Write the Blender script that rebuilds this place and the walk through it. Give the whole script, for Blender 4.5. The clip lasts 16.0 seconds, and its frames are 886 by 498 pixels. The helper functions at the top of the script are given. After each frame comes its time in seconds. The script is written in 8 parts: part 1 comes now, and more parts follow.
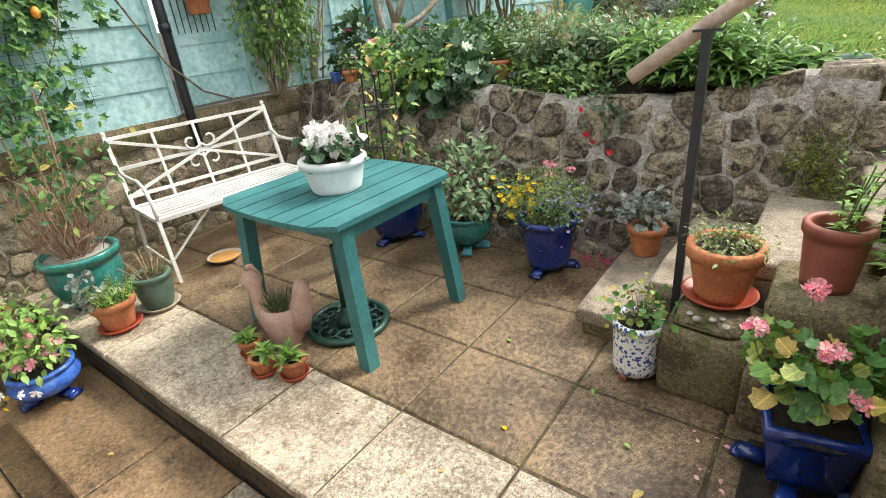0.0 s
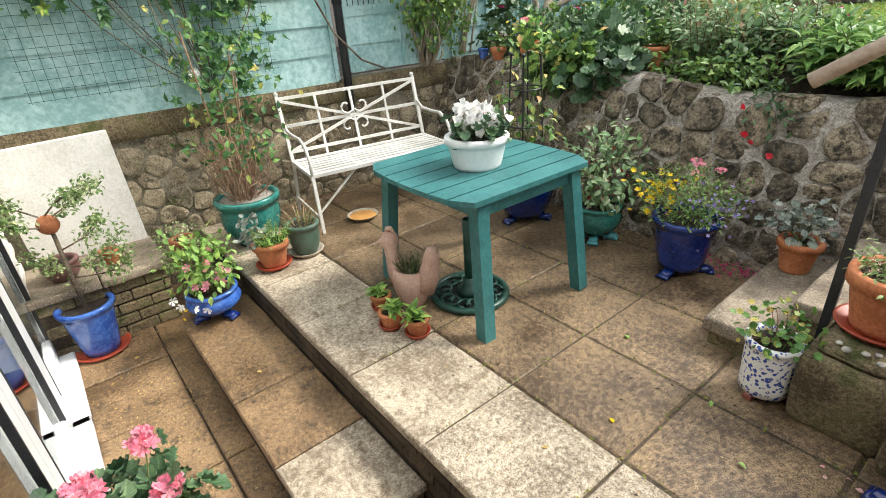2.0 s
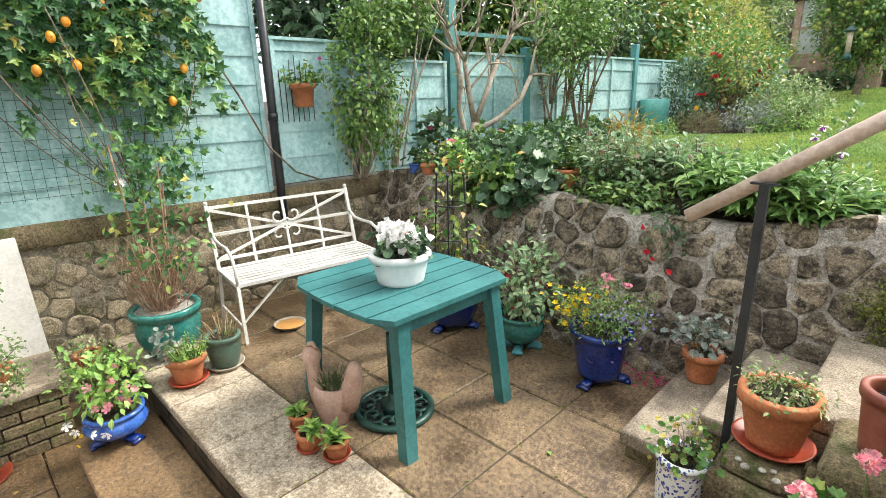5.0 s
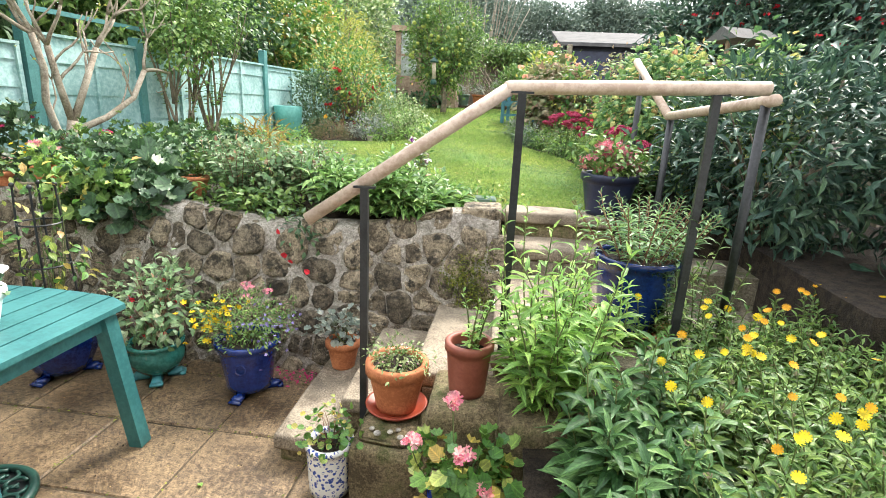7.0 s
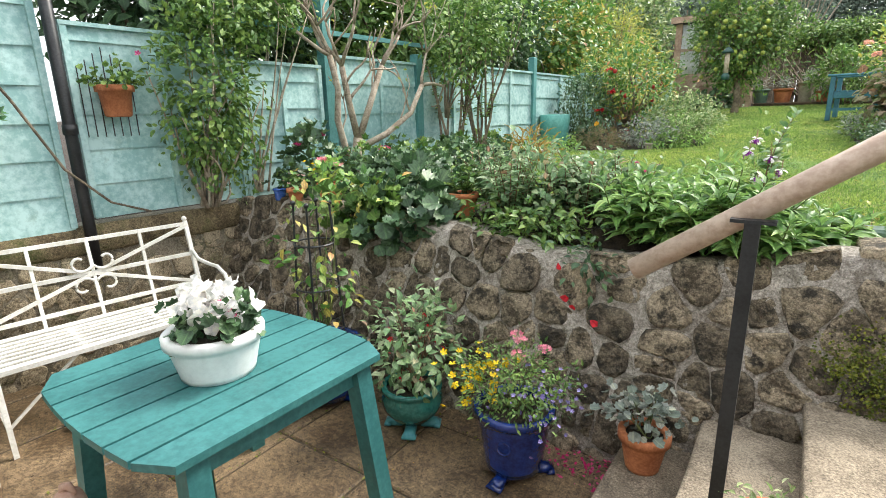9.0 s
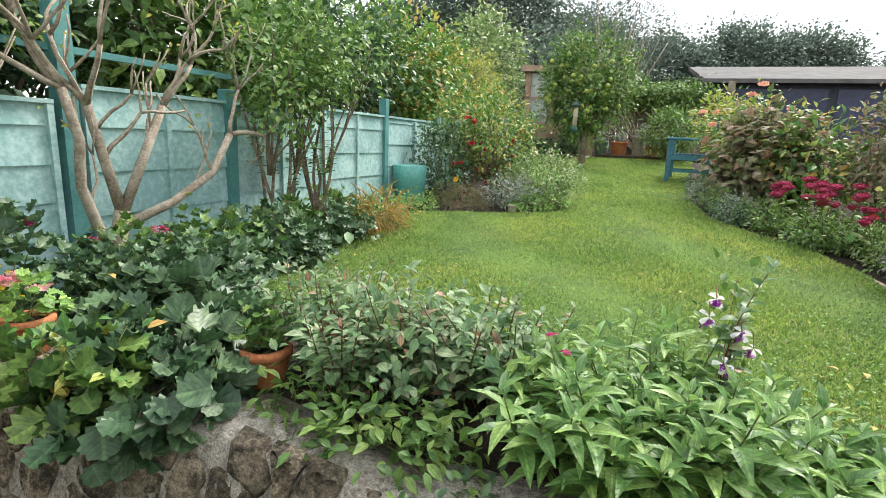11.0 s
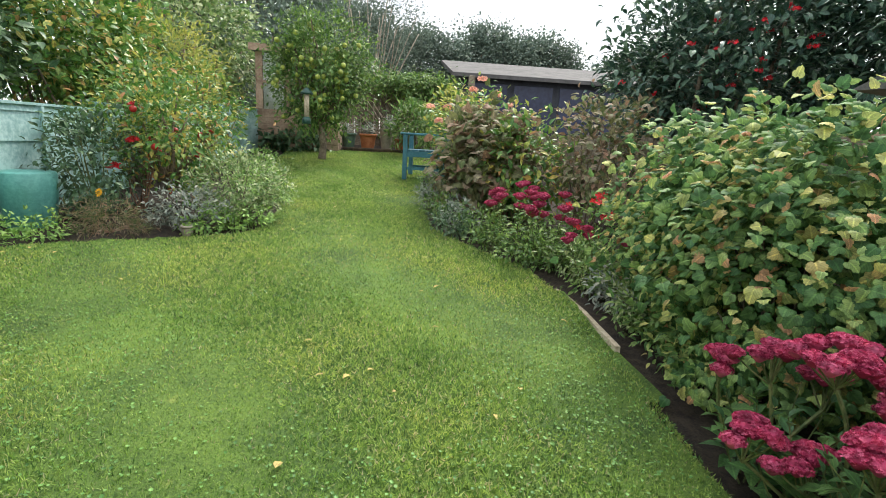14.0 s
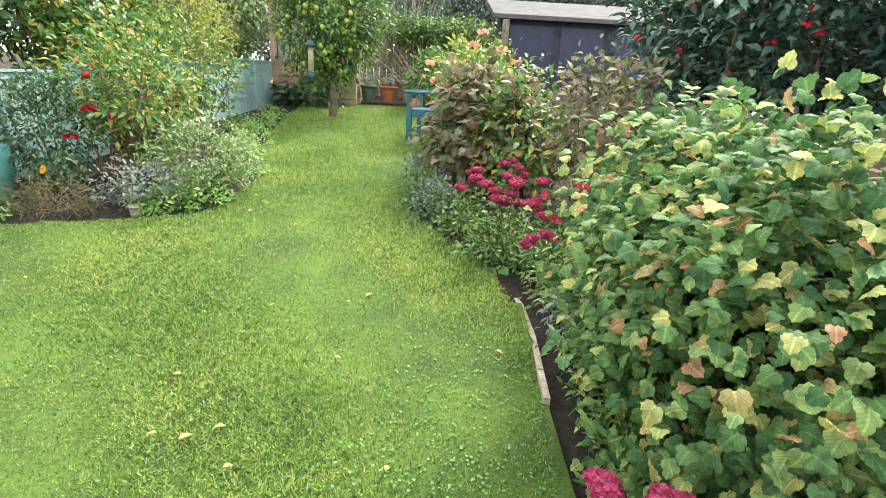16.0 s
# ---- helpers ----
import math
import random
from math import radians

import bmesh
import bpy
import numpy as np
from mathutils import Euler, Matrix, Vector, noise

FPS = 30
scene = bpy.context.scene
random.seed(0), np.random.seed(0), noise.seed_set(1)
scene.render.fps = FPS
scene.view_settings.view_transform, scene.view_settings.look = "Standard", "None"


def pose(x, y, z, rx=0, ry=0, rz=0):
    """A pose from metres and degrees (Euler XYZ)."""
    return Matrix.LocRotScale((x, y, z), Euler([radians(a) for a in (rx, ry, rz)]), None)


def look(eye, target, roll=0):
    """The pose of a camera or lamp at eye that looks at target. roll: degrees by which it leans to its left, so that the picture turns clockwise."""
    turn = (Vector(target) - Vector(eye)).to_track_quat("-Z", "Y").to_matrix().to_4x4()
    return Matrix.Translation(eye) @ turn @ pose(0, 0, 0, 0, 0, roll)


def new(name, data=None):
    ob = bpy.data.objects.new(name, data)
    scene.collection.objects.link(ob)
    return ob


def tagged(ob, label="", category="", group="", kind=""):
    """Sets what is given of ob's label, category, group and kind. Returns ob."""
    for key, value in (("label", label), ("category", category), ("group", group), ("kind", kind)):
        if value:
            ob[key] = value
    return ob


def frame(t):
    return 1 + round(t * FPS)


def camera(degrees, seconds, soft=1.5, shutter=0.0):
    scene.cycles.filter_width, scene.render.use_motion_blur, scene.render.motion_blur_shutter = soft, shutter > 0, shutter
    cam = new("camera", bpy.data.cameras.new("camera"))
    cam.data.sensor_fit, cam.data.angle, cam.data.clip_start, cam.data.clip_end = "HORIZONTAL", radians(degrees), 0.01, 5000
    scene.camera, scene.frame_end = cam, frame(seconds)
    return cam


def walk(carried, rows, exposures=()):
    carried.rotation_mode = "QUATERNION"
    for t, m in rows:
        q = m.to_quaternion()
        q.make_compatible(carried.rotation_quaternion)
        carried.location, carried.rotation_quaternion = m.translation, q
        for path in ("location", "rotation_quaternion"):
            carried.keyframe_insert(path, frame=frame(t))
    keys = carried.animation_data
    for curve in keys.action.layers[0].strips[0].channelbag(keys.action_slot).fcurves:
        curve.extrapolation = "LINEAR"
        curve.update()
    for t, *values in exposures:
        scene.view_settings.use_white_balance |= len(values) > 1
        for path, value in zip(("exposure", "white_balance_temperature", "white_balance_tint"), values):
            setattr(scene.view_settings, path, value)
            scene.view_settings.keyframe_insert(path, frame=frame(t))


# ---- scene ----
cam = camera(82.0, 16.0, 0.8)
PATH = [
    (0, (0.685, -0.621, 1.47), (-0.446, 0.794, 0.622), -5.8),
    (0.5, (0.629, -0.639, 1.434), (-0.591, 0.686, 0.563), -4.8),
    (1, (0.616, -0.709, 1.323), (-0.654, 0.515, 0.379), -3.8),
    (1.5, (0.699, -0.74, 1.282), (-0.612, 0.385, 0.275), -3.2),
    (2, (0.683, -0.73, 1.532), (-0.739, 0.35, 0.632), -4.2),
    (2.5, (0.657, -0.713, 1.648), (-0.837, 0.379, 0.888), -4.0),
    (3, (0.642, -0.683, 1.696), (-0.897, 0.422, 1.056), -3.4),
    (3.2, (0.625, -0.683, 1.681), (-0.919, 0.426, 1.058), -3.1),
    (5.3, (0.788, -0.658, 1.62), (-0.457, 0.802, 1.055), -1.1),
    (5.5, (0.81, -0.66, 1.575), (-0.239, 0.936, 0.98), -1.0),
    (6, (0.887, -0.653, 1.568), (0.36, 1.17, 0.934), 0.5),
    (6.5, (0.949, -0.645, 1.584), (0.688, 1.238, 0.963), 2.4),
    (7, (0.87, -0.604, 1.653), (0.64, 1.309, 1.116), 2.7),
    (7.5, (0.694, -0.558, 1.644), (0.197, 1.303, 1.106), 1.0),
    (8, (0.577, -0.425, 1.573), (-0.377, 1.243, 1.018), -1.3),
    (8.2, (0.559, -0.35, 1.557), (-0.553, 1.216, 0.999), -1.9),
    (10.3, (-0.048, 0.953, 1.699), (-0.984, 2.668, 1.269), 2.2),
    (10.5, (-0.082, 1.057, 1.772), (-0.943, 2.81, 1.341), 2.4),
    (11, (-0.162, 1.271, 1.882), (-0.775, 3.129, 1.466), 2.5),
    (11.5, (-0.141, 1.539, 1.863), (-0.393, 3.474, 1.421), 2.3),
    (12, (-0.128, 1.814, 1.89), (-0.096, 3.765, 1.451), 2.6),
    (12.5, (-0.04, 2.037, 1.852), (0.291, 3.962, 1.422), 3.1),
    (13, (0.12, 2.231, 1.872), (0.501, 4.156, 1.485), 3.6),
    (13.5, (0.308, 2.452, 1.968), (0.597, 4.393, 1.584), 3.8),
    (14, (0.505, 2.676, 2.045), (0.702, 4.621, 1.62), 3.3),
    (14.5, (0.709, 2.77, 2.092), (0.894, 4.703, 1.613), 3.5),
    (15, (0.888, 2.852, 2.227), (0.932, 4.783, 1.706), 2.1),
    (15.5, (1.085, 3.033, 2.21), (1.144, 4.948, 1.636), 3.3),
    (16, (1.246, 3.244, 2.306), (1.246, 5.139, 1.667), 3.3),
]
walk(cam, [(t, look(eye, target, roll)) for t, eye, target, roll in PATH], [(0.0, 0.85), (3.2, 0.7), (5.5, 1.1), (6.0, 1.2), (7.0, 1.35), (8.2, 0.95), (10.5, 0.88), (11.5, 0.58), (12.5, 0.65), (13.5, 0.6), (14.0, 0.55), (14.5, 1.0), (16.0, 1.2)])

# ---- world and light ----
world = bpy.data.worlds.new("sky")
scene.world = world
world.use_nodes = True
wn, wl = world.node_tree.nodes, world.node_tree.links
wn.clear()
SUN_EL, SUN_AZ = radians(48), radians(28)      # azimuth to the right of +y
sky = wn.new("ShaderNodeTexSky")
sky.sky_type, sky.sun_disc = "NISHITA", False
sky.sun_elevation, sky.sun_rotation = SUN_EL, SUN_AZ
sky.air_density, sky.dust_density = 1.0, 3.0
cloudc = wn.new("ShaderNodeTexCoord")
cloudn = wn.new("ShaderNodeTexNoise")
cloudn.inputs["Scale"].default_value, cloudn.inputs["Detail"].default_value = 2.6, 6
wl.new(cloudc.outputs["Generated"], cloudn.inputs["Vector"])
cloudr = wn.new("ShaderNodeValToRGB")
cloudr.color_ramp.elements[0].position, cloudr.color_ramp.elements[1].position = 0.34, 0.5
cloudr.color_ramp.elements[0].color = (0.55, 0.55, 0.55, 1)
wl.new(cloudn.outputs["Fac"], cloudr.inputs["Fac"])
skymix = wn.new("ShaderNodeMix")
skymix.data_type = "RGBA"
skymix.inputs["B"].default_value = (9.2, 9.5, 9.9, 1)
wl.new(cloudr.outputs["Color"], skymix.inputs["Factor"])
wl.new(sky.outputs["Color"], skymix.inputs["A"])
bg = wn.new("ShaderNodeBackground")
bg.inputs["Strength"].default_value = 0.125
wl.new(skymix.outputs["Result"], bg.inputs["Color"])
wout = wn.new("ShaderNodeOutputWorld")
wl.new(bg.outputs["Background"], wout.inputs["Surface"])

sun = new("sun", bpy.data.lights.new("sun", "SUN"))
sun.data.energy, sun.data.angle, sun.data.color = 3.1, radians(18), (1.0, 0.95, 0.86)
sun.matrix_world = look((math.sin(SUN_AZ) * 20, math.cos(SUN_AZ) * 20, 20 * math.tan(SUN_EL)), (0, 0, 0))
tagged(sun, "hazy sun behind thin cloud", "sun", kind="structure")


# ---- materials ----
def nodes_of(name):
    m = bpy.data.materials.new(name)
    m.use_nodes = True
    return m, m.node_tree.nodes, m.node_tree.links, m.node_tree.nodes["Principled BSDF"]


def ramp(nt, links, source, stops):
    r = nt.new("ShaderNodeValToRGB")
    e = r.color_ramp.elements
    while len(e) < len(stops):
        e.new(0.5)
    for el, (p, c) in zip(e, stops):
        el.position, el.color = p, (*c, 1)
    links.new(source, r.inputs["Fac"])
    return r.outputs["Color"]


def noise_tex(nt, links, vec, scale, detail=5, rough=0.6):
    n = nt.new("ShaderNodeTexNoise")
    n.inputs["Scale"].default_value, n.inputs["Detail"].default_value, n.inputs["Roughness"].default_value = scale, detail, rough
    links.new(vec, n.inputs["Vector"])
    return n.outputs["Fac"]


def mixc(nt, links, a, b, fac, mode="MIX"):
    n = nt.new("ShaderNodeMix")
    n.data_type, n.blend_type = "RGBA", mode
    for v, k in ((a, "A"), (b, "B"), (fac, "Factor")):
        if isinstance(v, (int, float)):
            n.inputs[k].default_value = v
        elif isinstance(v, tuple):
            n.inputs[k].default_value = (*v, 1)
        else:
            links.new(v, n.inputs[k])
    return n.outputs["Result"]


def surface(name, dark, light, big=2.0, fine=60.0, rough=0.8, bump=0.3, dist=0.004, spots=None, spot_scale=12.0, spot_at=(0.58, 0.68),
            metal=0.0, vary=0.25, rough_low=None, coat=0.0, grit=0.0, grit_scale=230.0):
    """A solid material: two scales of colour, speckle, stains, and fine relief; each object a little different."""
    m, nt, links, b = nodes_of(name)
    geo = nt.new("ShaderNodeNewGeometry")
    vec = geo.outputs["Position"]
    n1, n2 = noise_tex(nt, links, vec, big), noise_tex(nt, links, vec, fine, 6, 0.7)
    mean = nt.new("ShaderNodeMath")
    mean.operation = "ADD"
    half = nt.new("ShaderNodeMath")
    half.operation, half.inputs[1].default_value = "MULTIPLY", 0.5
    links.new(n1, mean.inputs[0]), links.new(n2, mean.inputs[1]), links.new(mean.outputs[0], half.inputs[0])
    col = ramp(nt, links, half.outputs[0], [(0.42, dark), (0.58, light)])
    info = nt.new("ShaderNodeObjectInfo")
    tone = ramp(nt, links, info.outputs["Random"], [(0, (1 - vary,) * 3), (1, (1 + vary * 0.4,) * 3)])
    col = mixc(nt, links, col, tone, 1.0, "MULTIPLY")
    if spots:
        n3 = noise_tex(nt, links, vec, spot_scale, 8, 0.72)
        mask = ramp(nt, links, n3, [(spot_at[0], (0, 0, 0)), (spot_at[1], (1, 1, 1))])
        col = mixc(nt, links, col, spots, mask)
    if grit:
        n4 = noise_tex(nt, links, vec, grit_scale, 3, 0.8)
        speck = ramp(nt, links, n4, [(0.36, (1 - grit,) * 3), (0.5, (1, 1, 1)), (0.64, (1 + grit * 0.7,) * 3)])
        col = mixc(nt, links, col, speck, 1.0, "MULTIPLY")
    links.new(col, b.inputs["Base Color"])
    b.inputs["Roughness"].default_value, b.inputs["Metallic"].default_value = rough, metal
    if rough_low is not None:
        rr = ramp(nt, links, n1, [(0.4, (rough_low,) * 3), (0.6, (rough,) * 3)])
        links.new(rr, b.inputs["Roughness"])
    b.inputs["Coat Weight"].default_value = coat
    if bump:
        bp = nt.new("ShaderNodeBump")
        bp.inputs["Strength"].default_value, bp.inputs["Distance"].default_value = bump, dist
        links.new(half.outputs[0], bp.inputs["Height"])
        links.new(bp.outputs["Normal"], b.inputs["Normal"])
    return m


TINT = {"leaf": (1.8, 1.55, 2.5), "gras": (1.68, 1.28, 3.9), "clov": (1.35, 1.2, 2.6), "autu": (1.3, 1.4, 1.9), "mixe": (1.3, 1.42, 2.0), "yell": (1.05, 1.15, 1.8), "curr": (1.75, 1.62, 2.5), "vari": (1.25, 1.3, 1.7)}


def leaf_mat(name, stops, rough=0.42, glow=0.3, spec=0.5, veins=True, patchy=0.0):
    """Leaves and petals: each one picks its colour from the stops, has a midrib and side veins, and lets some light through."""
    m, nt, links, b = nodes_of(name)
    geo = nt.new("ShaderNodeNewGeometry")
    col = ramp(nt, links, geo.outputs["Random Per Island"], [(p, tuple(min(0.92, v * k) for v, k in zip(c, TINT.get(name[:4], (1, 1, 1))))) for p, c in stops])
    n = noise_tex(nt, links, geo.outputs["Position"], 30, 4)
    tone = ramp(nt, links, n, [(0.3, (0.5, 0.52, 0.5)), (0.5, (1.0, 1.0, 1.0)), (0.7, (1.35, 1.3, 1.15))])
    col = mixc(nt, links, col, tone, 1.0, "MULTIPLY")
    if patchy:
        n2 = noise_tex(nt, links, geo.outputs["Position"], patchy, 5)
        wide = ramp(nt, links, n2, [(0.32, (0.7, 0.82, 0.7)), (0.5, (1.0, 1.0, 1.0)), (0.66, (1.3, 1.14, 1.1))])
        col = mixc(nt, links, col, wide, 1.0, "MULTIPLY")
    if veins:
        at = nt.new("ShaderNodeAttribute")
        at.attribute_name = "blade"
        sep = nt.new("ShaderNodeSeparateXYZ")
        links.new(at.outputs["Vector"], sep.inputs[0])
        side = nt.new("ShaderNodeMath")
        side.operation = "ABSOLUTE"
        links.new(sep.outputs["X"], side.inputs[0])
        rib = ramp(nt, links, side.outputs[0], [(0.0, (1.45, 1.4, 1.3)), (0.035, (1.2, 1.2, 1.1)), (0.07, (0.88, 0.88, 0.88)), (0.3, (1.04, 1.04, 1.04))])
        slant = nt.new("ShaderNodeMath")
        slant.operation, slant.inputs[1].default_value = "MULTIPLY_ADD", -5.5
        rows = nt.new("ShaderNodeMath")
        rows.operation, rows.inputs[1].default_value = "MULTIPLY", 7.0
        links.new(sep.outputs["Y"], rows.inputs[0])
        links.new(side.outputs[0], slant.inputs[0]), links.new(rows.outputs[0], slant.inputs[2])
        part_of = nt.new("ShaderNodeMath")
        part_of.operation = "FRACT"
        links.new(slant.outputs[0], part_of.inputs[0])
        vein = ramp(nt, links, part_of.outputs[0], [(0.0, (0.74, 0.76, 0.74)), (0.2, (1.0, 1.0, 1.0)), (0.8, (1.08, 1.08, 1.08)), (1.0, (0.8, 0.82, 0.8))])
        col = mixc(nt, links, mixc(nt, links, col, rib, 1.0, "MULTIPLY"), vein, 1.0, "MULTIPLY")
        bp = nt.new("ShaderNodeBump")
        bp.inputs["Strength"].default_value, bp.inputs["Distance"].default_value = 0.5, 0.003
        links.new(vein, bp.inputs["Height"]), links.new(bp.outputs["Normal"], b.inputs["Normal"])
    links.new(col, b.inputs["Base Color"])
    b.inputs["Roughness"].default_value, b.inputs["Specular IOR Level"].default_value = rough, spec
    tr = nt.new("ShaderNodeBsdfTranslucent")
    links.new(col, tr.inputs["Color"])
    ms = nt.new("ShaderNodeMixShader")
    ms.inputs[0].default_value = glow
    links.new(b.outputs[0], ms.inputs[1]), links.new(tr.outputs[0], ms.inputs[2])
    links.new(ms.outputs[0], nt["Material Output"].inputs["Surface"])
    return m


def petal_mat(name, stops, rough=0.6, glow=0.35):
    return leaf_mat(name, stops, rough, glow, 0.3, veins=False)


def greens(a, b, c=None, p=0.5):
    return [(0.0, a), (p, b), (1.0, c or b)]


M = {}
M["slab"] = surface("slab_wet", (0.066, 0.04, 0.02), (0.275, 0.19, 0.106), 2.6, 42, 0.75, 0.9, 0.010, (0.075, 0.05, 0.03), 16, (0.54, 0.68), vary=0.12, rough_low=0.4, grit=0.8, grit_scale=170)
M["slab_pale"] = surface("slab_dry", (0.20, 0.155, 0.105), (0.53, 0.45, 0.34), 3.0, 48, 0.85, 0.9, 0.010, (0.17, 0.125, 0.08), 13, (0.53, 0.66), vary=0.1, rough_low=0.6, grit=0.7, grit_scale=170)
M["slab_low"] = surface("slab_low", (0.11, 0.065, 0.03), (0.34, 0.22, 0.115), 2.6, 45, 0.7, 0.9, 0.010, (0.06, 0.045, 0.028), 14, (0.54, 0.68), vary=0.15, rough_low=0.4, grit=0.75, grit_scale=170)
M["joint"] = surface("joint", (0.03, 0.022, 0.013), (0.12, 0.088, 0.055), 5, 90, 0.9, 0.8, 0.01, grit=0.5)
# riser brick: colour set extra dark to deepen the shade under slab edges
M["riser"] = surface("riser_brick_shaded", (0.022, 0.016, 0.010), (0.10, 0.066, 0.038), 5, 60, 0.9, 0.7, 0.01, (0.05, 0.06, 0.025), 8, grit=0.45, grit_scale=140)
M["mortar"] = surface("mortar", (0.25, 0.215, 0.175), (0.68, 0.62, 0.55), 5, 45, 0.95, 1.0, 0.03, (0.10, 0.09, 0.055), 5, (0.54, 0.68), grit=0.45, grit_scale=140)
M["mortar_dark"] = surface("mortar_dark", (0.14, 0.12, 0.085), (0.38, 0.33, 0.25), 4, 50, 0.95, 0.9, 0.02, (0.10, 0.11, 0.04), 5, (0.52, 0.66), grit=0.45, grit_scale=140)
M["stone"] = surface("wall_stone", (0.095, 0.075, 0.05), (0.46, 0.375, 0.265), 9, 55, 0.9, 1.0, 0.04, (0.035, 0.03, 0.022), 13, (0.5, 0.62), vary=0.55, grit=0.45, grit_scale=140)
M["stone_pale"] = surface("boundary_stone", (0.17, 0.135, 0.085), (0.47, 0.39, 0.27), 6, 70, 0.9, 0.9, 0.02, (0.14, 0.15, 0.05), 7, (0.55, 0.72), vary=0.3, grit=0.45, grit_scale=140)
M["rock"] = surface("rock", (0.10, 0.075, 0.04), (0.36, 0.28, 0.16), 5, 60, 0.9, 1.0, 0.03, (0.07, 0.085, 0.02), 5, (0.5, 0.66), vary=0.2, grit=0.45, grit_scale=140)
M["step"] = surface("step_stone", (0.14, 0.11, 0.078), (0.40, 0.33, 0.245), 4, 110, 0.85, 0.6, 0.008, (0.13, 0.10, 0.07), 6, (0.56, 0.72), vary=0.12, grit=0.45, grit_scale=140)
M["moss"] = surface("moss", (0.04, 0.055, 0.008), (0.17, 0.17, 0.03), 9, 120, 0.95, 1.0, 0.02)
M["fence"] = surface("fence_paint", (0.25, 0.44, 0.435), (0.46, 0.66, 0.645), 3, 24, 0.75, 0.4, 0.006, (0.22, 0.36, 0.33), 5, (0.6, 0.75), vary=0.14)
M["fence_dark"] = surface("fence_post_paint", (0.06, 0.20, 0.20), (0.10, 0.29, 0.28), 5, 60, 0.7, 0.4, 0.004, vary=0.1)
M["table"] = surface("table_paint", (0.026, 0.125, 0.128), (0.05, 0.195, 0.195), 3, 40, 0.42, 0.2, 0.002, vary=0.06)
M["white_metal"] = surface("white_metal", (0.66, 0.64, 0.58), (0.86, 0.85, 0.81), 6, 70, 0.5, 0.2, 0.001, (0.5, 0.42, 0.32), 14, (0.68, 0.76))
M["white_glaze"] = surface("white_glaze", (0.78, 0.78, 0.77), (0.88, 0.88, 0.87), 6, 40, 0.3, 0.05, 0.001)
M["white_wall"] = surface("white_wall", (0.66, 0.64, 0.58), (0.86, 0.84, 0.79), 2.5, 60, 0.9, 0.5, 0.006, (0.55, 0.5, 0.40), 5, (0.6, 0.75))
M["upvc"] = surface("upvc", (0.80, 0.81, 0.82), (0.88, 0.89, 0.9), 2, 20, 0.3, 0.0)
M["terracotta"] = surface("terracotta", (0.36, 0.115, 0.045), (0.58, 0.22, 0.095), 6, 70, 0.8, 0.3, 0.002, (0.55, 0.36, 0.24), 9, (0.62, 0.78), vary=0.2)
M["red_plastic"] = surface("red_plastic", (0.36, 0.055, 0.025), (0.46, 0.085, 0.04), 6, 50, 0.45, 0.1, 0.001)
M["brown_plastic"] = surface("brown_plastic", (0.27, 0.075, 0.05), (0.35, 0.11, 0.075), 6, 50, 0.5, 0.1, 0.001)
M["maroon"] = surface("maroon_glaze", (0.12, 0.055, 0.05), (0.22, 0.11, 0.10), 6, 50, 0.4, 0.1, 0.001)
M["clay_pink"] = surface("clay_pink", (0.58, 0.36, 0.275), (0.74, 0.51, 0.41), 8, 60, 0.8, 0.2, 0.002, (0.45, 0.3, 0.22), 10)
M["blue"] = surface("blue_glaze", (0.003, 0.014, 0.11), (0.010, 0.04, 0.24), 7, 60, 0.18, 0.08, 0.002, coat=0.5)
M["blue_bright"] = surface("bright_blue_glaze", (0.02, 0.075, 0.36), (0.07, 0.19, 0.60), 9, 40, 0.2, 0.1, 0.002, (0.16, 0.24, 0.5), 18, (0.6, 0.72), coat=0.5)
M["blue_dark"] = surface("navy_plastic", (0.012, 0.018, 0.05), (0.025, 0.035, 0.085), 7, 60, 0.4, 0.05, 0.001)
M["teal_glaze"] = surface("teal_glaze", (0.02, 0.15, 0.13), (0.05, 0.28, 0.24), 7, 40, 0.22, 0.1, 0.002, (0.10, 0.22, 0.18), 16, coat=0.4)
M["sage_glaze"] = surface("sage_glaze", (0.08, 0.14, 0.10), (0.13, 0.21, 0.16), 7, 40, 0.35, 0.1, 0.002)
M["cyan_glaze"] = surface("cyan_glaze", (0.06, 0.28, 0.32), (0.11, 0.40, 0.44), 7, 40, 0.3, 0.1, 0.002)
M["grey_clay"] = surface("grey_clay", (0.30, 0.26, 0.20), (0.46, 0.41, 0.33), 7, 60, 0.8, 0.3, 0.002)
M["soil"] = surface("soil", (0.014, 0.010, 0.007), (0.06, 0.042, 0.028), 18, 110, 0.95, 1.0, 0.03, (0.10, 0.075, 0.05), 40, (0.62, 0.7))
M["iron"] = surface("black_iron", (0.010, 0.011, 0.013), (0.03, 0.032, 0.036), 9, 90, 0.42, 0.2, 0.001)
M["iron_green"] = surface("green_iron", (0.010, 0.045, 0.035), (0.022, 0.085, 0.065), 9, 90, 0.4, 0.2, 0.001)
M["rail"] = surface("rail_wood", (0.46, 0.33, 0.25), (0.66, 0.52, 0.42), 5, 40, 0.45, 0.2, 0.002, (0.36, 0.25, 0.19), 20, (0.62, 0.74))
M["bark"] = surface("bark", (0.10, 0.075, 0.052), (0.30, 0.24, 0.17), 9, 60, 0.9, 0.8, 0.01)
M["bark_pale"] = surface("pale_bark", (0.28, 0.225, 0.165), (0.58, 0.50, 0.40), 9, 60, 0.9, 0.8, 0.008)
M["stem"] = surface("stem", (0.07, 0.11, 0.03), (0.20, 0.22, 0.08), 12, 60, 0.7, 0.2, 0.002)
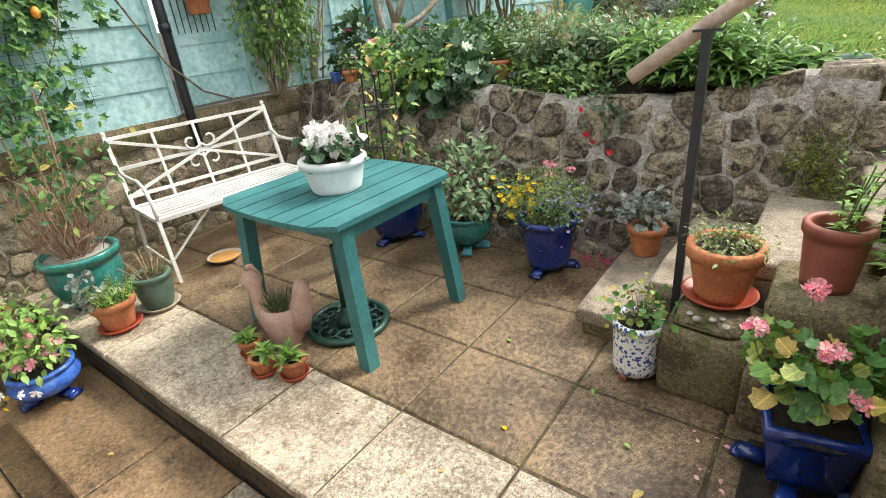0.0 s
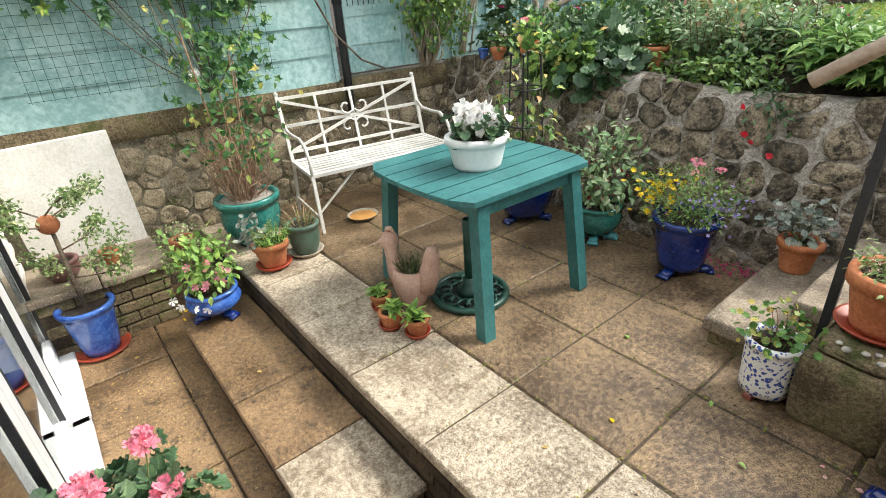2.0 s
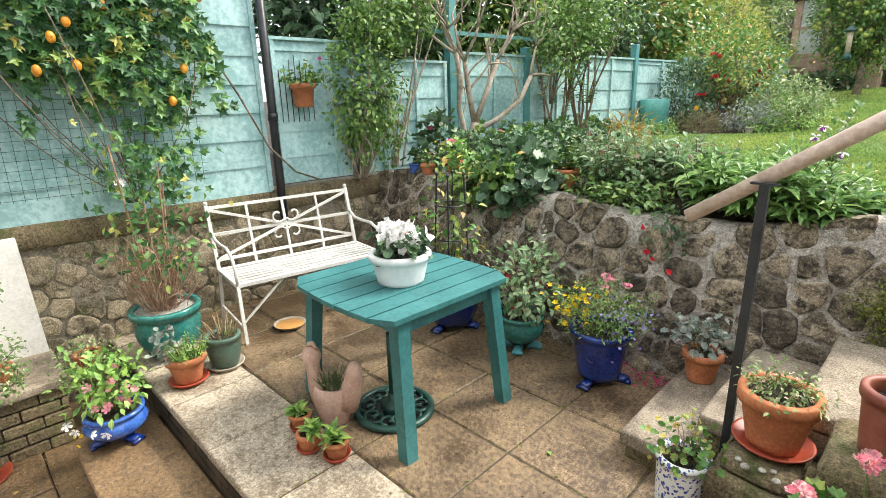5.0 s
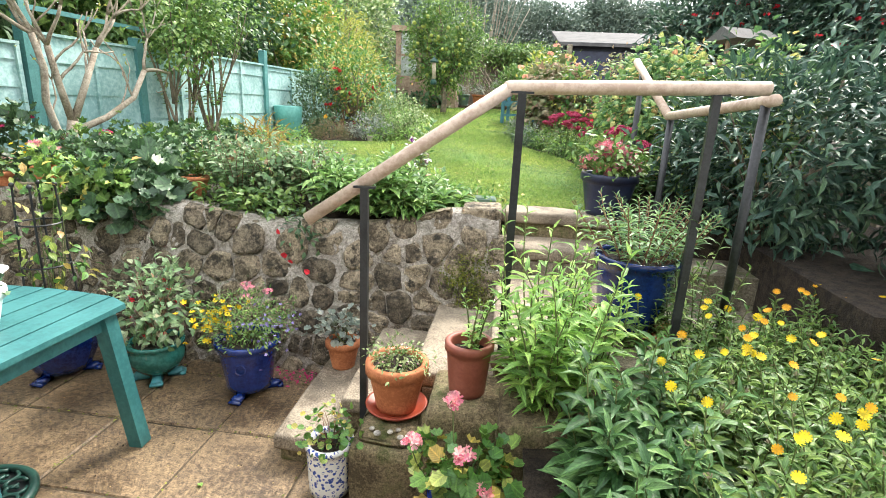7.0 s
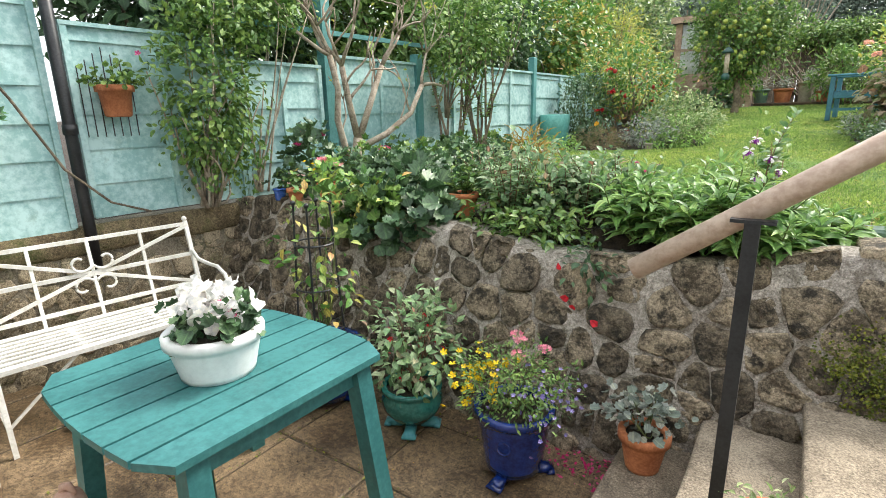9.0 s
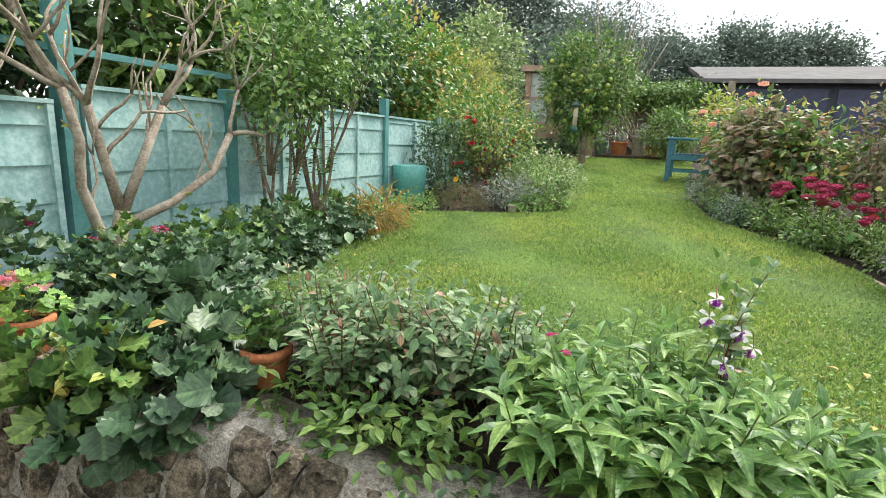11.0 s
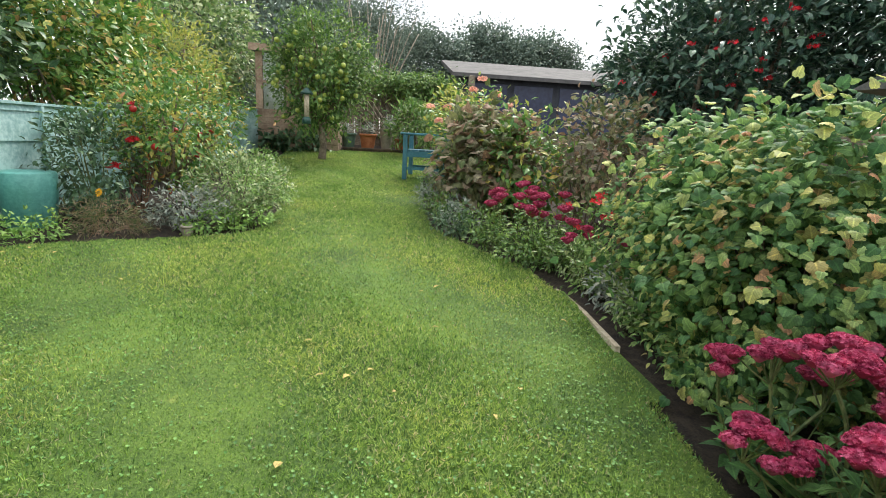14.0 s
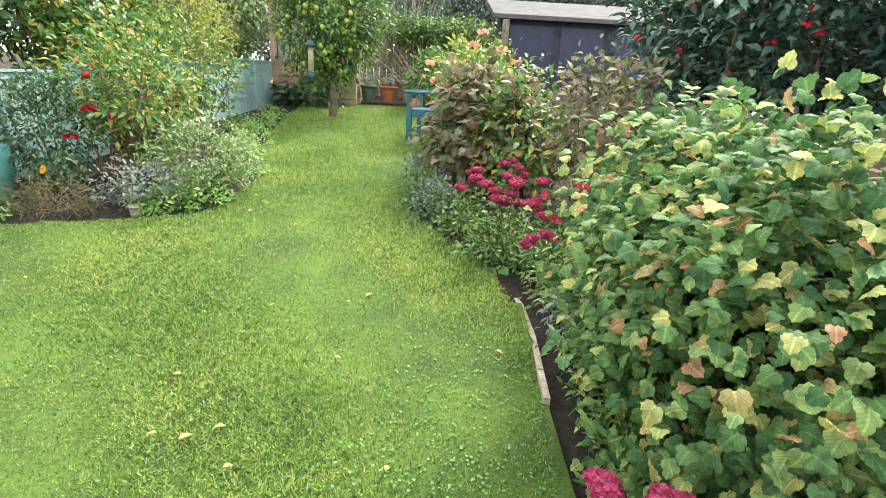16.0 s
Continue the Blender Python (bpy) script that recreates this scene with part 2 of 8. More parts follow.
M["stem_red"] = surface("red_stem", (0.14, 0.06, 0.035), (0.28, 0.15, 0.09), 12, 60, 0.7, 0.2, 0.002)
M["dry"] = surface("dry_stem", (0.26, 0.15, 0.09), (0.50, 0.34, 0.23), 12, 60, 0.85, 0.3, 0.002)
M["wood"] = surface("shed_wood", (0.26, 0.165, 0.115), (0.47, 0.345, 0.255), 4, 30, 0.85, 0.4, 0.004, vary=0.15)
M["wood_old"] = surface("old_wood", (0.11, 0.09, 0.065), (0.28, 0.235, 0.175), 5, 40, 0.9, 0.6, 0.006, vary=0.3)
M["edging"] = surface("edging_wood", (0.32, 0.26, 0.18), (0.56, 0.48, 0.36), 6, 40, 0.9, 0.5, 0.004)
M["felt"] = surface("roof_felt", (0.075, 0.073, 0.072), (0.14, 0.135, 0.13), 2, 60, 0.9, 0.4, 0.006)
M["shed_dark"] = surface("dark_shed", (0.016, 0.02, 0.03), (0.04, 0.046, 0.06), 3, 40, 0.7, 0.3, 0.004)
M["chair"] = surface("chair_paint", (0.025, 0.12, 0.16), (0.05, 0.19, 0.24), 4, 40, 0.5, 0.2, 0.002)
M["butt"] = surface("butt_green", (0.09, 0.30, 0.26), (0.15, 0.42, 0.37), 2, 30, 0.5, 0.05, 0.002)
M["steel"] = surface("steel", (0.45, 0.45, 0.44), (0.6, 0.6, 0.58), 6, 60, 0.3, 0.05, 0.001, metal=1.0)
M["water"] = surface("water_dish", (0.40, 0.20, 0.06), (0.52, 0.28, 0.09), 6, 30, 0.3, 0.02, 0.001)
M["orange_fruit"] = surface("orange_fruit", (0.75, 0.26, 0.02), (0.85, 0.38, 0.04), 20, 60, 0.45, 0.1, 0.001)
M["apple"] = surface("apple", (0.26, 0.34, 0.05), (0.45, 0.48, 0.10), 20, 60, 0.4, 0.1, 0.001)
M["berry"] = surface("berry", (0.35, 0.01, 0.01), (0.5, 0.03, 0.02), 20, 60, 0.35, 0.1, 0.001)
M["gravel"] = surface("gravel", (0.24, 0.22, 0.19), (0.55, 0.52, 0.46), 30, 90, 0.9, 0.5, 0.01)
M["lawn"] = surface("lawn_soil", (0.035, 0.085, 0.010), (0.14, 0.24, 0.03), 1.6, 90, 0.9, 1.0, 0.02, (0.27, 0.31, 0.07), 3.5, (0.6, 0.74))
M["grass"] = leaf_mat("grass", [(0, (0.03, 0.095, 0.009)), (0.3, (0.10, 0.235, 0.016)), (0.6, (0.19, 0.355, 0.026)), (0.9, (0.26, 0.43, 0.04)), (1, (0.36, 0.38, 0.09))], 0.5, 0.4, veins=False, patchy=1.3)
M["clover"] = leaf_mat("clover", greens((0.05, 0.16, 0.015), (0.11, 0.27, 0.03), (0.18, 0.38, 0.05)), 0.5, 0.3, veins=False)
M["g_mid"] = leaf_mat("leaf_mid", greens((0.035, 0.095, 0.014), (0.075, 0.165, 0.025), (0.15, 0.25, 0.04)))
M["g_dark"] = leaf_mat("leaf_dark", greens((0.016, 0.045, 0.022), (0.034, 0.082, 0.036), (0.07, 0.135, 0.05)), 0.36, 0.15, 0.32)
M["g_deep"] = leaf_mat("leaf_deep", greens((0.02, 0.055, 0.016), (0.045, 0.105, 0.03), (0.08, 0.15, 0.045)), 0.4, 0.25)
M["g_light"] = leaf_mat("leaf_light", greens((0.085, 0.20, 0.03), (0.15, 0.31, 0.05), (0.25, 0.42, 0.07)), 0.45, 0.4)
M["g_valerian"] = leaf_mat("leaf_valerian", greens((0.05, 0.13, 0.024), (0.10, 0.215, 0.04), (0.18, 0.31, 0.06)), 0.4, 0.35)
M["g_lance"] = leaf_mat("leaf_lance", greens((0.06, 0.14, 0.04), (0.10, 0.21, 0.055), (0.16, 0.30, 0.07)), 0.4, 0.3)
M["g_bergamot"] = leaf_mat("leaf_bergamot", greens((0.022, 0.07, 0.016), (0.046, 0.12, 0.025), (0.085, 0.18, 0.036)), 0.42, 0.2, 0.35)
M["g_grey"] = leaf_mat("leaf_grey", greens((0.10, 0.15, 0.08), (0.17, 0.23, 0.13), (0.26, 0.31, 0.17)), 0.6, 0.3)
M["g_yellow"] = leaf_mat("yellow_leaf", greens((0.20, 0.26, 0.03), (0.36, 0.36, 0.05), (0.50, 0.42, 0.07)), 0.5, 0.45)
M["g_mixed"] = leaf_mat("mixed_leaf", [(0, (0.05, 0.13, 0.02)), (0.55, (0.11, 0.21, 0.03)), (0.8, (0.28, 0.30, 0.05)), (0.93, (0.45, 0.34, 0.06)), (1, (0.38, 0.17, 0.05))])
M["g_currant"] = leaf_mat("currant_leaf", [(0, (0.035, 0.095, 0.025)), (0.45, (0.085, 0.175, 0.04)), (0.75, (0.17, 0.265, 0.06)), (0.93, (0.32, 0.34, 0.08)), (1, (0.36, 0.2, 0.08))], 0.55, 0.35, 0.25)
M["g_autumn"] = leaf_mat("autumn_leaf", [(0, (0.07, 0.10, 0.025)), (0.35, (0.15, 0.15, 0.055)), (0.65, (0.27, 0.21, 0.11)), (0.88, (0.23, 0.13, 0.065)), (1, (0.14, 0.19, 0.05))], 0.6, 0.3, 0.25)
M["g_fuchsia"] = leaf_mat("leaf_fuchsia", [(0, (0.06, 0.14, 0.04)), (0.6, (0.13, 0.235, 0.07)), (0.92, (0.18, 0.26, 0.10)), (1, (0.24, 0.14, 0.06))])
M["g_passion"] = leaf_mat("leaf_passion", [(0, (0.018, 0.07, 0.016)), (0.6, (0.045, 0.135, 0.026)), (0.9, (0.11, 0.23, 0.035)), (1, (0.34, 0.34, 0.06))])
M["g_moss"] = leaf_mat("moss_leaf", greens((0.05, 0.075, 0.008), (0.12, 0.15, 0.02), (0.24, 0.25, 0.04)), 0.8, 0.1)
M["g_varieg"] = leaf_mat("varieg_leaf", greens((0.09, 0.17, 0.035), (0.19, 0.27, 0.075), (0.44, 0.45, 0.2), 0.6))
# far foliage: distance haze is put into these lifted, bluer greens
M["g_far_haze"] = leaf_mat("leaf_far", greens((0.045, 0.08, 0.042), (0.075, 0.125, 0.06), (0.11, 0.165, 0.075)), 0.7, 0.2, veins=False)
M["pink"] = petal_mat("petal_pink", greens((0.78, 0.20, 0.32), (0.86, 0.32, 0.42), (0.9, 0.5, 0.56)), 0.6, 0.35)
M["pale_pink"] = petal_mat("petal_pale", greens((0.80, 0.38, 0.40), (0.86, 0.52, 0.52), (0.9, 0.66, 0.64)), 0.6, 0.35)
M["magenta"] = petal_mat("petal_magenta", greens((0.42, 0.02, 0.12), (0.6, 0.04, 0.2), (0.7, 0.1, 0.3)), 0.6, 0.3)
M["sedum"] = petal_mat("petal_sedum", greens((0.27, 0.018, 0.06), (0.45, 0.045, 0.13), (0.62, 0.14, 0.25)), 0.75, 0.15)
M["red"] = petal_mat("petal_red", greens((0.55, 0.01, 0.02), (0.72, 0.03, 0.05)), 0.5, 0.3)
M["white"] = petal_mat("petal_white", greens((0.80, 0.78, 0.78), (0.90, 0.89, 0.88)), 0.6, 0.35)
M["yellow"] = petal_mat("petal_yellow", greens((0.78, 0.50, 0.01), (0.86, 0.62, 0.02)), 0.6, 0.35)
M["orange"] = petal_mat("petal_orange", greens((0.80, 0.30, 0.01), (0.86, 0.42, 0.02)), 0.6, 0.35)
M["lilac"] = petal_mat("petal_lilac", greens((0.25, 0.20, 0.55), (0.36, 0.30, 0.66)), 0.6, 0.35)
M["purple"] = petal_mat("petal_purple", greens((0.16, 0.01, 0.22), (0.26, 0.02, 0.32)), 0.6, 0.3)
M["peach"] = petal_mat("petal_peach", greens((0.82, 0.36, 0.26), (0.88, 0.52, 0.42)), 0.6, 0.3)
M["litter"] = leaf_mat("dry_leaf", greens((0.42, 0.26, 0.06), (0.55, 0.40, 0.12), (0.5, 0.42, 0.26)), 0.7, 0.2)


def glass_mat():
    m, nt, links, b = nodes_of("window_glass")
    b.inputs["Base Color"].default_value = (0.9, 0.95, 0.95, 1)
    b.inputs["Transmission Weight"].default_value, b.inputs["Roughness"].default_value, b.inputs["IOR"].default_value = 1.0, 0.02, 1.45
    return m


def china_mat():
    """White glazed pot with scattered blue sprigs."""
    m, nt, links, b = nodes_of("blue_white_china")
    co = nt.new("ShaderNodeTexCoord")
    v = nt.new("ShaderNodeTexVoronoi")
    v.inputs["Scale"].default_value = 58
    links.new(co.outputs["Object"], v.inputs["Vector"])
    n = noise_tex(nt, links, co.outputs["Object"], 55, 4, 0.7)
    a = ramp(nt, links, v.outputs["Distance"], [(0.40, (1, 1, 1)), (0.48, (0, 0, 0))])
    c = ramp(nt, links, n, [(0.44, (0, 0, 0)), (0.48, (1, 1, 1))])
    mask = mixc(nt, links, a, c, 1.0, "MULTIPLY")
    col = mixc(nt, links, (0.82, 0.82, 0.80), (0.05, 0.09, 0.36), mask)
    links.new(col, b.inputs["Base Color"])
    b.inputs["Roughness"].default_value = 0.22
    return m


M["glass"], M["china"] = glass_mat(), china_mat()


# ---- mesh helpers ----
class MB:
    """Collects vertices and faces of one mesh."""

    def __init__(self):
        self.v, self.f, self.n, self.blade = [], [], 0, []

    def add(self, verts, faces):
        verts = np.asarray(verts, float).reshape(-1, 3)
        self.v.append(verts)
        self.f += [tuple(i + self.n for i in f) for f in faces]
        self.n += len(verts)
        return self

    def box(self, x0, y0, z0, x1, y1, z1, bev=0.0, m=None):
        b = min(bev, (x1 - x0) / 3, (y1 - y0) / 3, (z1 - z0) / 3)
        if b <= 0:
            vs = [(x, y, z) for z in (z0, z1) for y in (y0, y1) for x in (x0, x1)]
            fs = [(0, 2, 3, 1), (4, 5, 7, 6), (0, 1, 5, 4), (2, 6, 7, 3), (0, 4, 6, 2), (1, 3, 7, 5)]
        else:
            vs, fs = [], []
            for z, i in ((z0, b), (z0 + b, 0), (z1 - b, 0), (z1, b)):
                vs += [(x0 + i, y0 + i, z), (x1 - i, y0 + i, z), (x1 - i, y1 - i, z), (x0 + i, y1 - i, z)]
            for k in range(3):
                for j in range(4):
                    fs.append((4 * k + j, 4 * k + (j + 1) % 4, 4 * k + 4 + (j + 1) % 4, 4 * k + 4 + j))
            fs += [(3, 2, 1, 0), (12, 13, 14, 15)]
        vs = np.array(vs, float)
        if m is not None:
            vs = (np.c_[vs, np.ones(len(vs))] @ np.array(m).T)[:, :3]
        return self.add(vs, fs)

    def tube(self, path, radii, seg=6):
        path = np.asarray(path, float)
        radii = np.broadcast_to(np.asarray(radii, float), len(path))
        d = np.gradient(path, axis=0)
        d /= np.linalg.norm(d, axis=1)[:, None] + 1e-9
        ref = np.array([0, 0, 1.0]) if abs(d[:, 2]).mean() < 0.8 else np.array([1.0, 0, 0])
        u = np.cross(d, ref)
        u /= np.linalg.norm(u, axis=1)[:, None] + 1e-9
        w = np.cross(d, u)
        a = np.arange(seg) * 2 * np.pi / seg
        ring = path[:, None] + radii[:, None, None] * (np.cos(a)[None, :, None] * u[:, None] + np.sin(a)[None, :, None] * w[:, None])
        k = len(path)
        fs = [(i * seg + j, i * seg + (j + 1) % seg, (i + 1) * seg + (j + 1) % seg, (i + 1) * seg + j) for i in range(k - 1) for j in range(seg)]
        fs += [tuple(range(seg))[::-1], tuple(range((k - 1) * seg, k * seg))]
        return self.add(ring.reshape(-1, 3), fs)

    def bar(self, a, b, w, h=None):
        """A straight bar of rectangular section."""
        a, b = np.array(a, float), np.array(b, float)
        h = h or w
        d = (b - a) / np.linalg.norm(b - a)
        ref = np.array([0, 0, 1.0]) if abs(d[2]) < 0.9 else np.array([0, 1.0, 0])
        u = np.cross(d, ref)
        u /= np.linalg.norm(u)
        v = np.cross(u, d)
        vs = [p + s * u * w / 2 + t * v * h / 2 for p in (a, b) for s, t in ((-1, -1), (1, -1), (1, 1), (-1, 1))]
        return self.add(vs, [(3, 2, 1, 0), (4, 5, 6, 7)] + [(j, (j + 1) % 4, 4 + (j + 1) % 4, 4 + j) for j in range(4)])

    def lathe(self, profile, seg=28, at=(0, 0, 0), flute=0.0, flutes=0):
        a = np.arange(seg) * 2 * np.pi / seg
        wob = 1 + flute * np.cos(a * flutes)
        vs = [(at[0] + r * w * math.cos(t), at[1] + r * w * math.sin(t), at[2] + z) for r, z in profile for t, w in zip(a, wob)]
        k = len(profile)
        fs = [(i * seg + j, i * seg + (j + 1) % seg, (i + 1) * seg + (j + 1) % seg, (i + 1) * seg + j) for i in range(k - 1) for j in range(seg)]
        if profile[0][0] > 1e-6:
            fs.append(tuple(range(seg))[::-1])
        return self.add(vs, fs)

    def ball(self, c, r, n=8, squash=1.0):
        prof = [(max(r * math.sin(math.pi * i / n), 1e-4), -r * squash * math.cos(math.pi * i / n)) for i in range(n + 1)]
        return self.lathe(prof, n + 2, c)

    def mesh(self, name, mat, smooth=False):
        me = bpy.data.meshes.new(name)
        me.from_pydata(np.concatenate(self.v).tolist() if self.v else [], [], self.f)
        me.materials.append(mat)
        if smooth:
            me.polygons.foreach_set("use_smooth", [True] * len(me.polygons))
        if self.blade:
            uv = np.full((self.n, 2), 0.3)
            for start, places in self.blade:
                uv[start:start + len(places)] = places
            me.attributes.new("blade", "FLOAT2", "POINT").data.foreach_set("vector", uv.ravel())
        me.update()
        return me


def part(name, mb, material, parent, label="", smooth=False, kind=""):
    ob = new(name, mb.mesh(name, material, smooth))
    ob.parent = parent
    return tagged(ob, label, kind=kind)


def thing(name, label, category, m=None, group="", kind=""):
    ob = new(name)
    ob.empty_display_size = 0.05
    ob.matrix_basis = m if m is not None else Matrix()
    return tagged(ob, label, category, group, kind)


def solo(name, mb, material, label, category, group="", kind="", smooth=False, m=None):
    ob = new(name, mb.mesh(name, material, smooth))
    if m is not None:
        ob.matrix_basis = m
    return tagged(ob, label, category, group, kind)


# ---- foliage helpers ----
rng = np.random.default_rng(7)
LEAF = (np.array([(0, 0, 0), (-0.40, 0.28, 0.09), (0, 0.30, 0.0), (0.40, 0.28, 0.09), (-0.44, 0.58, 0.05), (0, 0.60, -0.05), (0.44, 0.58, 0.05), (0, 1, -0.2)]),
        [(0, 2, 1), (0, 3, 2), (1, 2, 5, 4), (2, 3, 6, 5), (4, 5, 7), (5, 6, 7)])
LANCE = (np.array([(0, 0, 0), (-0.42, 0.3, 0.08), (0, 0.32, 0.0), (0.42, 0.3, 0.08), (-0.3, 0.66, 0.0), (0, 0.66, -0.07), (0.3, 0.66, 0.0), (0, 1, -0.26)]),
         [(0, 2, 1), (0, 3, 2), (1, 2, 5, 4), (2, 3, 6, 5), (4, 5, 7), (5, 6, 7)])
FLAKE = (np.array([(0, 0, 0), (-0.5, 0.5, 0.06), (0, 1, -0.08), (0.5, 0.5, 0.06)]), [(0, 3, 2, 1)])


def lobed(n=5, deep=0.72, cup=0.08):
    """A round leaf of n lobes, cupped, with the stalk at its base."""
    vs, k = [(0, 0.12, -0.04)], 2 * n
    for i in range(k + 1):
        a = -math.pi / 2 + 0.35 + (2 * math.pi - 0.7) * i / k
        r = 0.52 if i % 2 else 0.52 * deep
        r *= 1.0 + 0.12 * math.sin(a)
        vs.append((r * math.cos(a), 0.45 + r * math.sin(a), cup * (1.0 if i % 2 else -0.3) + 0.10 * abs(math.cos(a)) - 0.12 * max(0, math.sin(a))))
    return np.array(vs), [(0, i + 1, i + 2) for i in range(k)] + [(0, k + 1, 1)]


def currant_leaf():
    """Three broad rounded lobes with toothed edges, a puckered blade and a heart-shaped base."""
    polar = ((-82, 0.30), (-66, 0.42), (-48, 0.44), (-32, 0.50), (-18, 0.47), (-4, 0.52), (10, 0.47), (24, 0.44), (36, 0.36), (48, 0.44), (60, 0.50), (72, 0.51), (90, 0.58))
    pts = [(math.radians(a), r) for a, r in polar]
    pts += [(math.pi - a, r) for a, r in pts[-2::-1]]
    k = len(pts)
    vs = [(0, 0.30, 0.0)]
    for f, lift in ((0.55, 0.05), (1.0, 0.0)):
        vs += [(f * r * math.cos(a), 0.36 + f * r * math.sin(a), lift + f * (0.06 * abs(math.cos(a)) - 0.2 * max(0, math.sin(a)) ** 2 - 0.1) + (0.035 if i % 2 else -0.03) * f) for i, (a, r) in enumerate(pts)]
    vs.append((0, 0.08, -0.06))
    fs = [(0, i + 1, i + 2) for i in range(k - 1)] + [(i + 1, k + i + 1, k + i + 2, i + 2) for i in range(k - 1)]
    return np.array(vs), fs + [(0, k, 2 * k + 1), (0, 2 * k + 1, 1), (k, 2 * k, 2 * k + 1), (1, 2 * k + 1, k + 1)]


def rosette(n=5, cup=0.2, wide=0.8):
    """An open flower of n petals round +z."""
    vs, fs = [(0, 0, 0)], []
    for i in range(n):
        a, h = 2 * math.pi * i / n, wide * math.pi / n
        b = len(vs)
        vs += [(0.32 * math.cos(a - h), 0.32 * math.sin(a - h), cup * 0.4), (0.5 * math.cos(a - h * 0.6), 0.5 * math.sin(a - h * 0.6), cup),
               (0.5 * math.cos(a + h * 0.6), 0.5 * math.sin(a + h * 0.6), cup), (0.32 * math.cos(a + h), 0.32 * math.sin(a + h), cup * 0.4)]
        fs.append((0, b, b + 1, b + 2, b + 3))
    return np.array(vs), fs


LOBED, LOBED3, PALM, ROSE5, DAISY = lobed(7, 0.84, 0.11), currant_leaf(), lobed(5, 0.42, 0.05), rosette(), rosette(11, 0.08, 0.95)

PLEAT, CRANE = lobed(9, 0.86, 0.16), lobed(5, 0.6, 0.12)


def unit(v):
    return v / (np.linalg.norm(v, axis=-1, keepdims=True) + 1e-9)


def scatter(mb, shape, pos, fwd, nor, length, width=None):
    """Copies of a small shape into one mesh: its y runs along fwd, its z along nor."""
    verts, faces = shape
    pos, fwd = np.asarray(pos, float), unit(np.asarray(fwd, float))
    side = unit(np.cross(fwd, nor))
    up = np.cross(side, fwd)
    n = len(pos)
    length = np.broadcast_to(length, n)
    width = length if width is None else np.broadcast_to(width, n)
    out = pos[:, None] + (verts[None, :, 0, None] * width[:, None, None]) * side[:, None] + (verts[None, :, 1, None] * length[:, None, None]) * fwd[:, None] \
        + (verts[None, :, 2, None] * length[:, None, None]) * up[:, None]
    k = len(verts)
    base = mb.n
    mb.v.append(out.reshape(-1, 3))
    if k > 4:
        mb.blade.append((base, np.tile(verts[:, :2], (n, 1))))
    mb.n += n * k
    for f in faces:
        mb.f += [tuple(r) for r in (base + np.arange(n)[:, None] * k + np.array(f)[None]).tolist()]
    return mb


def rnd(n):
    return unit(rng.normal(size=(n, 3)))


def curve_path(a, b, sag=0.1, n=6):
    a, b = np.array(a, float), np.array(b, float)
    t = np.linspace(0, 1, n)[:, None]
    off = rng.normal(size=3) * sag
    return a + (b - a) * t + np.sin(np.pi * t) * off


def clumps(center, radii, n_clump, n_leaf, spread, hollow=0.55):
    """Leaf places in uneven clumps through an ellipsoid; also the clump centres."""
    d = rnd(n_clump)
    c = np.array(center) + d * (hollow + (1 - hollow) * rng.random((n_clump, 1)) ** 0.5) * np.array(radii) * (0.82 + 0.3 * rng.random((n_clump, 1)))
    own = rng.integers(0, n_clump, n_leaf)
    p = c[own] + rng.normal(size=(n_leaf, 3)) * spread
    return p, c, unit(p - np.array(center))


def bush(name, label, category, base, center, radii, n, size, mat, shape=LEAF, ratio=0.55, n_clump=60, spread=None, stem="bark", stems=8, stem_r=0.012,
         floor_z=None, group="", hang=0.0, droop=0.3, hollow=0.5, fork=0.0, face=0.6):
    """A shrub: stems from its base and leaves in clumps. Returns the thing and its clump centres."""
    t = thing(name, label, category, Matrix.Translation(base), group)
    o = np.array(base)
    spread = spread or float(np.mean(radii)) * 0.2
    p, c, out = clumps(np.array(center) - o, radii, n_clump, n, spread, hollow)
    low = (floor_z if floor_z is not None else base[2]) - o[2] + size * 0.3
    p[:, 2] = np.where(p[:, 2] < low, low + rng.random(n) * 0.12, p[:, 2])
    mb = MB()
    fwd = out + rng.normal(size=(n, 3)) * 0.7 + np.array((0, 0, -hang))
    nor = out * face + np.array((0, 0, 0.9)) + rng.normal(size=(n, 3)) * droop
    s = size * rng.uniform(0.65, 1.25, n)
    scatter(mb, shape, p, fwd, nor, s, s * ratio)
    part("foliage", mb, M[mat], t, kind="stuff", smooth=True)
    if stems:
        sb = MB()
        for k in rng.choice(len(c), min(stems, len(c)), replace=False):
            a = rng.normal(size=3) * np.array((1, 1, 0)) * stem_r * (1 if fork else 3) + np.array((0, 0, fork))
            sb.tube(curve_path(a, c[k], 0.08 * float(np.mean(radii))), np.linspace(stem_r, stem_r * 0.35, 6), 5)
        part("branchwork", sb, M[stem], t, smooth=True, kind="stuff")
    return t, c + o


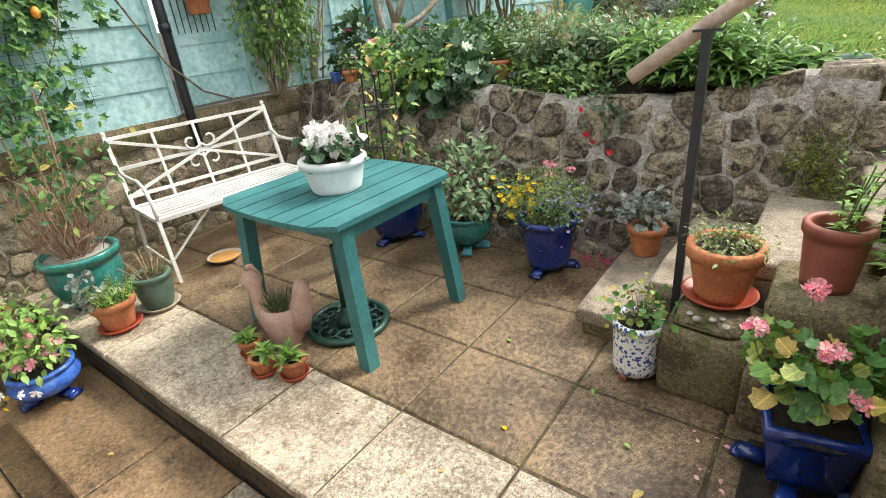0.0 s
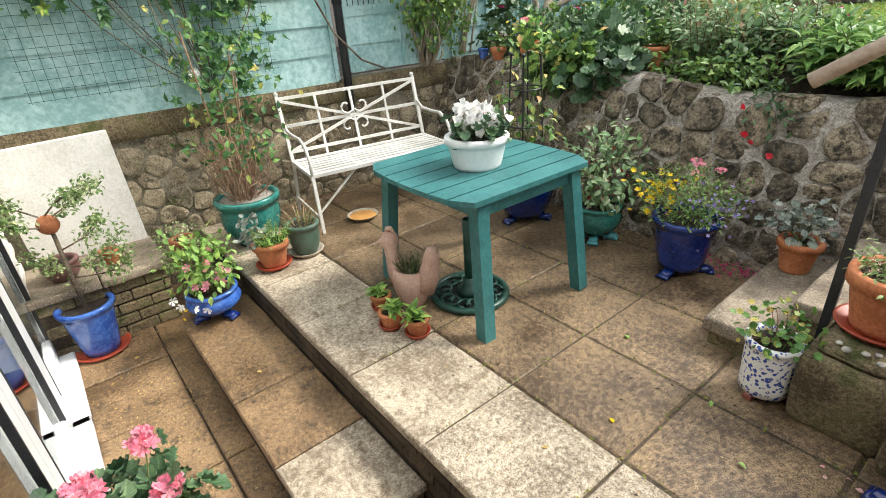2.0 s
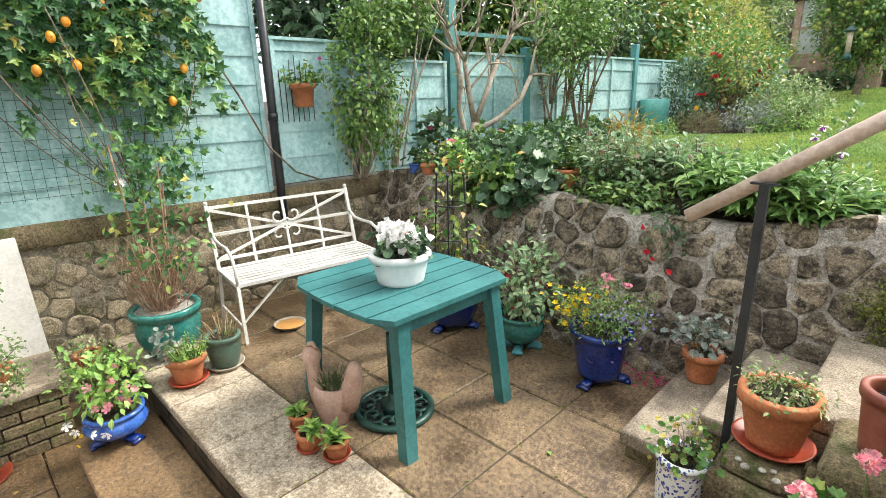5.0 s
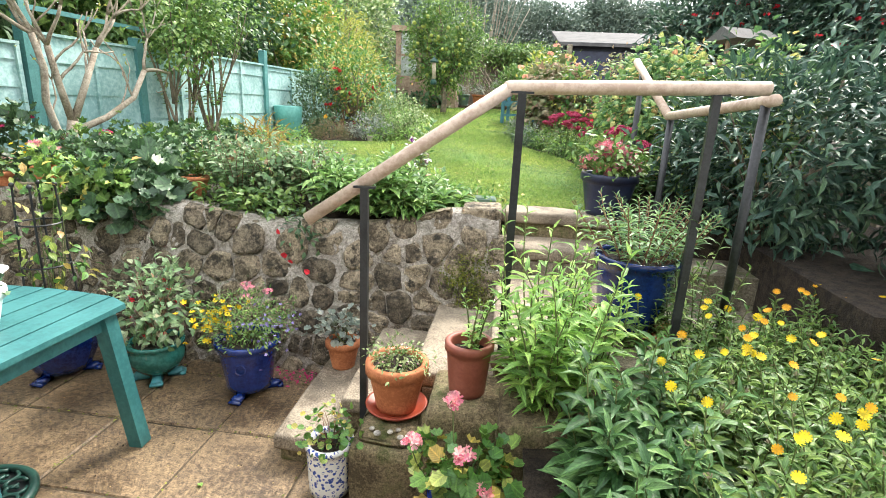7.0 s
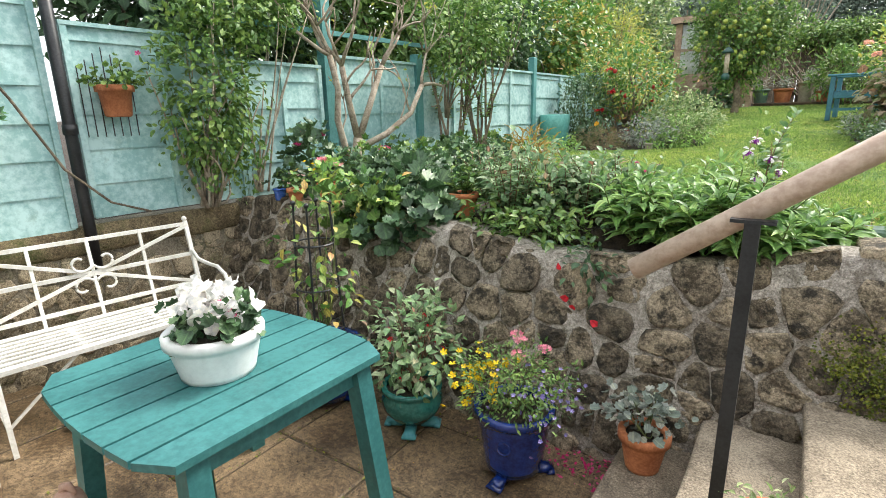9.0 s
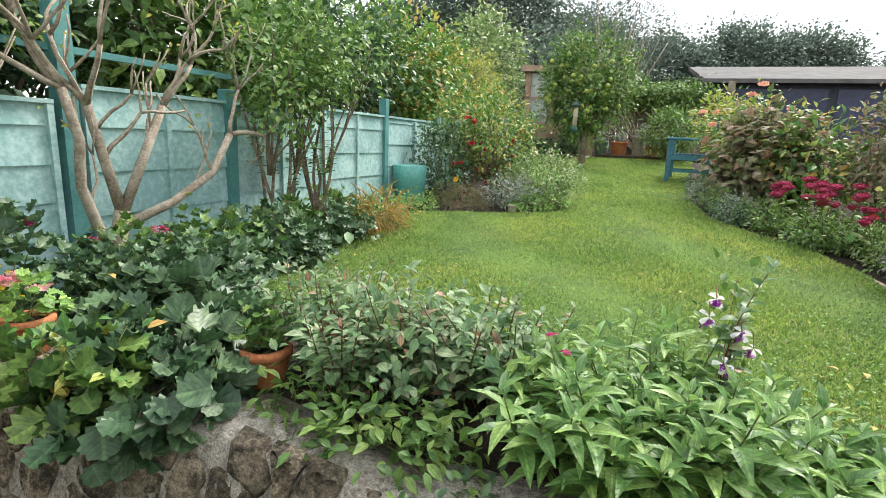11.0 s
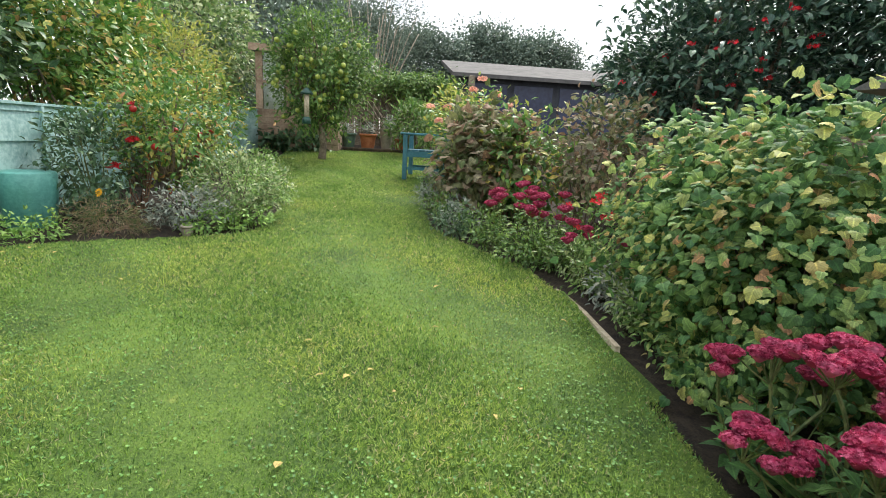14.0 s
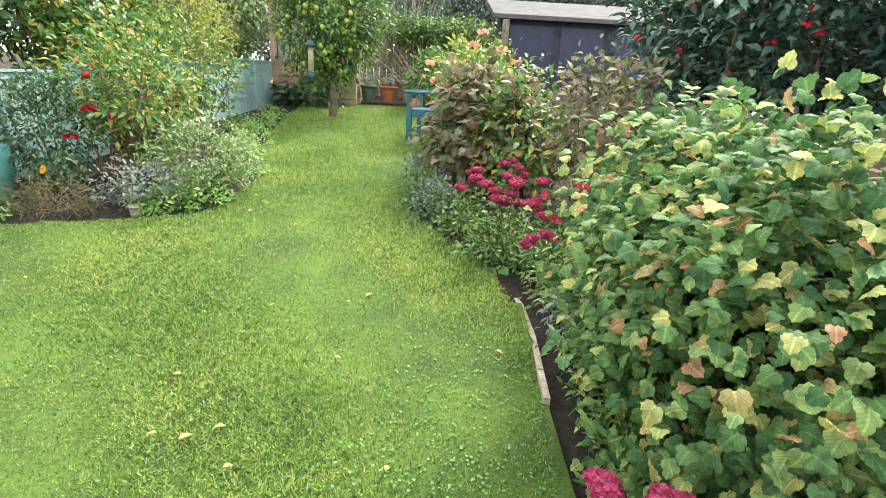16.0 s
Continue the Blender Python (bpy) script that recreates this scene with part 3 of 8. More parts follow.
def stalks(name, label, category, base, n, height, lean, leaf, ratio, per, mat, shape=LANCE, foot=0.08, stem="stem", group="", tip_small=0.45, from_h=0.15,
           rise=0.35, stem_r=0.004):
    """A clump of upright leafy stalks. Returns the thing and the stalk tips in the world."""
    t = thing(name, label, category, Matrix.Translation(base), group)
    mb, sb, tips = MB(), MB(), []
    for i in range(n):
        a = rng.random() * 2 * math.pi
        r = math.sqrt((i + 0.5) / n)
        foot_p = np.array((math.cos(a) * foot[0] * r, math.sin(a) * foot[1] * r, 0)) if isinstance(foot, tuple) else np.array((math.cos(a), math.sin(a), 0)) * foot * r
        h = height * rng.uniform(0.7, 1.1)
        tip = foot_p + np.array((math.cos(a) * lean * r, math.sin(a) * lean * r, 1)) * h
        path = curve_path(foot_p, tip, 0.05 * h, 7)
        sb.tube(path, np.linspace(stem_r, stem_r * 0.5, 7), 4)
        u = np.linspace(from_h, 1.0, per) + rng.normal(size=per) * 0.01
        pts = np.stack([np.interp(u, np.linspace(0, 1, 7), path[:, k]) for k in range(3)], 1)
        az = np.arange(per) * 2.4 + rng.random() * 6
        up = np.interp(u, [0, 0.75, 1], [rise - 0.15, rise, rise + 1.0])
        fwd = np.stack([np.cos(az), np.sin(az), up], 1) + rng.normal(size=(per, 3)) * 0.15
        s = leaf * np.interp(u, [0, 0.5, 1], [0.8, 1.0, tip_small]) * rng.uniform(0.8, 1.2, per)
        scatter(mb, shape, pts, fwd, np.array((0, 0, 1.0)) + rng.normal(size=(per, 3)) * 0.25, s, s * ratio)
        tips.append(tip + np.array(base))
    part("foliage", mb, M[mat], t, kind="stuff", smooth=True)
    part("stalk", sb, M[stem], t, kind="stuff")
    return t, np.array(tips)


def blooms(owner, name, pts, size, mat, shape=ROSE5, label="", face=(0, 0, 1), loose=0.6, stalk=None, per=1):
    """Flower heads at world points, each a part of its plant; per: petals to a head."""
    o = np.array(owner.matrix_basis.translation)
    pts = np.asarray(pts, float).reshape(-1, 3) - o
    n = len(pts)
    nor = np.array(face, float) + rng.normal(size=(n, 3)) * loose * 0.6
    fwd, s = np.cross(nor, rnd(n)), size * rng.uniform(0.8, 1.15, n)
    step = per if n // per <= 40 else n
    for a in range(0, n, step):
        c = slice(a, a + step)
        part(name, scatter(MB(), shape, pts[c], fwd[c], nor[c], s[c]), M[mat], owner, label, kind="stuff" if step == n and n > per else "")
    if stalk:
        for p in pts[::per]:
            part("flower_stalk", MB().tube([p * np.array((0.6, 0.6, 0)) + np.array((0, 0, p[2] * 0.45)), p * np.array((0.9, 0.9, 0.8)), p], 0.0025, 4), M[stalk], owner)


def head(pts, r, n, squash=0.6):
    """Petal places over a rounded flower head at each point."""
    pts = np.asarray(pts, float).reshape(-1, 3)
    d = rnd(len(pts) * n)
    d[:, 2] = abs(d[:, 2]) * squash
    return np.repeat(pts, n, 0) + d * r


def pot(name, label, base, r_top, r_bot, h, mat, rim=0.02, lip=0.03, soil=0.03, belly=0.0, feet=0, foot_mat=None, saucer=None, group="", soil_mat="soil", flute=0.0, seg=30):
    """A planter with its rim, wall thickness and soil; feet and a saucer where it has them."""
    x, y, z = base
    if saucer:
        sr = max(r_bot * 1.32, r_top * 1.08)
        s = solo("saucer", MB().lathe([(sr * 0.8, 0), (sr, 0.022), (sr * 1.03, 0.03), (sr * 0.96, 0.03), (sr * 0.82, 0.012), (0.001, 0.01)], 26), M[saucer],
                 "round plant saucer under a pot", "saucer", m=Matrix.Translation(base), smooth=True)
        z += 0.0125
    t = thing(name, label, "plant pot", Matrix.Translation((x, y, z)), group)
    f = 0.045 if feet else 0.0
    prof = [(r_bot * 0.6, f), (r_bot, f)]
    for i in range(1, 8):
        u = i / 8
        prof.append((r_bot + (r_top - r_bot) * u + belly * math.sin(math.pi * min(1, u * 1.05)), f + (h - f - lip) * u))
    prof += [(r_top, h - lip), (r_top + rim, h - lip), (r_top + rim, h - 0.006), (r_top + rim - 0.006, h), (r_top - 0.012, h), (r_top - 0.018, h - 0.01), (r_top - 0.02, h - soil - 0.03)]
    part("body", MB().lathe(prof, seg, flute=flute, flutes=14), M[mat], t, smooth=True)
    sb = MB()
    k = 16
    rr = r_top - 0.015
    vs = [(0, 0, h - soil + 0.01)] + [(q * math.cos(a), q * math.sin(a), h - soil + rng.normal() * 0.004) for q in (rr * 0.5, rr) for a in np.arange(k) * 2 * math.pi / k]
    fs = [(0, 1 + j, 1 + (j + 1) % k) for j in range(k)] + [(1 + j, 1 + k + j, 1 + k + (j + 1) % k, 1 + (j + 1) % k) for j in range(k)]
    part("soil", sb.add(vs, fs), M[soil_mat], t, smooth=True)
    for j in range(feet):
        a = 0.5 + j * 2 * math.pi / feet
        fb = MB()
        m = pose(math.cos(a) * r_bot * 0.92, math.sin(a) * r_bot * 0.92, 0, 0, 0, math.degrees(a))
        fb.box(-0.03, -0.028, 0, 0.055, 0.028, 0.045, 0.012, m)
        fb.box(0.035, -0.036, 0, 0.068, 0.036, 0.03, 0.012, m)
        part("foot", fb, M[foot_mat or mat], t, smooth=True)
    return t


# ---- ground, patio and steps ----
def fence_x(y):
    return -3.42 + 0.063 * y


def lawn_z(y):
    return 0.955 + 0.072 * max(0.0, y - 5.3)


LEFT_BED = ((-3.2, 6.25), (-2.2, 6.8), (-1.4, 7.1), (-0.85, 7.35), (-0.7, 7.6))
RIGHT_EDGE = ((3.0, 1.6), (4.1, 1.63), (5.0, 1.72), (5.9, 1.75), (6.7, 1.55), (7.2, 1.2), (7.8, 0.9), (9.2, 0.82), (11, 0.95), (13, 1.3), (15, 1.5))
FRONT_EDGE = ((-2.6, 4.2), (-2.2, 3.75), (-1.3, 3.35), (-0.6, 3.18), (0.5, 3.05), (0.84, 3.02), (0.86, 3.26), (1.7, 3.26))
LEFT_FAR = ((7.6, -0.7), (8.4, -0.72), (10, -1.2), (12.5, -1.7), (15, -1.9))


def lerp(table, v):
    return float(np.interp(v, [a for a, _ in table], [b for _, b in table]))


def on_lawn(x, y):
    if y > 14.7 or x > lerp(RIGHT_EDGE, y) or y < lerp(FRONT_EDGE, x):
        return False
    if y < 7.6 and x < -0.7:
        return y < lerp(LEFT_BED, x) and x > -2.2 - 0.12 * (y - 4)
    return x > (lerp(LEFT_FAR, y) if y > 7.6 else -2.2 - 0.12 * (y - 4))


def terrain():
    """The garden's soil behind the retaining wall, and the fields around out to the horizon, in one sheet."""
    mb = MB()
    xs = [-900, -60, -12, -5, -3.6, -3.0, -2.2, -1.4, -0.6, 0.1, 0.7]
    ys = [2.52, 2.75, 3.3, 4, 5, 6, 7, 8, 9, 10, 11.5, 13, 15, 18, 25, 60, 900]
    xr = xs + [0.84, 1.7, 2.3, 3, 4, 6, 12, 60, 900]
    def h(x, y):
        z = lawn_z(min(y, 17)) - 0.03
        return z + (0.04 if y < 3.1 and x < 0.8 else 0) - (0.2 if y < 2.6 else 0)
    vs = [(x, y if x <= 0.7 or y > 2.9 else 2.98, h(x, y)) for y in ys for x in xr]
    w = len(xr)
    fs = [(j * w + i, j * w + i + 1, (j + 1) * w + i + 1, (j + 1) * w + i) for j in range(len(ys) - 1) for i in range(w - 1)]
    mb.add(vs, fs)
    # beside and behind the house
    z0 = -0.42
    for a in ((-900, -900, 900, -1.0, z0), (-900, -1.0, -3.6, 2.75, 0.88), (4.2, -1.0, 900, 2.98, 0.9)):
        mb.add([(a[0], a[1], a[4]), (a[2], a[1], a[4]), (a[2], a[3], a[4]), (a[0], a[3], a[4])], [(0, 1, 2, 3)])
    mb.box(2.45, 1.62, -0.4, 4.3, 3.1, 0.88).box(3.3, -1.1, -0.4, 4.3, 1.7, 0.8)
    return solo("ground", mb, M["soil"], "dark garden soil under beds and lawn", "ground", kind="structure")


terrain()


def lawn():
    c = 0.125
    mb = MB()
    index, vs, fs = {}, [], []
    for i in range(-30, 16):
        for j in range(22, 119):
            x, y = i * c, j * c
            if on_lawn(x + c / 2, y + c / 2):
                q = []
                for a, b in ((0, 0), (1, 0), (1, 1), (0, 1)):
                    k = (i + a, j + b)
                    if k not in index:
                        index[k] = len(vs)
                        px, py = k[0] * c, k[1] * c
                        vs.append((px, py, lawn_z(py) + 0.006 * math.sin(3 * px + 2 * py) + 0.004))
                    q.append(index[k])
                fs.append(tuple(q))
    mb.add(vs, fs)
    return solo("lawn", mb, M["lawn"], "mown bright green lawn rising gently away", "lawn", kind="structure", smooth=True)


lawn()


def grass_blades():
    n = 680000
    y = 2.9 + 11.8 * rng.random(n) ** 1.9
    x = rng.uniform(-3.0, 1.8, n)
    near = [k for k in range(n) if on_lawn(x[k], y[k])]
    x, y = x[near], y[near]
    n = len(x)
    z = 0.955 + 0.072 * np.maximum(0, y - 5.3)
    size = (0.020 + 0.005 * np.clip(y - 3, 0, 8) / 4) * rng.uniform(0.6, 1.4, n)
    patch = 0.75 + 0.5 * (np.sin(x * 3.1 + y * 1.7) * np.sin(y * 2.3 - x) * 0.5 + 0.5)
    fwd = np.stack([rng.normal(size=n) * 0.8, rng.normal(size=n) * 0.8, np.full(n, 1.0)], 1)
    tri = (np.array([(-0.5, 0, 0), (0.5, 0, 0), (0.15, 1, 0.3)]), [(0, 1, 2)])
    mb = MB()
    scatter(mb, tri, np.stack([x, y, z], 1), fwd, rnd(n), size * patch, 0.0050 + 0.0010 * np.clip(y - 3, 0, 10))
    solo("grass", mb, M["grass"], "short mown grass blades of the lawn", "grass", kind="stuff")
    n = 30000
    y, x = 2.9 + 6 * rng.random(n) ** 1.6, rng.uniform(-2.6, 1.8, n)
    keep = [k for k in range(n) if on_lawn(x[k], y[k]) and math.sin(x[k] * 2.3 + 1) * math.cos(y[k] * 1.9) + rng.normal() * 0.5 > 0.1]
    x, y = x[keep], y[keep]
    n = len(x)
    mb = MB()
    z = 0.955 + 0.072 * np.maximum(0, y - 5.3) + 0.012
    scatter(mb, rosette(3, 0.1, 1.0), np.stack([x, y, z + rng.random(n) * 0.012], 1), rnd(n) * np.array((1, 1, 0.1)), np.array((0, 0, 1.0)) + rng.normal(size=(n, 3)) * 0.25, rng.uniform(0.008, 0.016, n))
    solo("clover", mb, M["clover"], "low clover leaves among the lawn grass", "clover", kind="stuff")


grass_blades()


def brick_face(owner, x0, x1, y, z0, z1, mat, bw=0.21, bh=0.065, out=-1):
    """Courses of bricks on a riser, facing -y."""
    row, z = 0, z0
    while z < z1 - 0.02:
        h = min(bh, z1 - z)
        x = x0 - (bw / 2 if row % 2 else 0)
        while x < x1 - 0.02:
            a, b = max(x, x0) + 0.004, min(x + bw, x1) - 0.004
            if b - a > 0.02:
                d = 0.012 + rng.random() * 0.006
                part("brick", MB().box(a, y - d, z + 0.004, b, y + 0.03, z + h - 0.004, 0.006), mat, owner)
            x += bw
        z += bh
        row += 1


def slab_field(owner, x0, x1, y0, y1, z, w, d, mats, gap=0.0055, thick=0.05, xoff=0.0):
    """Paving slabs, each an object of its own, a little out of level."""
    j, y = 0, y0
    while y < y1 - 0.03:
        x = x0 + xoff
        while x < x1 - 0.03:
            a, b, c, e = max(x, x0), min(x + w, x1), y, min(y + d, y1)
            if b - a > 0.05:
                g = gap * rng.uniform(0.5, 1.2)
                m = Matrix.Translation(((a + b) / 2, (c + e) / 2, z)) @ Euler((rng.normal() * 0.003, rng.normal() * 0.003, rng.normal() * 0.003)).to_matrix().to_4x4()
                ob = part("slab", MB().box(-(b - a) / 2 + g, -(e - c) / 2 + g, -thick, (b - a) / 2 - g, (e - c) / 2 - g, rng.normal() * 0.0015, 0.007), mats(j), owner)
                ob.matrix_basis = m
            x += w
        y += d
        j += 1


PALE, WET, LOW = M["slab_pale"], M["slab"], M["slab_low"]


def patio():
    mb = MB()
    mb.box(-3.5, 0.03, -0.5, 1.6, 2.6, -0.007)
    mb.box(0.0, -0.1, -0.5, 1.6, 0.03, -0.007)
    up = solo("patio", mb, M["joint"], "raised paved terrace of weathered square concrete slabs", "patio", kind="structure")
    slab_field(up, -3.42, 1.5, 0.0, 2.5, 0.0, 0.545, 0.502, lambda j: PALE if j == 0 else WET, xoff=-0.365)
    slab_field(up, 0.01, 1.5, -0.135, 0.0, 0.0, 0.54, 0.135, lambda j: PALE)
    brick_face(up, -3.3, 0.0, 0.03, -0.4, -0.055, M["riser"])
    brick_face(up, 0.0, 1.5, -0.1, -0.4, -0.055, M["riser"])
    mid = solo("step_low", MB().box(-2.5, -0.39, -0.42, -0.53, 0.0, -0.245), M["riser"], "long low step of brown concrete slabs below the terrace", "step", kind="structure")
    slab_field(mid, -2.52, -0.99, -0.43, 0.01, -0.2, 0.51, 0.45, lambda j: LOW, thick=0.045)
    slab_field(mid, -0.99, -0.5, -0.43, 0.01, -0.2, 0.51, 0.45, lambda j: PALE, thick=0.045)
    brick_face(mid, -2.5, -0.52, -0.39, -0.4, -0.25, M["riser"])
    low = solo("patio_low", MB().box(-3.6, -2.6, -0.6, 3.0, 0.1, -0.42), M["joint"], "lower yard paved with damp brown slabs", "patio", kind="structure")
    slab_field(low, -3.5, 2.9, -1.1, 0.0, -0.4, 0.55, 0.55, lambda j: LOW, xoff=-0.1, thick=0.03)


def stone_block(name, parent, x0, y0, x1, y1, z0, z1, mat, bev=0.02, sub=True):
    """A worn stone block with uneven, rounded faces."""
    bm = bmesh.new()
    bmesh.ops.create_cube(bm, size=1)
    bmesh.ops.scale(bm, vec=(x1 - x0, y1 - y0, z1 - z0), verts=bm.verts)
    bmesh.ops.bevel(bm, geom=bm.edges[:], offset=bev, segments=2, profile=0.6, affect="EDGES")
    if sub:
        bmesh.ops.subdivide_edges(bm, edges=[e for e in bm.edges if e.calc_length() > 0.12], cuts=3, use_grid_fill=True)
    bmesh.ops.translate(bm, vec=((x0 + x1) / 2, (y0 + y1) / 2, (z0 + z1) / 2), verts=bm.verts)
    for v in bm.verts:
        v.co += noise.noise_vector(v.co * 6) * 0.010 + noise.noise_vector(v.co * 22) * 0.003
    me = bpy.data.meshes.new(name)
    bm.to_mesh(me)
    bm.free()
    me.materials.append(mat)
    me.polygons.foreach_set("use_smooth", [True] * len(me.polygons))
    ob = new(name, me)
    ob.parent = parent
    return ob


def garden_steps():
    st = thing("garden_steps", "worn stone garden steps climbing beside the wall", "steps", kind="structure")
    treads = ((-0.13, 1.34, 0.20, 2.3, 0.0, 0.14), (0.16, 1.46, 0.55, 2.33, 0.02, 0.30), (0.50, 1.5, 0.90, 2.4, 0.05, 0.46), (0.85, 1.42, 1.62, 2.62, 0.1, 0.63),
              (0.85, 2.59, 1.62, 3.0, 0.3, 0.80), (0.85, 2.94, 1.62, 3.24, 0.4, 0.965))
    for x0, y0, x1, y1, z0, z1 in treads:
        stone_block("step", st, x0 + 0.025, y0 + 0.025, x1, y1, z0 - 0.02, z1 - 0.07, M["rock"], 0.02)
        stone_block("tread", st, x0, y0, x1, y1, z1 - 0.075, z1, M["step"], 0.018)
    solo("landing_base", MB().box(0.9, 1.4, -0.4, 2.6, 2.6, 0.5).box(0.85, 2.6, -0.4, 2.6, 3.2, 0.72).box(0.55, 1.5, -0.4, 0.9, 2.4, 0.38).box(0.2, 1.52, -0.4, 0.55, 2.35, 0.2), M["mortar_dark"],
         "rough stone packing beneath the garden steps", "steps", kind="structure")


# ---- walls ----
def cell(site, others, bounds):
    """The region nearer to one site than to any other, as a polygon."""
    x0, y0, x1, y1 = bounds
    poly = [np.array(p, float) for p in ((x0, y0), (x1, y0), (x1, y1), (x0, y1))]
    for o in others:
        mid, nrm = (site + o) / 2, o - site
        out = []
        for i, p in enumerate(poly):
            q = poly[(i + 1) % len(poly)]
            dp, dq = (p - mid) @ nrm, (q - mid) @ nrm
            if dp <= 0:
                out.append(p)
            if (dp < 0) != (dq < 0) and abs(dp - dq) > 1e-9:
                out.append(p + (q - p) * dp / (dp - dq))
        poly = out
        if len(poly) < 3:
            return None
    return np.array(poly)


def stones(owner, to_world, u0, u1, v0, top, size, mat, gap=(0.012, 0.03), proud=(0.015, 0.045), flat=1.35, seed=3, skip=None):
    """Rubble stones bedded in a wall: to_world turns (u, v, out) into places."""
    r = np.random.default_rng(seed)
    sites, v, row = [], v0 + size * 0.4, 0
    while v < v0 + 1.4:
        u = u0 + r.random() * size
        while u < u1:
            p = np.array((u + r.normal() * size * 0.2, v + r.normal() * size * 0.28))
            if p[1] < top(p[0]) - size * 0.15:
                sites.append(p)
            u += size * flat * r.uniform(0.5, 1.6)
        v += size * r.uniform(0.65, 1.1)
    sites = np.array(sites)
    for s in sites:
        if skip and skip(*s):
            continue
        d = np.linalg.norm((sites - s), axis=1)
        near = sites[(d > 1e-6) & (d < size * 3.2)]
        poly = cell(s, near, (s[0] - size, s[1] - size * 0.9, s[0] + size, s[1] + size * 0.9))
        if poly is None:
            continue
        c = poly.mean(0)
        n = 15
        g = r.uniform(*gap)
        ring = []
        for k in range(n):
            a = 2 * math.pi * k / n
            d2 = np.array((math.cos(a), math.sin(a)))
            best = 9.0
            for i in range(len(poly)):
                p, q = poly[i] - c, poly[(i + 1) % len(poly)] - c
                e = q - p
                den = d2[0] * e[1] - d2[1] * e[0]
                if abs(den) > 1e-9:
                    t = (p[0] * e[1] - p[1] * e[0]) / den
                    w = (p[0] * d2[1] - p[1] * d2[0]) / den
                    if t > 0 and -1e-6 <= w <= 1 + 1e-6:
                        best = min(best, t)
            ring.append(max(min(best, size * 0.85) - g, 0.02))
        ring = np.array(ring)
        ring = 0.9 * ring + 0.05 * (np.roll(ring, 1) + np.roll(ring, -1))
        ring *= 1 + r.normal(size=n) * 0.035
        h = r.uniform(*proud)
        tilt = r.normal(size=2) * 0.06
        vs, fs = [], []
        for f, o in ((1.0, -0.03), (0.98, h * 0.3), (0.9, h * 0.85), (0.68, h), (0.36, h)):
            for k in range(n):
                a = 2 * math.pi * k / n
                q = np.array((math.cos(a), math.sin(a))) * ring[k] * f
                uv = c + q
                vs.append(to_world(uv[0], min(uv[1], top(uv[0]) + 0.01), o + (q @ tilt if f < 1 else 0) + r.normal() * 0.006 * (f < 0.95)))
        vs.append(to_world(c[0], min(c[1], top(c[0])), h + r.normal() * 0.004))
        for b in range(4):
            fs += [(b * n + k, b * n + (k + 1) % n, (b + 1) * n + (k + 1) % n, (b + 1) * n + k) for k in range(n)]
        fs += [(4 * n + k, 4 * n + (k + 1) % n, 5 * n) for k in range(n)]
        part("stone", MB().add(vs, fs), mat, owner, smooth=True)


WALL_TOP = ((-3.5, 0.93), (-2.9, 1.0), (-2.3, 1.0), (-1.9, 0.93), (-1.25, 0.97), (-0.7, 0.9), (0.0, 0.92), (0.3, 0.97), (0.5, 1.03), (0.84, 1.05))


def wall_face(u, v, out=0.0):
    bow = 0.03 * math.sin(u * 1.7)
    return (u, 2.2 + 0.27 * v + bow - out * 0.95, v - out * 0.2)


def retaining_wall():
    mb = MB()
    us, k = np.linspace(-3.5, 0.84, 70), 14
    vs, fs = [], []
    for u in us:
        top = lerp(WALL_TOP, u)
        col = [wall_face(u, top * j / k - 0.02, 0.008 * noise.noise(Vector((u * 9, j, 0)))) for j in range(k + 1)]
        x, y, z = col[-1]
        col += [(x, y + 0.1, z + 0.02 + 0.015 * noise.noise(Vector((u * 7, 3, 0)))), (x, y + 0.3, z - 0.01), (x, y + 0.42, 0.5), (x, y + 0.42, -0.3)]
        vs += col
    w = k + 5
    fs = [(i * w + j, (i + 1) * w + j, (i + 1) * w + j + 1, i * w + j + 1) for i in range(len(us) - 1) for j in range(w - 1)]
    n = (len(us) - 1) * w
    fs += [tuple(range(n, n + w)), tuple(range(w))[::-1]]
    wall = solo("wall_retaining", mb.add(vs, fs), M["mortar"], "rubble stone retaining wall with pale mortar joints", "wall", kind="structure", smooth=True)
    stones(wall, wall_face, -3.45, 0.82, -0.05, lambda u: lerp(WALL_TOP, u), 0.14, M["stone"], seed=5, gap=(0.0, 0.018), proud=(0.006, 0.028))
    # its return beside the upper steps
    end = solo("wall_return", MB().box(0.5, 2.5, 0.3, 0.83, 2.98, 0.98, 0.03), M["mortar_dark"], "short return of the stone wall beside the steps", "wall", kind="structure")
    for y0, y1, z0, z1 in ((2.44, 2.62, 0.45, 0.64), (2.6, 2.82, 0.45, 0.66), (2.48, 2.7, 0.66, 0.86), (2.68, 2.96, 0.66, 0.84), (2.5, 2.75, 0.87, 1.06), (2.73, 2.97, 0.86, 1.0), (2.8, 2.98, 0.5, 0.66)):
        stone_block("stone", end, 0.6, y0, 0.845, y1, z0, z1, M["stone"], 0.025, False)


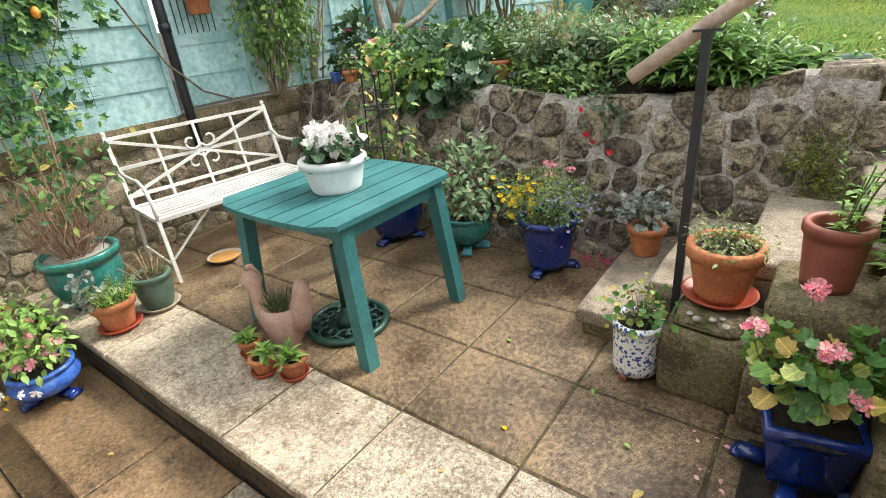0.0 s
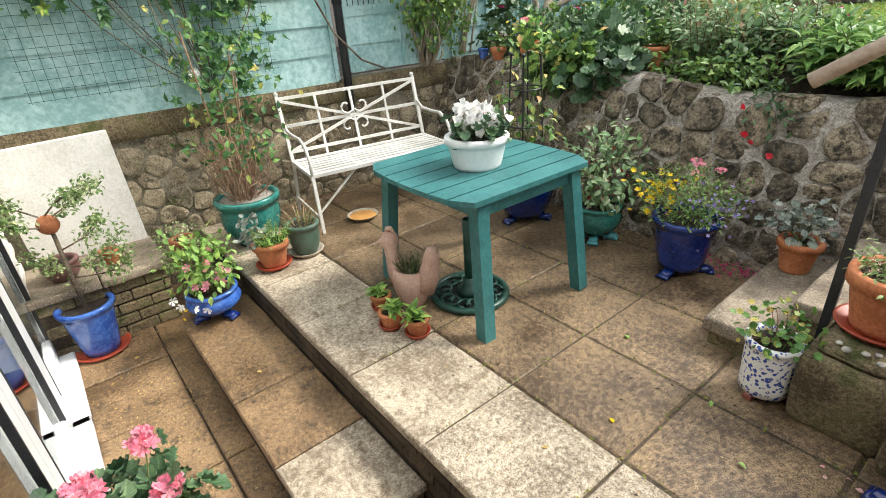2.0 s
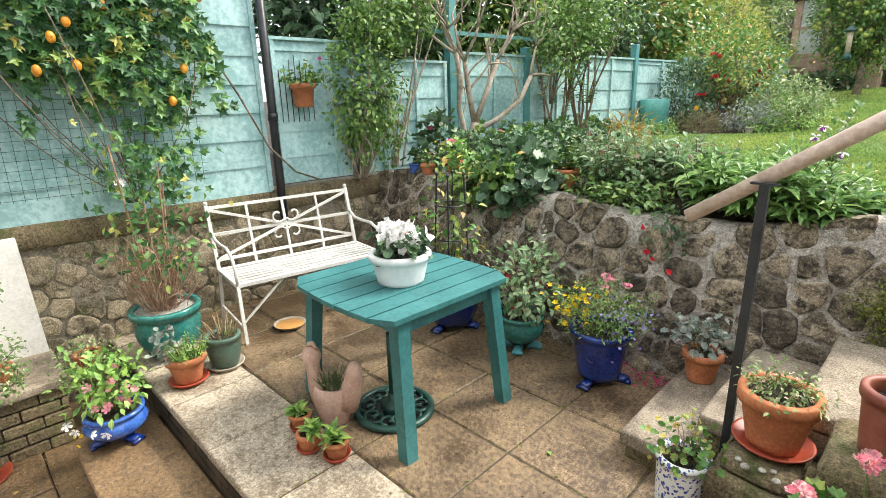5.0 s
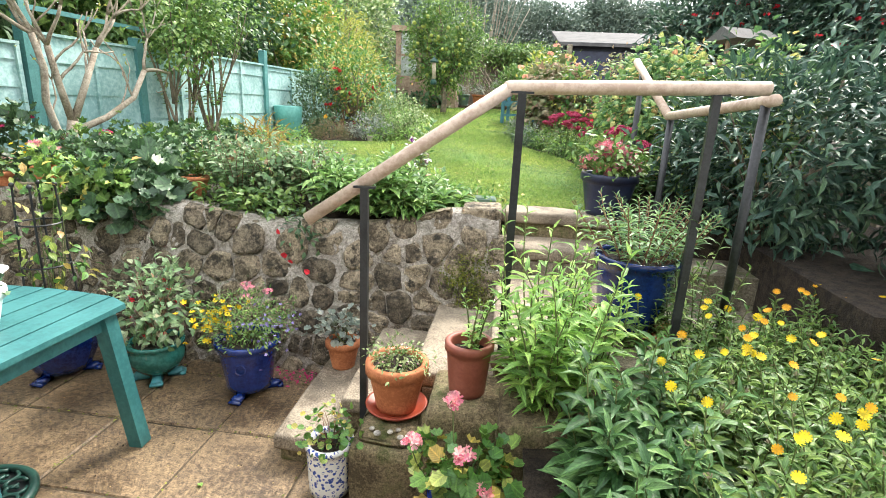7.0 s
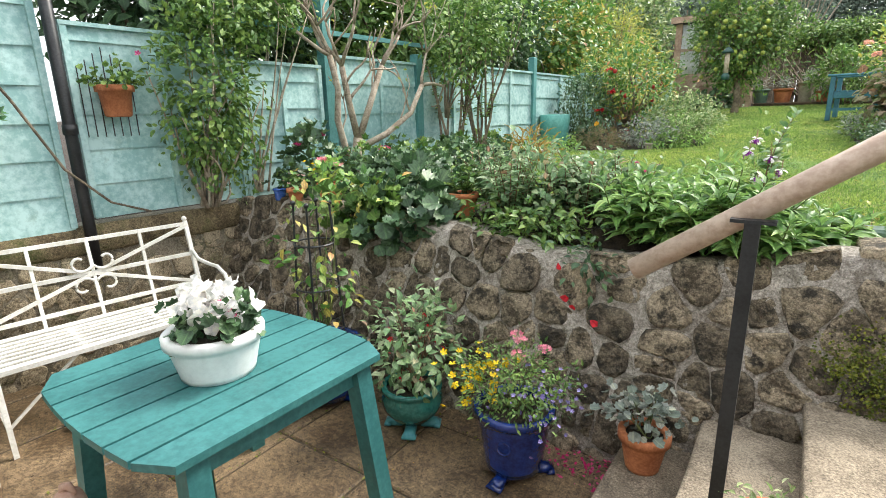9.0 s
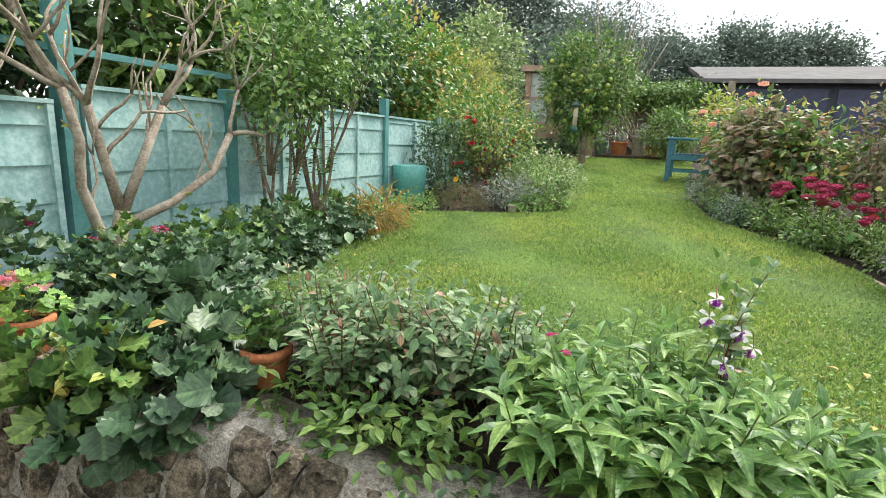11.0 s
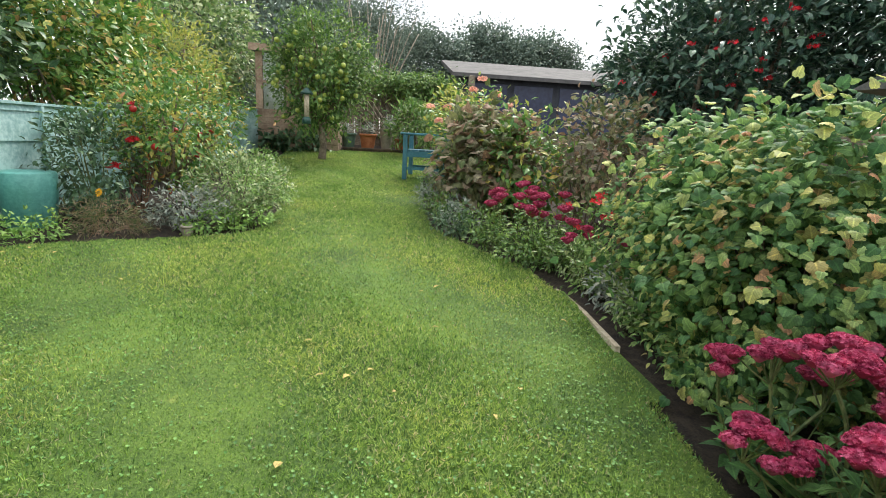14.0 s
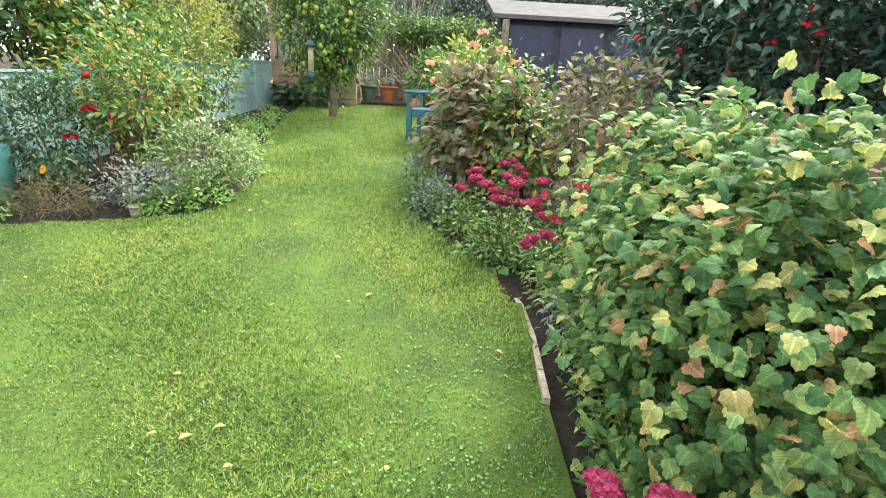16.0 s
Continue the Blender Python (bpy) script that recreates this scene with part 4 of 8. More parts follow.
def boundary_wall():
    mb = MB()
    y0, y1 = -1.2, 2.7
    vs = []
    for y, x in ((y0, fence_x(y0)), (y1, fence_x(y1))):
        vs += [(x, y, -0.5), (x, y, 0.92), (x - 0.25, y, 0.92), (x - 0.25, y, -0.5)]
    mb.add(vs, [(0, 1, 5, 4), (1, 2, 6, 5), (2, 3, 7, 6), (3, 0, 4, 7), (0, 3, 2, 1), (4, 5, 6, 7)])
    wall = solo("wall_boundary", mb, M["mortar_dark"], "old rubble boundary wall with a mossy render band on top", "wall", kind="structure")
    stones(wall, lambda u, v, o: (fence_x(u) + o, u, v), -0.35, 2.6, -0.3, lambda u: 0.74, 0.13, M["stone_pale"], (0.001, 0.008), (0.003, 0.014), 1.3, 11)
    band = MB()
    n = 40
    ys = np.linspace(-1.1, 2.45, n)
    vs = []
    for y in ys:
        w = 0.02 * noise.noise(Vector((y * 3, 0, 1)))
        x = fence_x(y)
        vs += [(x + 0.004, y, 0.75 + w), (x + 0.03, y, 0.77 + w), (x + 0.032, y, 0.915), (x, y, 0.935)]
    part("render_band", band.add(vs, [(4 * i + j, 4 * i + j + 4, 4 * i + j + 5, 4 * i + j + 1) for i in range(n - 1) for j in range(3)]), M["rock"], wall, "mossy cement render", smooth=True)
    x = fence_x(-0.7)
    panel = MB().box(-0.012, -0.34, -0.46, 0.035, 0.34, 0.46, 0.008)
    ob = part("painted_patch", panel, M["white_wall"], wall, "white painted render patch")
    ob.matrix_basis = pose(x + 0.02, -0.70, 0.39, 1.5, 0, -3.6)
    led = solo("brick_ledge", MB().box(fence_x(-0.5), -1.1, -0.42, -2.93, -0.36, -0.0), M["riser"], "low brick ledge with a stone coping along the wall", "ledge", kind="structure")
    stone_block("coping", led, fence_x(-0.5) + 0.01, -1.12, -2.88, -0.74, 0.0, 0.055, M["step"], 0.012, False)
    stone_block("coping", led, fence_x(-0.5) + 0.01, -0.735, -2.88, -0.34, 0.0, 0.055, M["step"], 0.012, False)
    for k in range(5):
        for j in range(4):
            y = -1.1 + 0.2 * j + (0.1 if k % 2 else 0)
            part("brick", MB().box(-2.95, y + 0.005, -0.40 + 0.08 * k, -2.915 + rng.random() * 0.008, min(y + 0.195, -0.36), -0.33 + 0.08 * k, 0.008), M["rock"], led)


def fence():
    """Painted panel fence with posts, capping and battens, on and beyond the boundary wall."""
    f = thing("fence", "weathered turquoise painted timber panel fence", "fence", kind="structure")
    spans = ((-1.1, 1.36, 0.93, 2.75), (1.46, 2.55, 0.98, 2.13), (2.55, 3.36, 0.8, 1.99), (3.52, 4.66, 0.8, 2.09), (4.66, 5.9, 0.85, 2.09), (5.9, 7.2, 0.9, 2.13), (7.2, 8.9, 1.0, 2.13), (8.9, 10.6, 1.05, 2.2),
             (10.6, 12.4, 1.1, 2.3), (12.4, 14.6, 1.2, 2.4))
    for y0, y1, z0, z1 in spans:
        z, k = z0, 0
        while z < z1 - 0.02:
            h = min(0.215 if y0 < 3.4 else 0.27, z1 - z)
            b = MB()
            n = 10
            vs = []
            for y in np.linspace(y0 + 0.01, y1 - 0.01, n):
                x = fence_x(y)
                w = 0.004 * noise.noise(Vector((y * 2.5, z * 5, 2)))
                vs += [(x - 0.02, y, z), (x + 0.024, y, z - 0.008 + w), (x + 0.010, y, z + h), (x - 0.02, y, z + h)]
            b.add(vs, [(4 * i + j, 4 * i + 4 + j, 4 * i + 4 + (j + 1) % 4, 4 * i + (j + 1) % 4) for i in range(n - 1) for j in range(4)] + [(0, 1, 2, 3), (4 * n - 1, 4 * n - 2, 4 * n - 3, 4 * n - 4)])
            part("board", b, M["fence"], f)
            z += h
        for y in (y0 + 0.02, (y0 + y1) / 2, y1 - 0.02):
            x = fence_x(y)
            part("batten", MB().box(x + 0.012, y - 0.018, z0, x + 0.04, y + 0.018, z1, 0.004), M["fence"], f)
        part("capping", MB().bar((fence_x(y0) + 0.005, y0, z1 + 0.012), (fence_x(y1) + 0.005, y1, z1 + 0.012), 0.075, 0.024), M["fence"], f)
    for y, z0, z1 in ((3.44, 0.8, 2.75), (4.66, 0.8, 2.2), (7.2, 0.9, 2.35), (10.6, 1.1, 2.5)):
        x = fence_x(y)
        part("post", MB().box(x - 0.04, y - 0.05, z0, x + 0.05, y + 0.05, z1, 0.006), M["fence_dark"], f)
    for y0, y1 in ((2.4, 3.4), (3.5, 4.9)):
        part("trellis_rail", MB().bar((fence_x(y0) - 0.02, y0, 2.3), (fence_x(y1) - 0.02, y1, 2.3), 0.03, 0.04), M["fence_dark"], f)
    pipe = solo("drainpipe", MB().tube([(0, 0, 0.62), (0, 0, 1.6), (0, 0, 3.0)], 0.034, 14).tube([(0, 0, 1.5), (0, 0, 1.56)], 0.041, 14), M["iron"], "black drainpipe standing against the fence", "drainpipe",
                m=Matrix.Translation((fence_x(1.41) + 0.06, 1.41, 0)), smooth=True)


def house():
    w = thing("house", "white painted brick house wall with a glazed door", "house", kind="structure")
    part("wall", MB().box(-3.6, -1.42, -0.42, -3.06, -1.12, 3.2).box(-0.6, -1.42, -0.42, 0.1, -1.12, 3.2).box(1.3, -1.42, -0.42, 4.2, -1.12, 3.2).box(-3.6, -1.42, 2.1, 4.2, -1.12, 3.2), M["white_wall"], w)
    z, k = -0.4, 0
    while z < 2.4:
        x = -3.45 + (0.11 if k % 2 else 0)
        while x < -3.08:
            part("brick", MB().box(x + 0.005, -1.128, z + 0.004, min(x + 0.215, -3.062), -1.105 + rng.random() * 0.004, z + 0.068, 0.006), M["white_wall"], w)
            x += 0.22
        z += 0.075
        k += 1
    for n, x in enumerate((-3.06, -2.15, -1.24)):
        d = thing("door_%d" % (n + 1), "white framed glazed patio door of the house", "door", pose(x, -1.13, -0.40), kind="structure")
        fr = MB()
        for a in ((0, -0.035, 0, 0.11, 0.035, 2.1), (0.79, -0.035, 0, 0.9, 0.035, 2.1), (0.11, -0.035, 0, 0.79, 0.035, 0.16), (0.11, -0.035, 1.98, 0.79, 0.035, 2.1)):
            fr.box(*a, 0.008)
        part("door_frame", fr, M["upvc"], d)
        gl = part("pane", MB().box(0.1, -0.01, 0.15, 0.8, 0.01, 1.99), M["glass"], d)
        gl.visible_shadow = False
        part("gasket", MB().box(0.105, 0.012, 0.155, 0.118, 0.038, 1.985).box(0.782, 0.012, 0.155, 0.795, 0.038, 1.985), M["iron"], d)
        part("sill", MB().box(-0.02, 0.03, -0.0, 0.95, 0.12, 0.04, 0.008), M["upvc"], d)
    solo("room_behind", MB().box(-3.6, -3.4, -0.45, 4.2, -3.3, 3.2).box(-3.6, -3.4, 3.1, 4.2, -1.42, 3.2).box(-3.7, -3.4, -0.45, -3.6, -1.12, 3.2).box(4.2, -3.4, -0.45, 4.3, -1.12, 3.2), M["white_wall"],
         "plain pale walls of the house interior", "room", kind="structure")
    lamp = thing("wall_lamp", "brushed steel cylinder lamp on the house wall", "wall lamp", Matrix.Translation((-3.2, -1.03, 1.66)))
    part("body", MB().lathe([(0.04, -0.09), (0.045, -0.085), (0.045, 0.085), (0.04, 0.09), (0.001, 0.09)], 20), M["steel"], lamp, smooth=True)
    part("bracket", MB().box(-0.02, -0.09, -0.02, 0.02, -0.03, 0.02), M["steel"], lamp)


def wood_edging():
    pts = [(1.742, 5.17), (1.75, 5.4), (1.765, 5.75), (1.75, 6.15), (1.67, 6.5)]
    for (a, b), (c, d) in zip(pts[:-1], pts[1:]):
        solo("lawn_edging", MB().bar((a, b, 0.968), (c, d + 0.01, 0.968), 0.03, 0.05), M["edging"], "pale timber edging board along the lawn", "edging", group="lawn edging boards")


def handrail():
    r = thing("handrail", "round pale wooden handrail on black iron posts", "handrail")
    a, b, c = (0.045, 1.415, 1.17), (0.852, 1.485, 1.735), (1.83, 1.575, 1.775)
    part("grip", MB().tube([a, b], 0.028, 14), M["rail"], r, smooth=True)
    part("grip", MB().tube([(0.84, 1.483, 1.732), (0.852, 1.485, 1.737), (0.87, 1.487, 1.738), c], 0.028, 14), M["rail"], r, smooth=True)
    for x, y, z0, z1 in ((0.297, 1.40, 0.1, 1.325), (0.90, 1.475, 0.45, 1.72), (1.64, 1.557, 0.5, 1.745)):
        p = part("post", MB().box(x - 0.016, y - 0.012, z0, x + 0.016, y + 0.012, z1, 0.003), M["iron"], r)
        part("plate", MB().box(x - 0.045, y - 0.014, z1 - 0.004, x + 0.045, y + 0.014, z1 + 0.004), M["iron"], p)
    s = thing("handrail", "second pale wooden handrail by the upper path", "handrail")
    e, g, h = (1.73, 3.46, 2.03), (1.80, 2.72, 1.66), (1.93, 1.72, 1.74)
    part("grip", MB().tube([e, g], 0.026, 12), M["rail"], s, smooth=True)
    part("grip", MB().tube([g, h], 0.026, 12), M["rail"], s, smooth=True)
    for x, y, z1 in ((1.745, 3.3, 1.93), (1.81, 2.7, 1.64), (1.92, 1.78, 1.72)):
        part("post", MB().tube([(x, y, 0.6), (x, y, z1)], 0.02, 10), M["iron"], s, smooth=True)


def rockery():
    """Raised bed of rough stones beside the steps."""
    t = thing("rockery", "rough mossy stones holding the raised bed", "rockery", kind="structure")
    blocks = ((0.30, 1.12, 0.62, 1.46, -0.02, 0.30), (0.60, 1.06, 0.92, 1.42, -0.02, 0.26), (0.62, 1.10, 0.95, 1.45, 0.24, 0.53), (0.90, 1.02, 1.22, 1.4, 0.1, 0.56), (0.94, 0.74, 1.22, 1.06, -0.02, 0.34),
              (1.2, 0.95, 1.5, 1.4, 0.2, 0.6), (1.12, 0.34, 1.42, 0.76, -0.02, 0.38), (1.34, -0.1, 1.6, 0.36, -0.02, 0.42), (1.36, -0.6, 1.62, -0.1, -0.4, 0.42), (1.36, -1.1, 1.62, -0.6, -0.4, 0.4), (0.33, 1.16, 0.58, 1.42, 0.28, 0.34))
    for b in blocks:
        stone_block("rock", t, b[0], b[1], b[2], b[3], b[4], b[5], M["rock"], 0.045)
    bed = MB()
    n = 14
    vs = [(1.0 + (4.2 - 1.0) * i / n, -1.1 + 2.75 * j / n, 0.46 + 0.06 * noise.noise(Vector((i * 0.7, j * 0.7, 0))) + 0.03 * i / n * 4) for j in range(n + 1) for i in range(n + 1)]
    keep = [(j * (n + 1) + i, j * (n + 1) + i + 1, (j + 1) * (n + 1) + i + 1, (j + 1) * (n + 1) + i) for j in range(n) for i in range(n) if not (i < 2 and j < 9)]
    solo("bed_soil", bed.add(vs, keep), M["soil"], "dark soil of the raised flower bed", "soil", kind="structure", smooth=True)
    solo("drain_mat", MB().box(0.66, 0.42, 0.0, 1.12, 1.02, 0.016, 0.004), M["soil"], "damp black mat strewn with fallen petals", "mat")


patio()
garden_steps()
retaining_wall()
boundary_wall()
fence()
house()
wood_edging()
handrail()
rockery()


# ---- terrace furniture ----
def table():
    t = thing("table", "square slatted wooden table painted teal", "table", pose(-1.25, 1.0, 0, 0, 0, -1) @ Matrix.Diagonal((1.08, 1.08, 1.0, 1)))
    wx, wy = 0.80, 0.78
    n = 7
    for i in range(n):
        x0 = -wx / 2 + wx * i / n
        x1 = x0 + wx / n - 0.010
        mb, vs, fs = MB(), [], []
        k = 9
        for j in range(k):
            u = -1 + 2 * j / (k - 1)
            for x in (x0, x1):
                e = wy / 2 + 0.035 * (1 - (2 * x / wx) ** 2) - 0.045 * max(0, abs(2 * x / wx) - 0.8) / 0.2
                for z in (0.695, 0.72):
                    vs.append((x, u * e, z))
        for j in range(k - 1):
            a = 4 * j
            fs += [(a + 1, a + 3, a + 7, a + 5), (a, a + 4, a + 6, a + 2), (a, a + 1, a + 5, a + 4), (a + 2, a + 6, a + 7, a + 3)]
        fs += [(0, 2, 3, 1), (4 * k - 4, 4 * k - 3, 4 * k - 1, 4 * k - 2)]
        part("slat", mb.add(vs, fs), M["table"], t)
    for sx in (-1, 1):
        for sy in (-1, 1):
            a, b = np.array((sx * 0.335, sy * 0.29, 0.70)), np.array((sx * 0.40, sy * 0.325, 0.0))
            part("leg", MB().bar(b, a, 0.062, 0.062), M["table"], t)
    for s in (-1, 1):
        part("apron", MB().bar((-0.335, s * 0.29, 0.655), (0.335, s * 0.29, 0.655), 0.022, 0.08), M["table"], t)
        part("apron", MB().bar((s * 0.335, -0.29, 0.655), (s * 0.335, 0.29, 0.655), 0.022, 0.08), M["table"], t)
    p = pot("white_planter", "oval white glazed planter of white cyclamen on the table", (-1.215, 0.975, 0.722), 0.152, 0.122, 0.16, "white_glaze", 0.014, 0.035, 0.02)
    pl, c = bush("cyclamen", "white flowering cyclamen with mottled leaves in a white planter", "flower", (-1.215, 0.975, 0.862), (-1.215, 0.975, 0.89), (0.135, 0.12, 0.018), 150, 0.048, "g_deep", LOBED, 0.9, 30, 0.03, stems=0, floor_z=0.86)
    tops = np.array((-1.215, 0.975, 0.965)) + np.stack([rng.normal(size=46) * 0.062, rng.normal(size=46) * 0.05, rng.uniform(-0.03, 0.055, 46)], 1)
    for k in range(4):
        blooms(pl, "flower", tops + rng.normal(size=tops.shape) * 0.008, 0.05, "white", LEAF if k % 2 else LANCE, face=(0.3, 0.2, 0.4), loose=1.5)
    blooms(pl, "flower_throat", tops[::3] + np.array((0, 0, -0.012)), 0.018, "magenta")


def umbrella_base():
    t = thing("umbrella_base", "ornate dark green cast iron parasol base", "umbrella base", Matrix.Translation((-1.19, 0.86, 0)))
    part("rim", MB().lathe([(0.20, 0.0), (0.222, 0.006), (0.222, 0.022), (0.208, 0.034), (0.188, 0.03), (0.186, 0.012)], 40), M["iron_green"], t, smooth=True)
    part("hub", MB().lathe([(0.07, 0.0), (0.07, 0.045), (0.05, 0.06), (0.034, 0.075), (0.03, 0.11), (0.001, 0.11)], 24), M["iron_green"], t, smooth=True)
    part("pole", MB().lathe([(0.024, 0.08), (0.024, 0.46), (0.019, 0.465), (0.019, 0.40)], 20), M["iron_green"], t, smooth=True)
    part("backing", MB().lathe([(0.19, 0.0), (0.19, 0.008), (0.001, 0.008)], 30), M["iron"], t)
    for i in range(8):
        a0 = i * math.pi / 4
        for s in (-1, 1):
            pts = []
            for k in range(14):
                u = k / 13
                r, ph = 0.135 + 0.046 * (1 - u * 0.75) * math.cos(u * 6.0), s * 0.046 * (1 - u * 0.75) * math.sin(u * 6.0) / 0.135
                pts.append((r * math.cos(a0 + ph + s * 0.12), r * math.sin(a0 + ph + s * 0.12), 0.022 + 0.006 * math.sin(u * 3)))
            part("scroll", MB().tube(pts, 0.0085, 6), M["iron_green"], t, smooth=True)


def bench():
    """White wrought iron bench: slatted seat, crossed back with four scrolls, curled arms."""
    ang = -7.5
    t = thing("bench", "white painted wrought iron garden bench with scrolled back", "bench", pose(-2.53, 1.24, 0, 0, 0, ang))
    # local: y along the bench, x towards the wall is negative
    L, D, seat = 1.16, 0.46, 0.43
    tw = M["white_metal"]
    back = lambda h: -D - 0.02 - 0.22 * (h - seat)
    y0, y1 = -L / 2, L / 2
    for y in (y0, y1):
        part("leg", MB().bar((0.03, y, 0), (0, y, seat), 0.022, 0.022), tw, t)
        part("leg", MB().bar((-D - 0.1, y, 0), (-D, y, seat), 0.022, 0.022), tw, t)
        part("back_post", MB().bar((-D, y, seat - 0.02), (back(0.9), y, 0.91), 0.024, 0.024), tw, t)
        part("seat_side", MB().bar((-D, y, seat), (0, y, seat), 0.024, 0.024), tw, t)
        arm = [(back(0.72), y, 0.72), (back(0.7) + 0.1, y, 0.665), (-0.28, y, 0.66), (-0.16, y, 0.665), (-0.06, y, 0.63), (-0.005, y, 0.54), (0.0, y, 0.43)]
        part("arm", MB().tube(arm, 0.012, 8), tw, t, smooth=True)
        part("finial", MB().ball((back(0.93), y, 0.925), 0.017, 8), tw, t, smooth=True)
        s = 1 if y < 0 else -1
        part("brace", MB().bar((-0.02, y, 0.13), (-0.02, y + s * 0.34, seat - 0.01), 0.016, 0.012), tw, t)
        part("brace", MB().bar((-D - 0.07, y, 0.12), (0.02, y, 0.12), 0.012, 0.012), tw, t)
    part("seat_front", MB().bar((0, y0, seat), (0, y1, seat), 0.024, 0.024), tw, t)
    part("seat_back", MB().bar((-D, y0, seat), (-D, y1, seat), 0.024, 0.024), tw, t)
    for i in range(8):
        x = -D + D * (i + 0.5) / 8
        part("slat", MB().box(x - 0.015, y0, seat + 0.002, x + 0.015, y1, seat + 0.010), tw, t)
    for y in (-0.2, 0.2):
        part("cross_rail", MB().box(-D, y - 0.012, seat - 0.006, 0, y + 0.012, seat + 0.0015), tw, t)
    for h in (0.50, 0.69, 0.89):
        part("back_rail", MB().bar((back(h), y0, h), (back(h), y1, h), 0.018, 0.022), tw, t)
    for y in (y0 / 2, 0, y1 / 2):
        part("back_bar", MB().bar((back(seat), y, seat), (back(0.89), y, 0.89), 0.018, 0.018), tw, t)
    for s in (-1, 1):
        part("back_diagonal", MB().bar((back(0.50) + 0.006, s * y0, 0.50), (back(0.86) + 0.006, -s * y0, 0.88), 0.014, 0.020), tw, t)
    for sy in (-1, 1):
        for sz in (-1, 1):
            pts = []
            for k in range(20):
                u = k / 19
                a = u * 4.9
                r = 0.066 * (1 - 0.72 * u)
                pts.append((back(0.69) + 0.014, sy * (0.064 + r * math.cos(a + 3.6)), 0.69 + sz * (0.078 + r * math.sin(a + 3.6))))
            part("scroll", MB().tube(pts, 0.0085, 6), tw, t, smooth=True)


def hen_planter():
    """A clay hen, hollow-backed: one plain mesh."""
    mb = MB()
    seg, vs = 24, []
    spine = ((0.0, 0.075, 0.085), (0.03, 0.082, 0.10), (0.09, 0.10, 0.125), (0.15, 0.102, 0.13), (0.195, 0.092, 0.115), (0.20, 0.08, 0.10), (0.175, 0.065, 0.085), (0.17, 0.002, 0.002))
    for z, rx, ry in spine:
        vs += [(rx * math.cos(2 * math.pi * k / seg), ry * math.sin(2 * math.pi * k / seg), z) for k in range(seg)]
    mb.add(vs, [(i * seg + j, i * seg + (j + 1) % seg, (i + 1) * seg + (j + 1) % seg, (i + 1) * seg + j) for i in range(len(spine) - 1) for j in range(seg)])
    mb.tube([(0, -0.075, 0.12), (0, -0.105, 0.19), (0, -0.12, 0.25), (0, -0.125, 0.30), (0, -0.125, 0.34), (0, -0.122, 0.375), (0, -0.118, 0.392)], [0.07, 0.056, 0.042, 0.043, 0.058, 0.046, 0.012], 18)
    mb.tube([(0, -0.165, 0.335), (0, -0.195, 0.33), (0, -0.22, 0.318)], [0.024, 0.015, 0.003], 10)
    mb.tube([(0, -0.15, 0.378), (0, -0.135, 0.405), (0, -0.11, 0.41), (0, -0.085, 0.385)], [0.008, 0.014, 0.014, 0.007], 8)
    mb.tube([(0, 0.09, 0.10), (0, 0.125, 0.17), (0, 0.145, 0.23), (0, 0.158, 0.29), (0, 0.165, 0.325), (0, 0.168, 0.34)], [0.072, 0.066, 0.056, 0.047, 0.036, 0.012], 18)
    solo("hen_planter", mb, M["clay_pink"], "pink clay hen planter holding a small spiky plant", "planter", smooth=True, m=pose(-1.36, 0.59, 0, 0, 0, -62) @ Matrix.Diagonal((0.9, 0.86, 1.06, 1)))
    p, _ = stalks("heather_plant", "small dark spiky evergreen in the clay hen", "plant", (-1.36, 0.59, 0.19), 40, 0.085, 0.7, 0.022, 0.16, 14, "g_deep", foot=0.045, from_h=0.05)


def seedling(x, y, s, turn):
    pot("small_pot", "small terracotta pot with a leafy seedling", (x, y, 0), 0.060 * s, 0.043 * s, 0.092 * s, "terracotta", 0.006, 0.018, 0.012, saucer="red_plastic", group="seedling pots", seg=22)
    stalks("seedling", "bright green young leafy plant in a small pot", "plant", (x, y, 0.092 * s), 6, 0.032, 0.8, 0.08 * s, 0.55, 4, "g_light", foot=0.02, from_h=0.2, tip_small=0.9, rise=0.5, group="seedlings")


def scalloped_leaves(name, label, base, r, n, mat="g_deep", size=0.06, h=0.1, shape=LOBED, floor=None, group=""):
    return bush(name, label, "plant", base, (base[0], base[1], base[2] + h * 0.7), (r, r, h), n, size, mat, shape, 0.95, max(14, n // 8), 0.035, stems=8, stem_r=0.004, stem="stem", floor_z=floor, group=group)


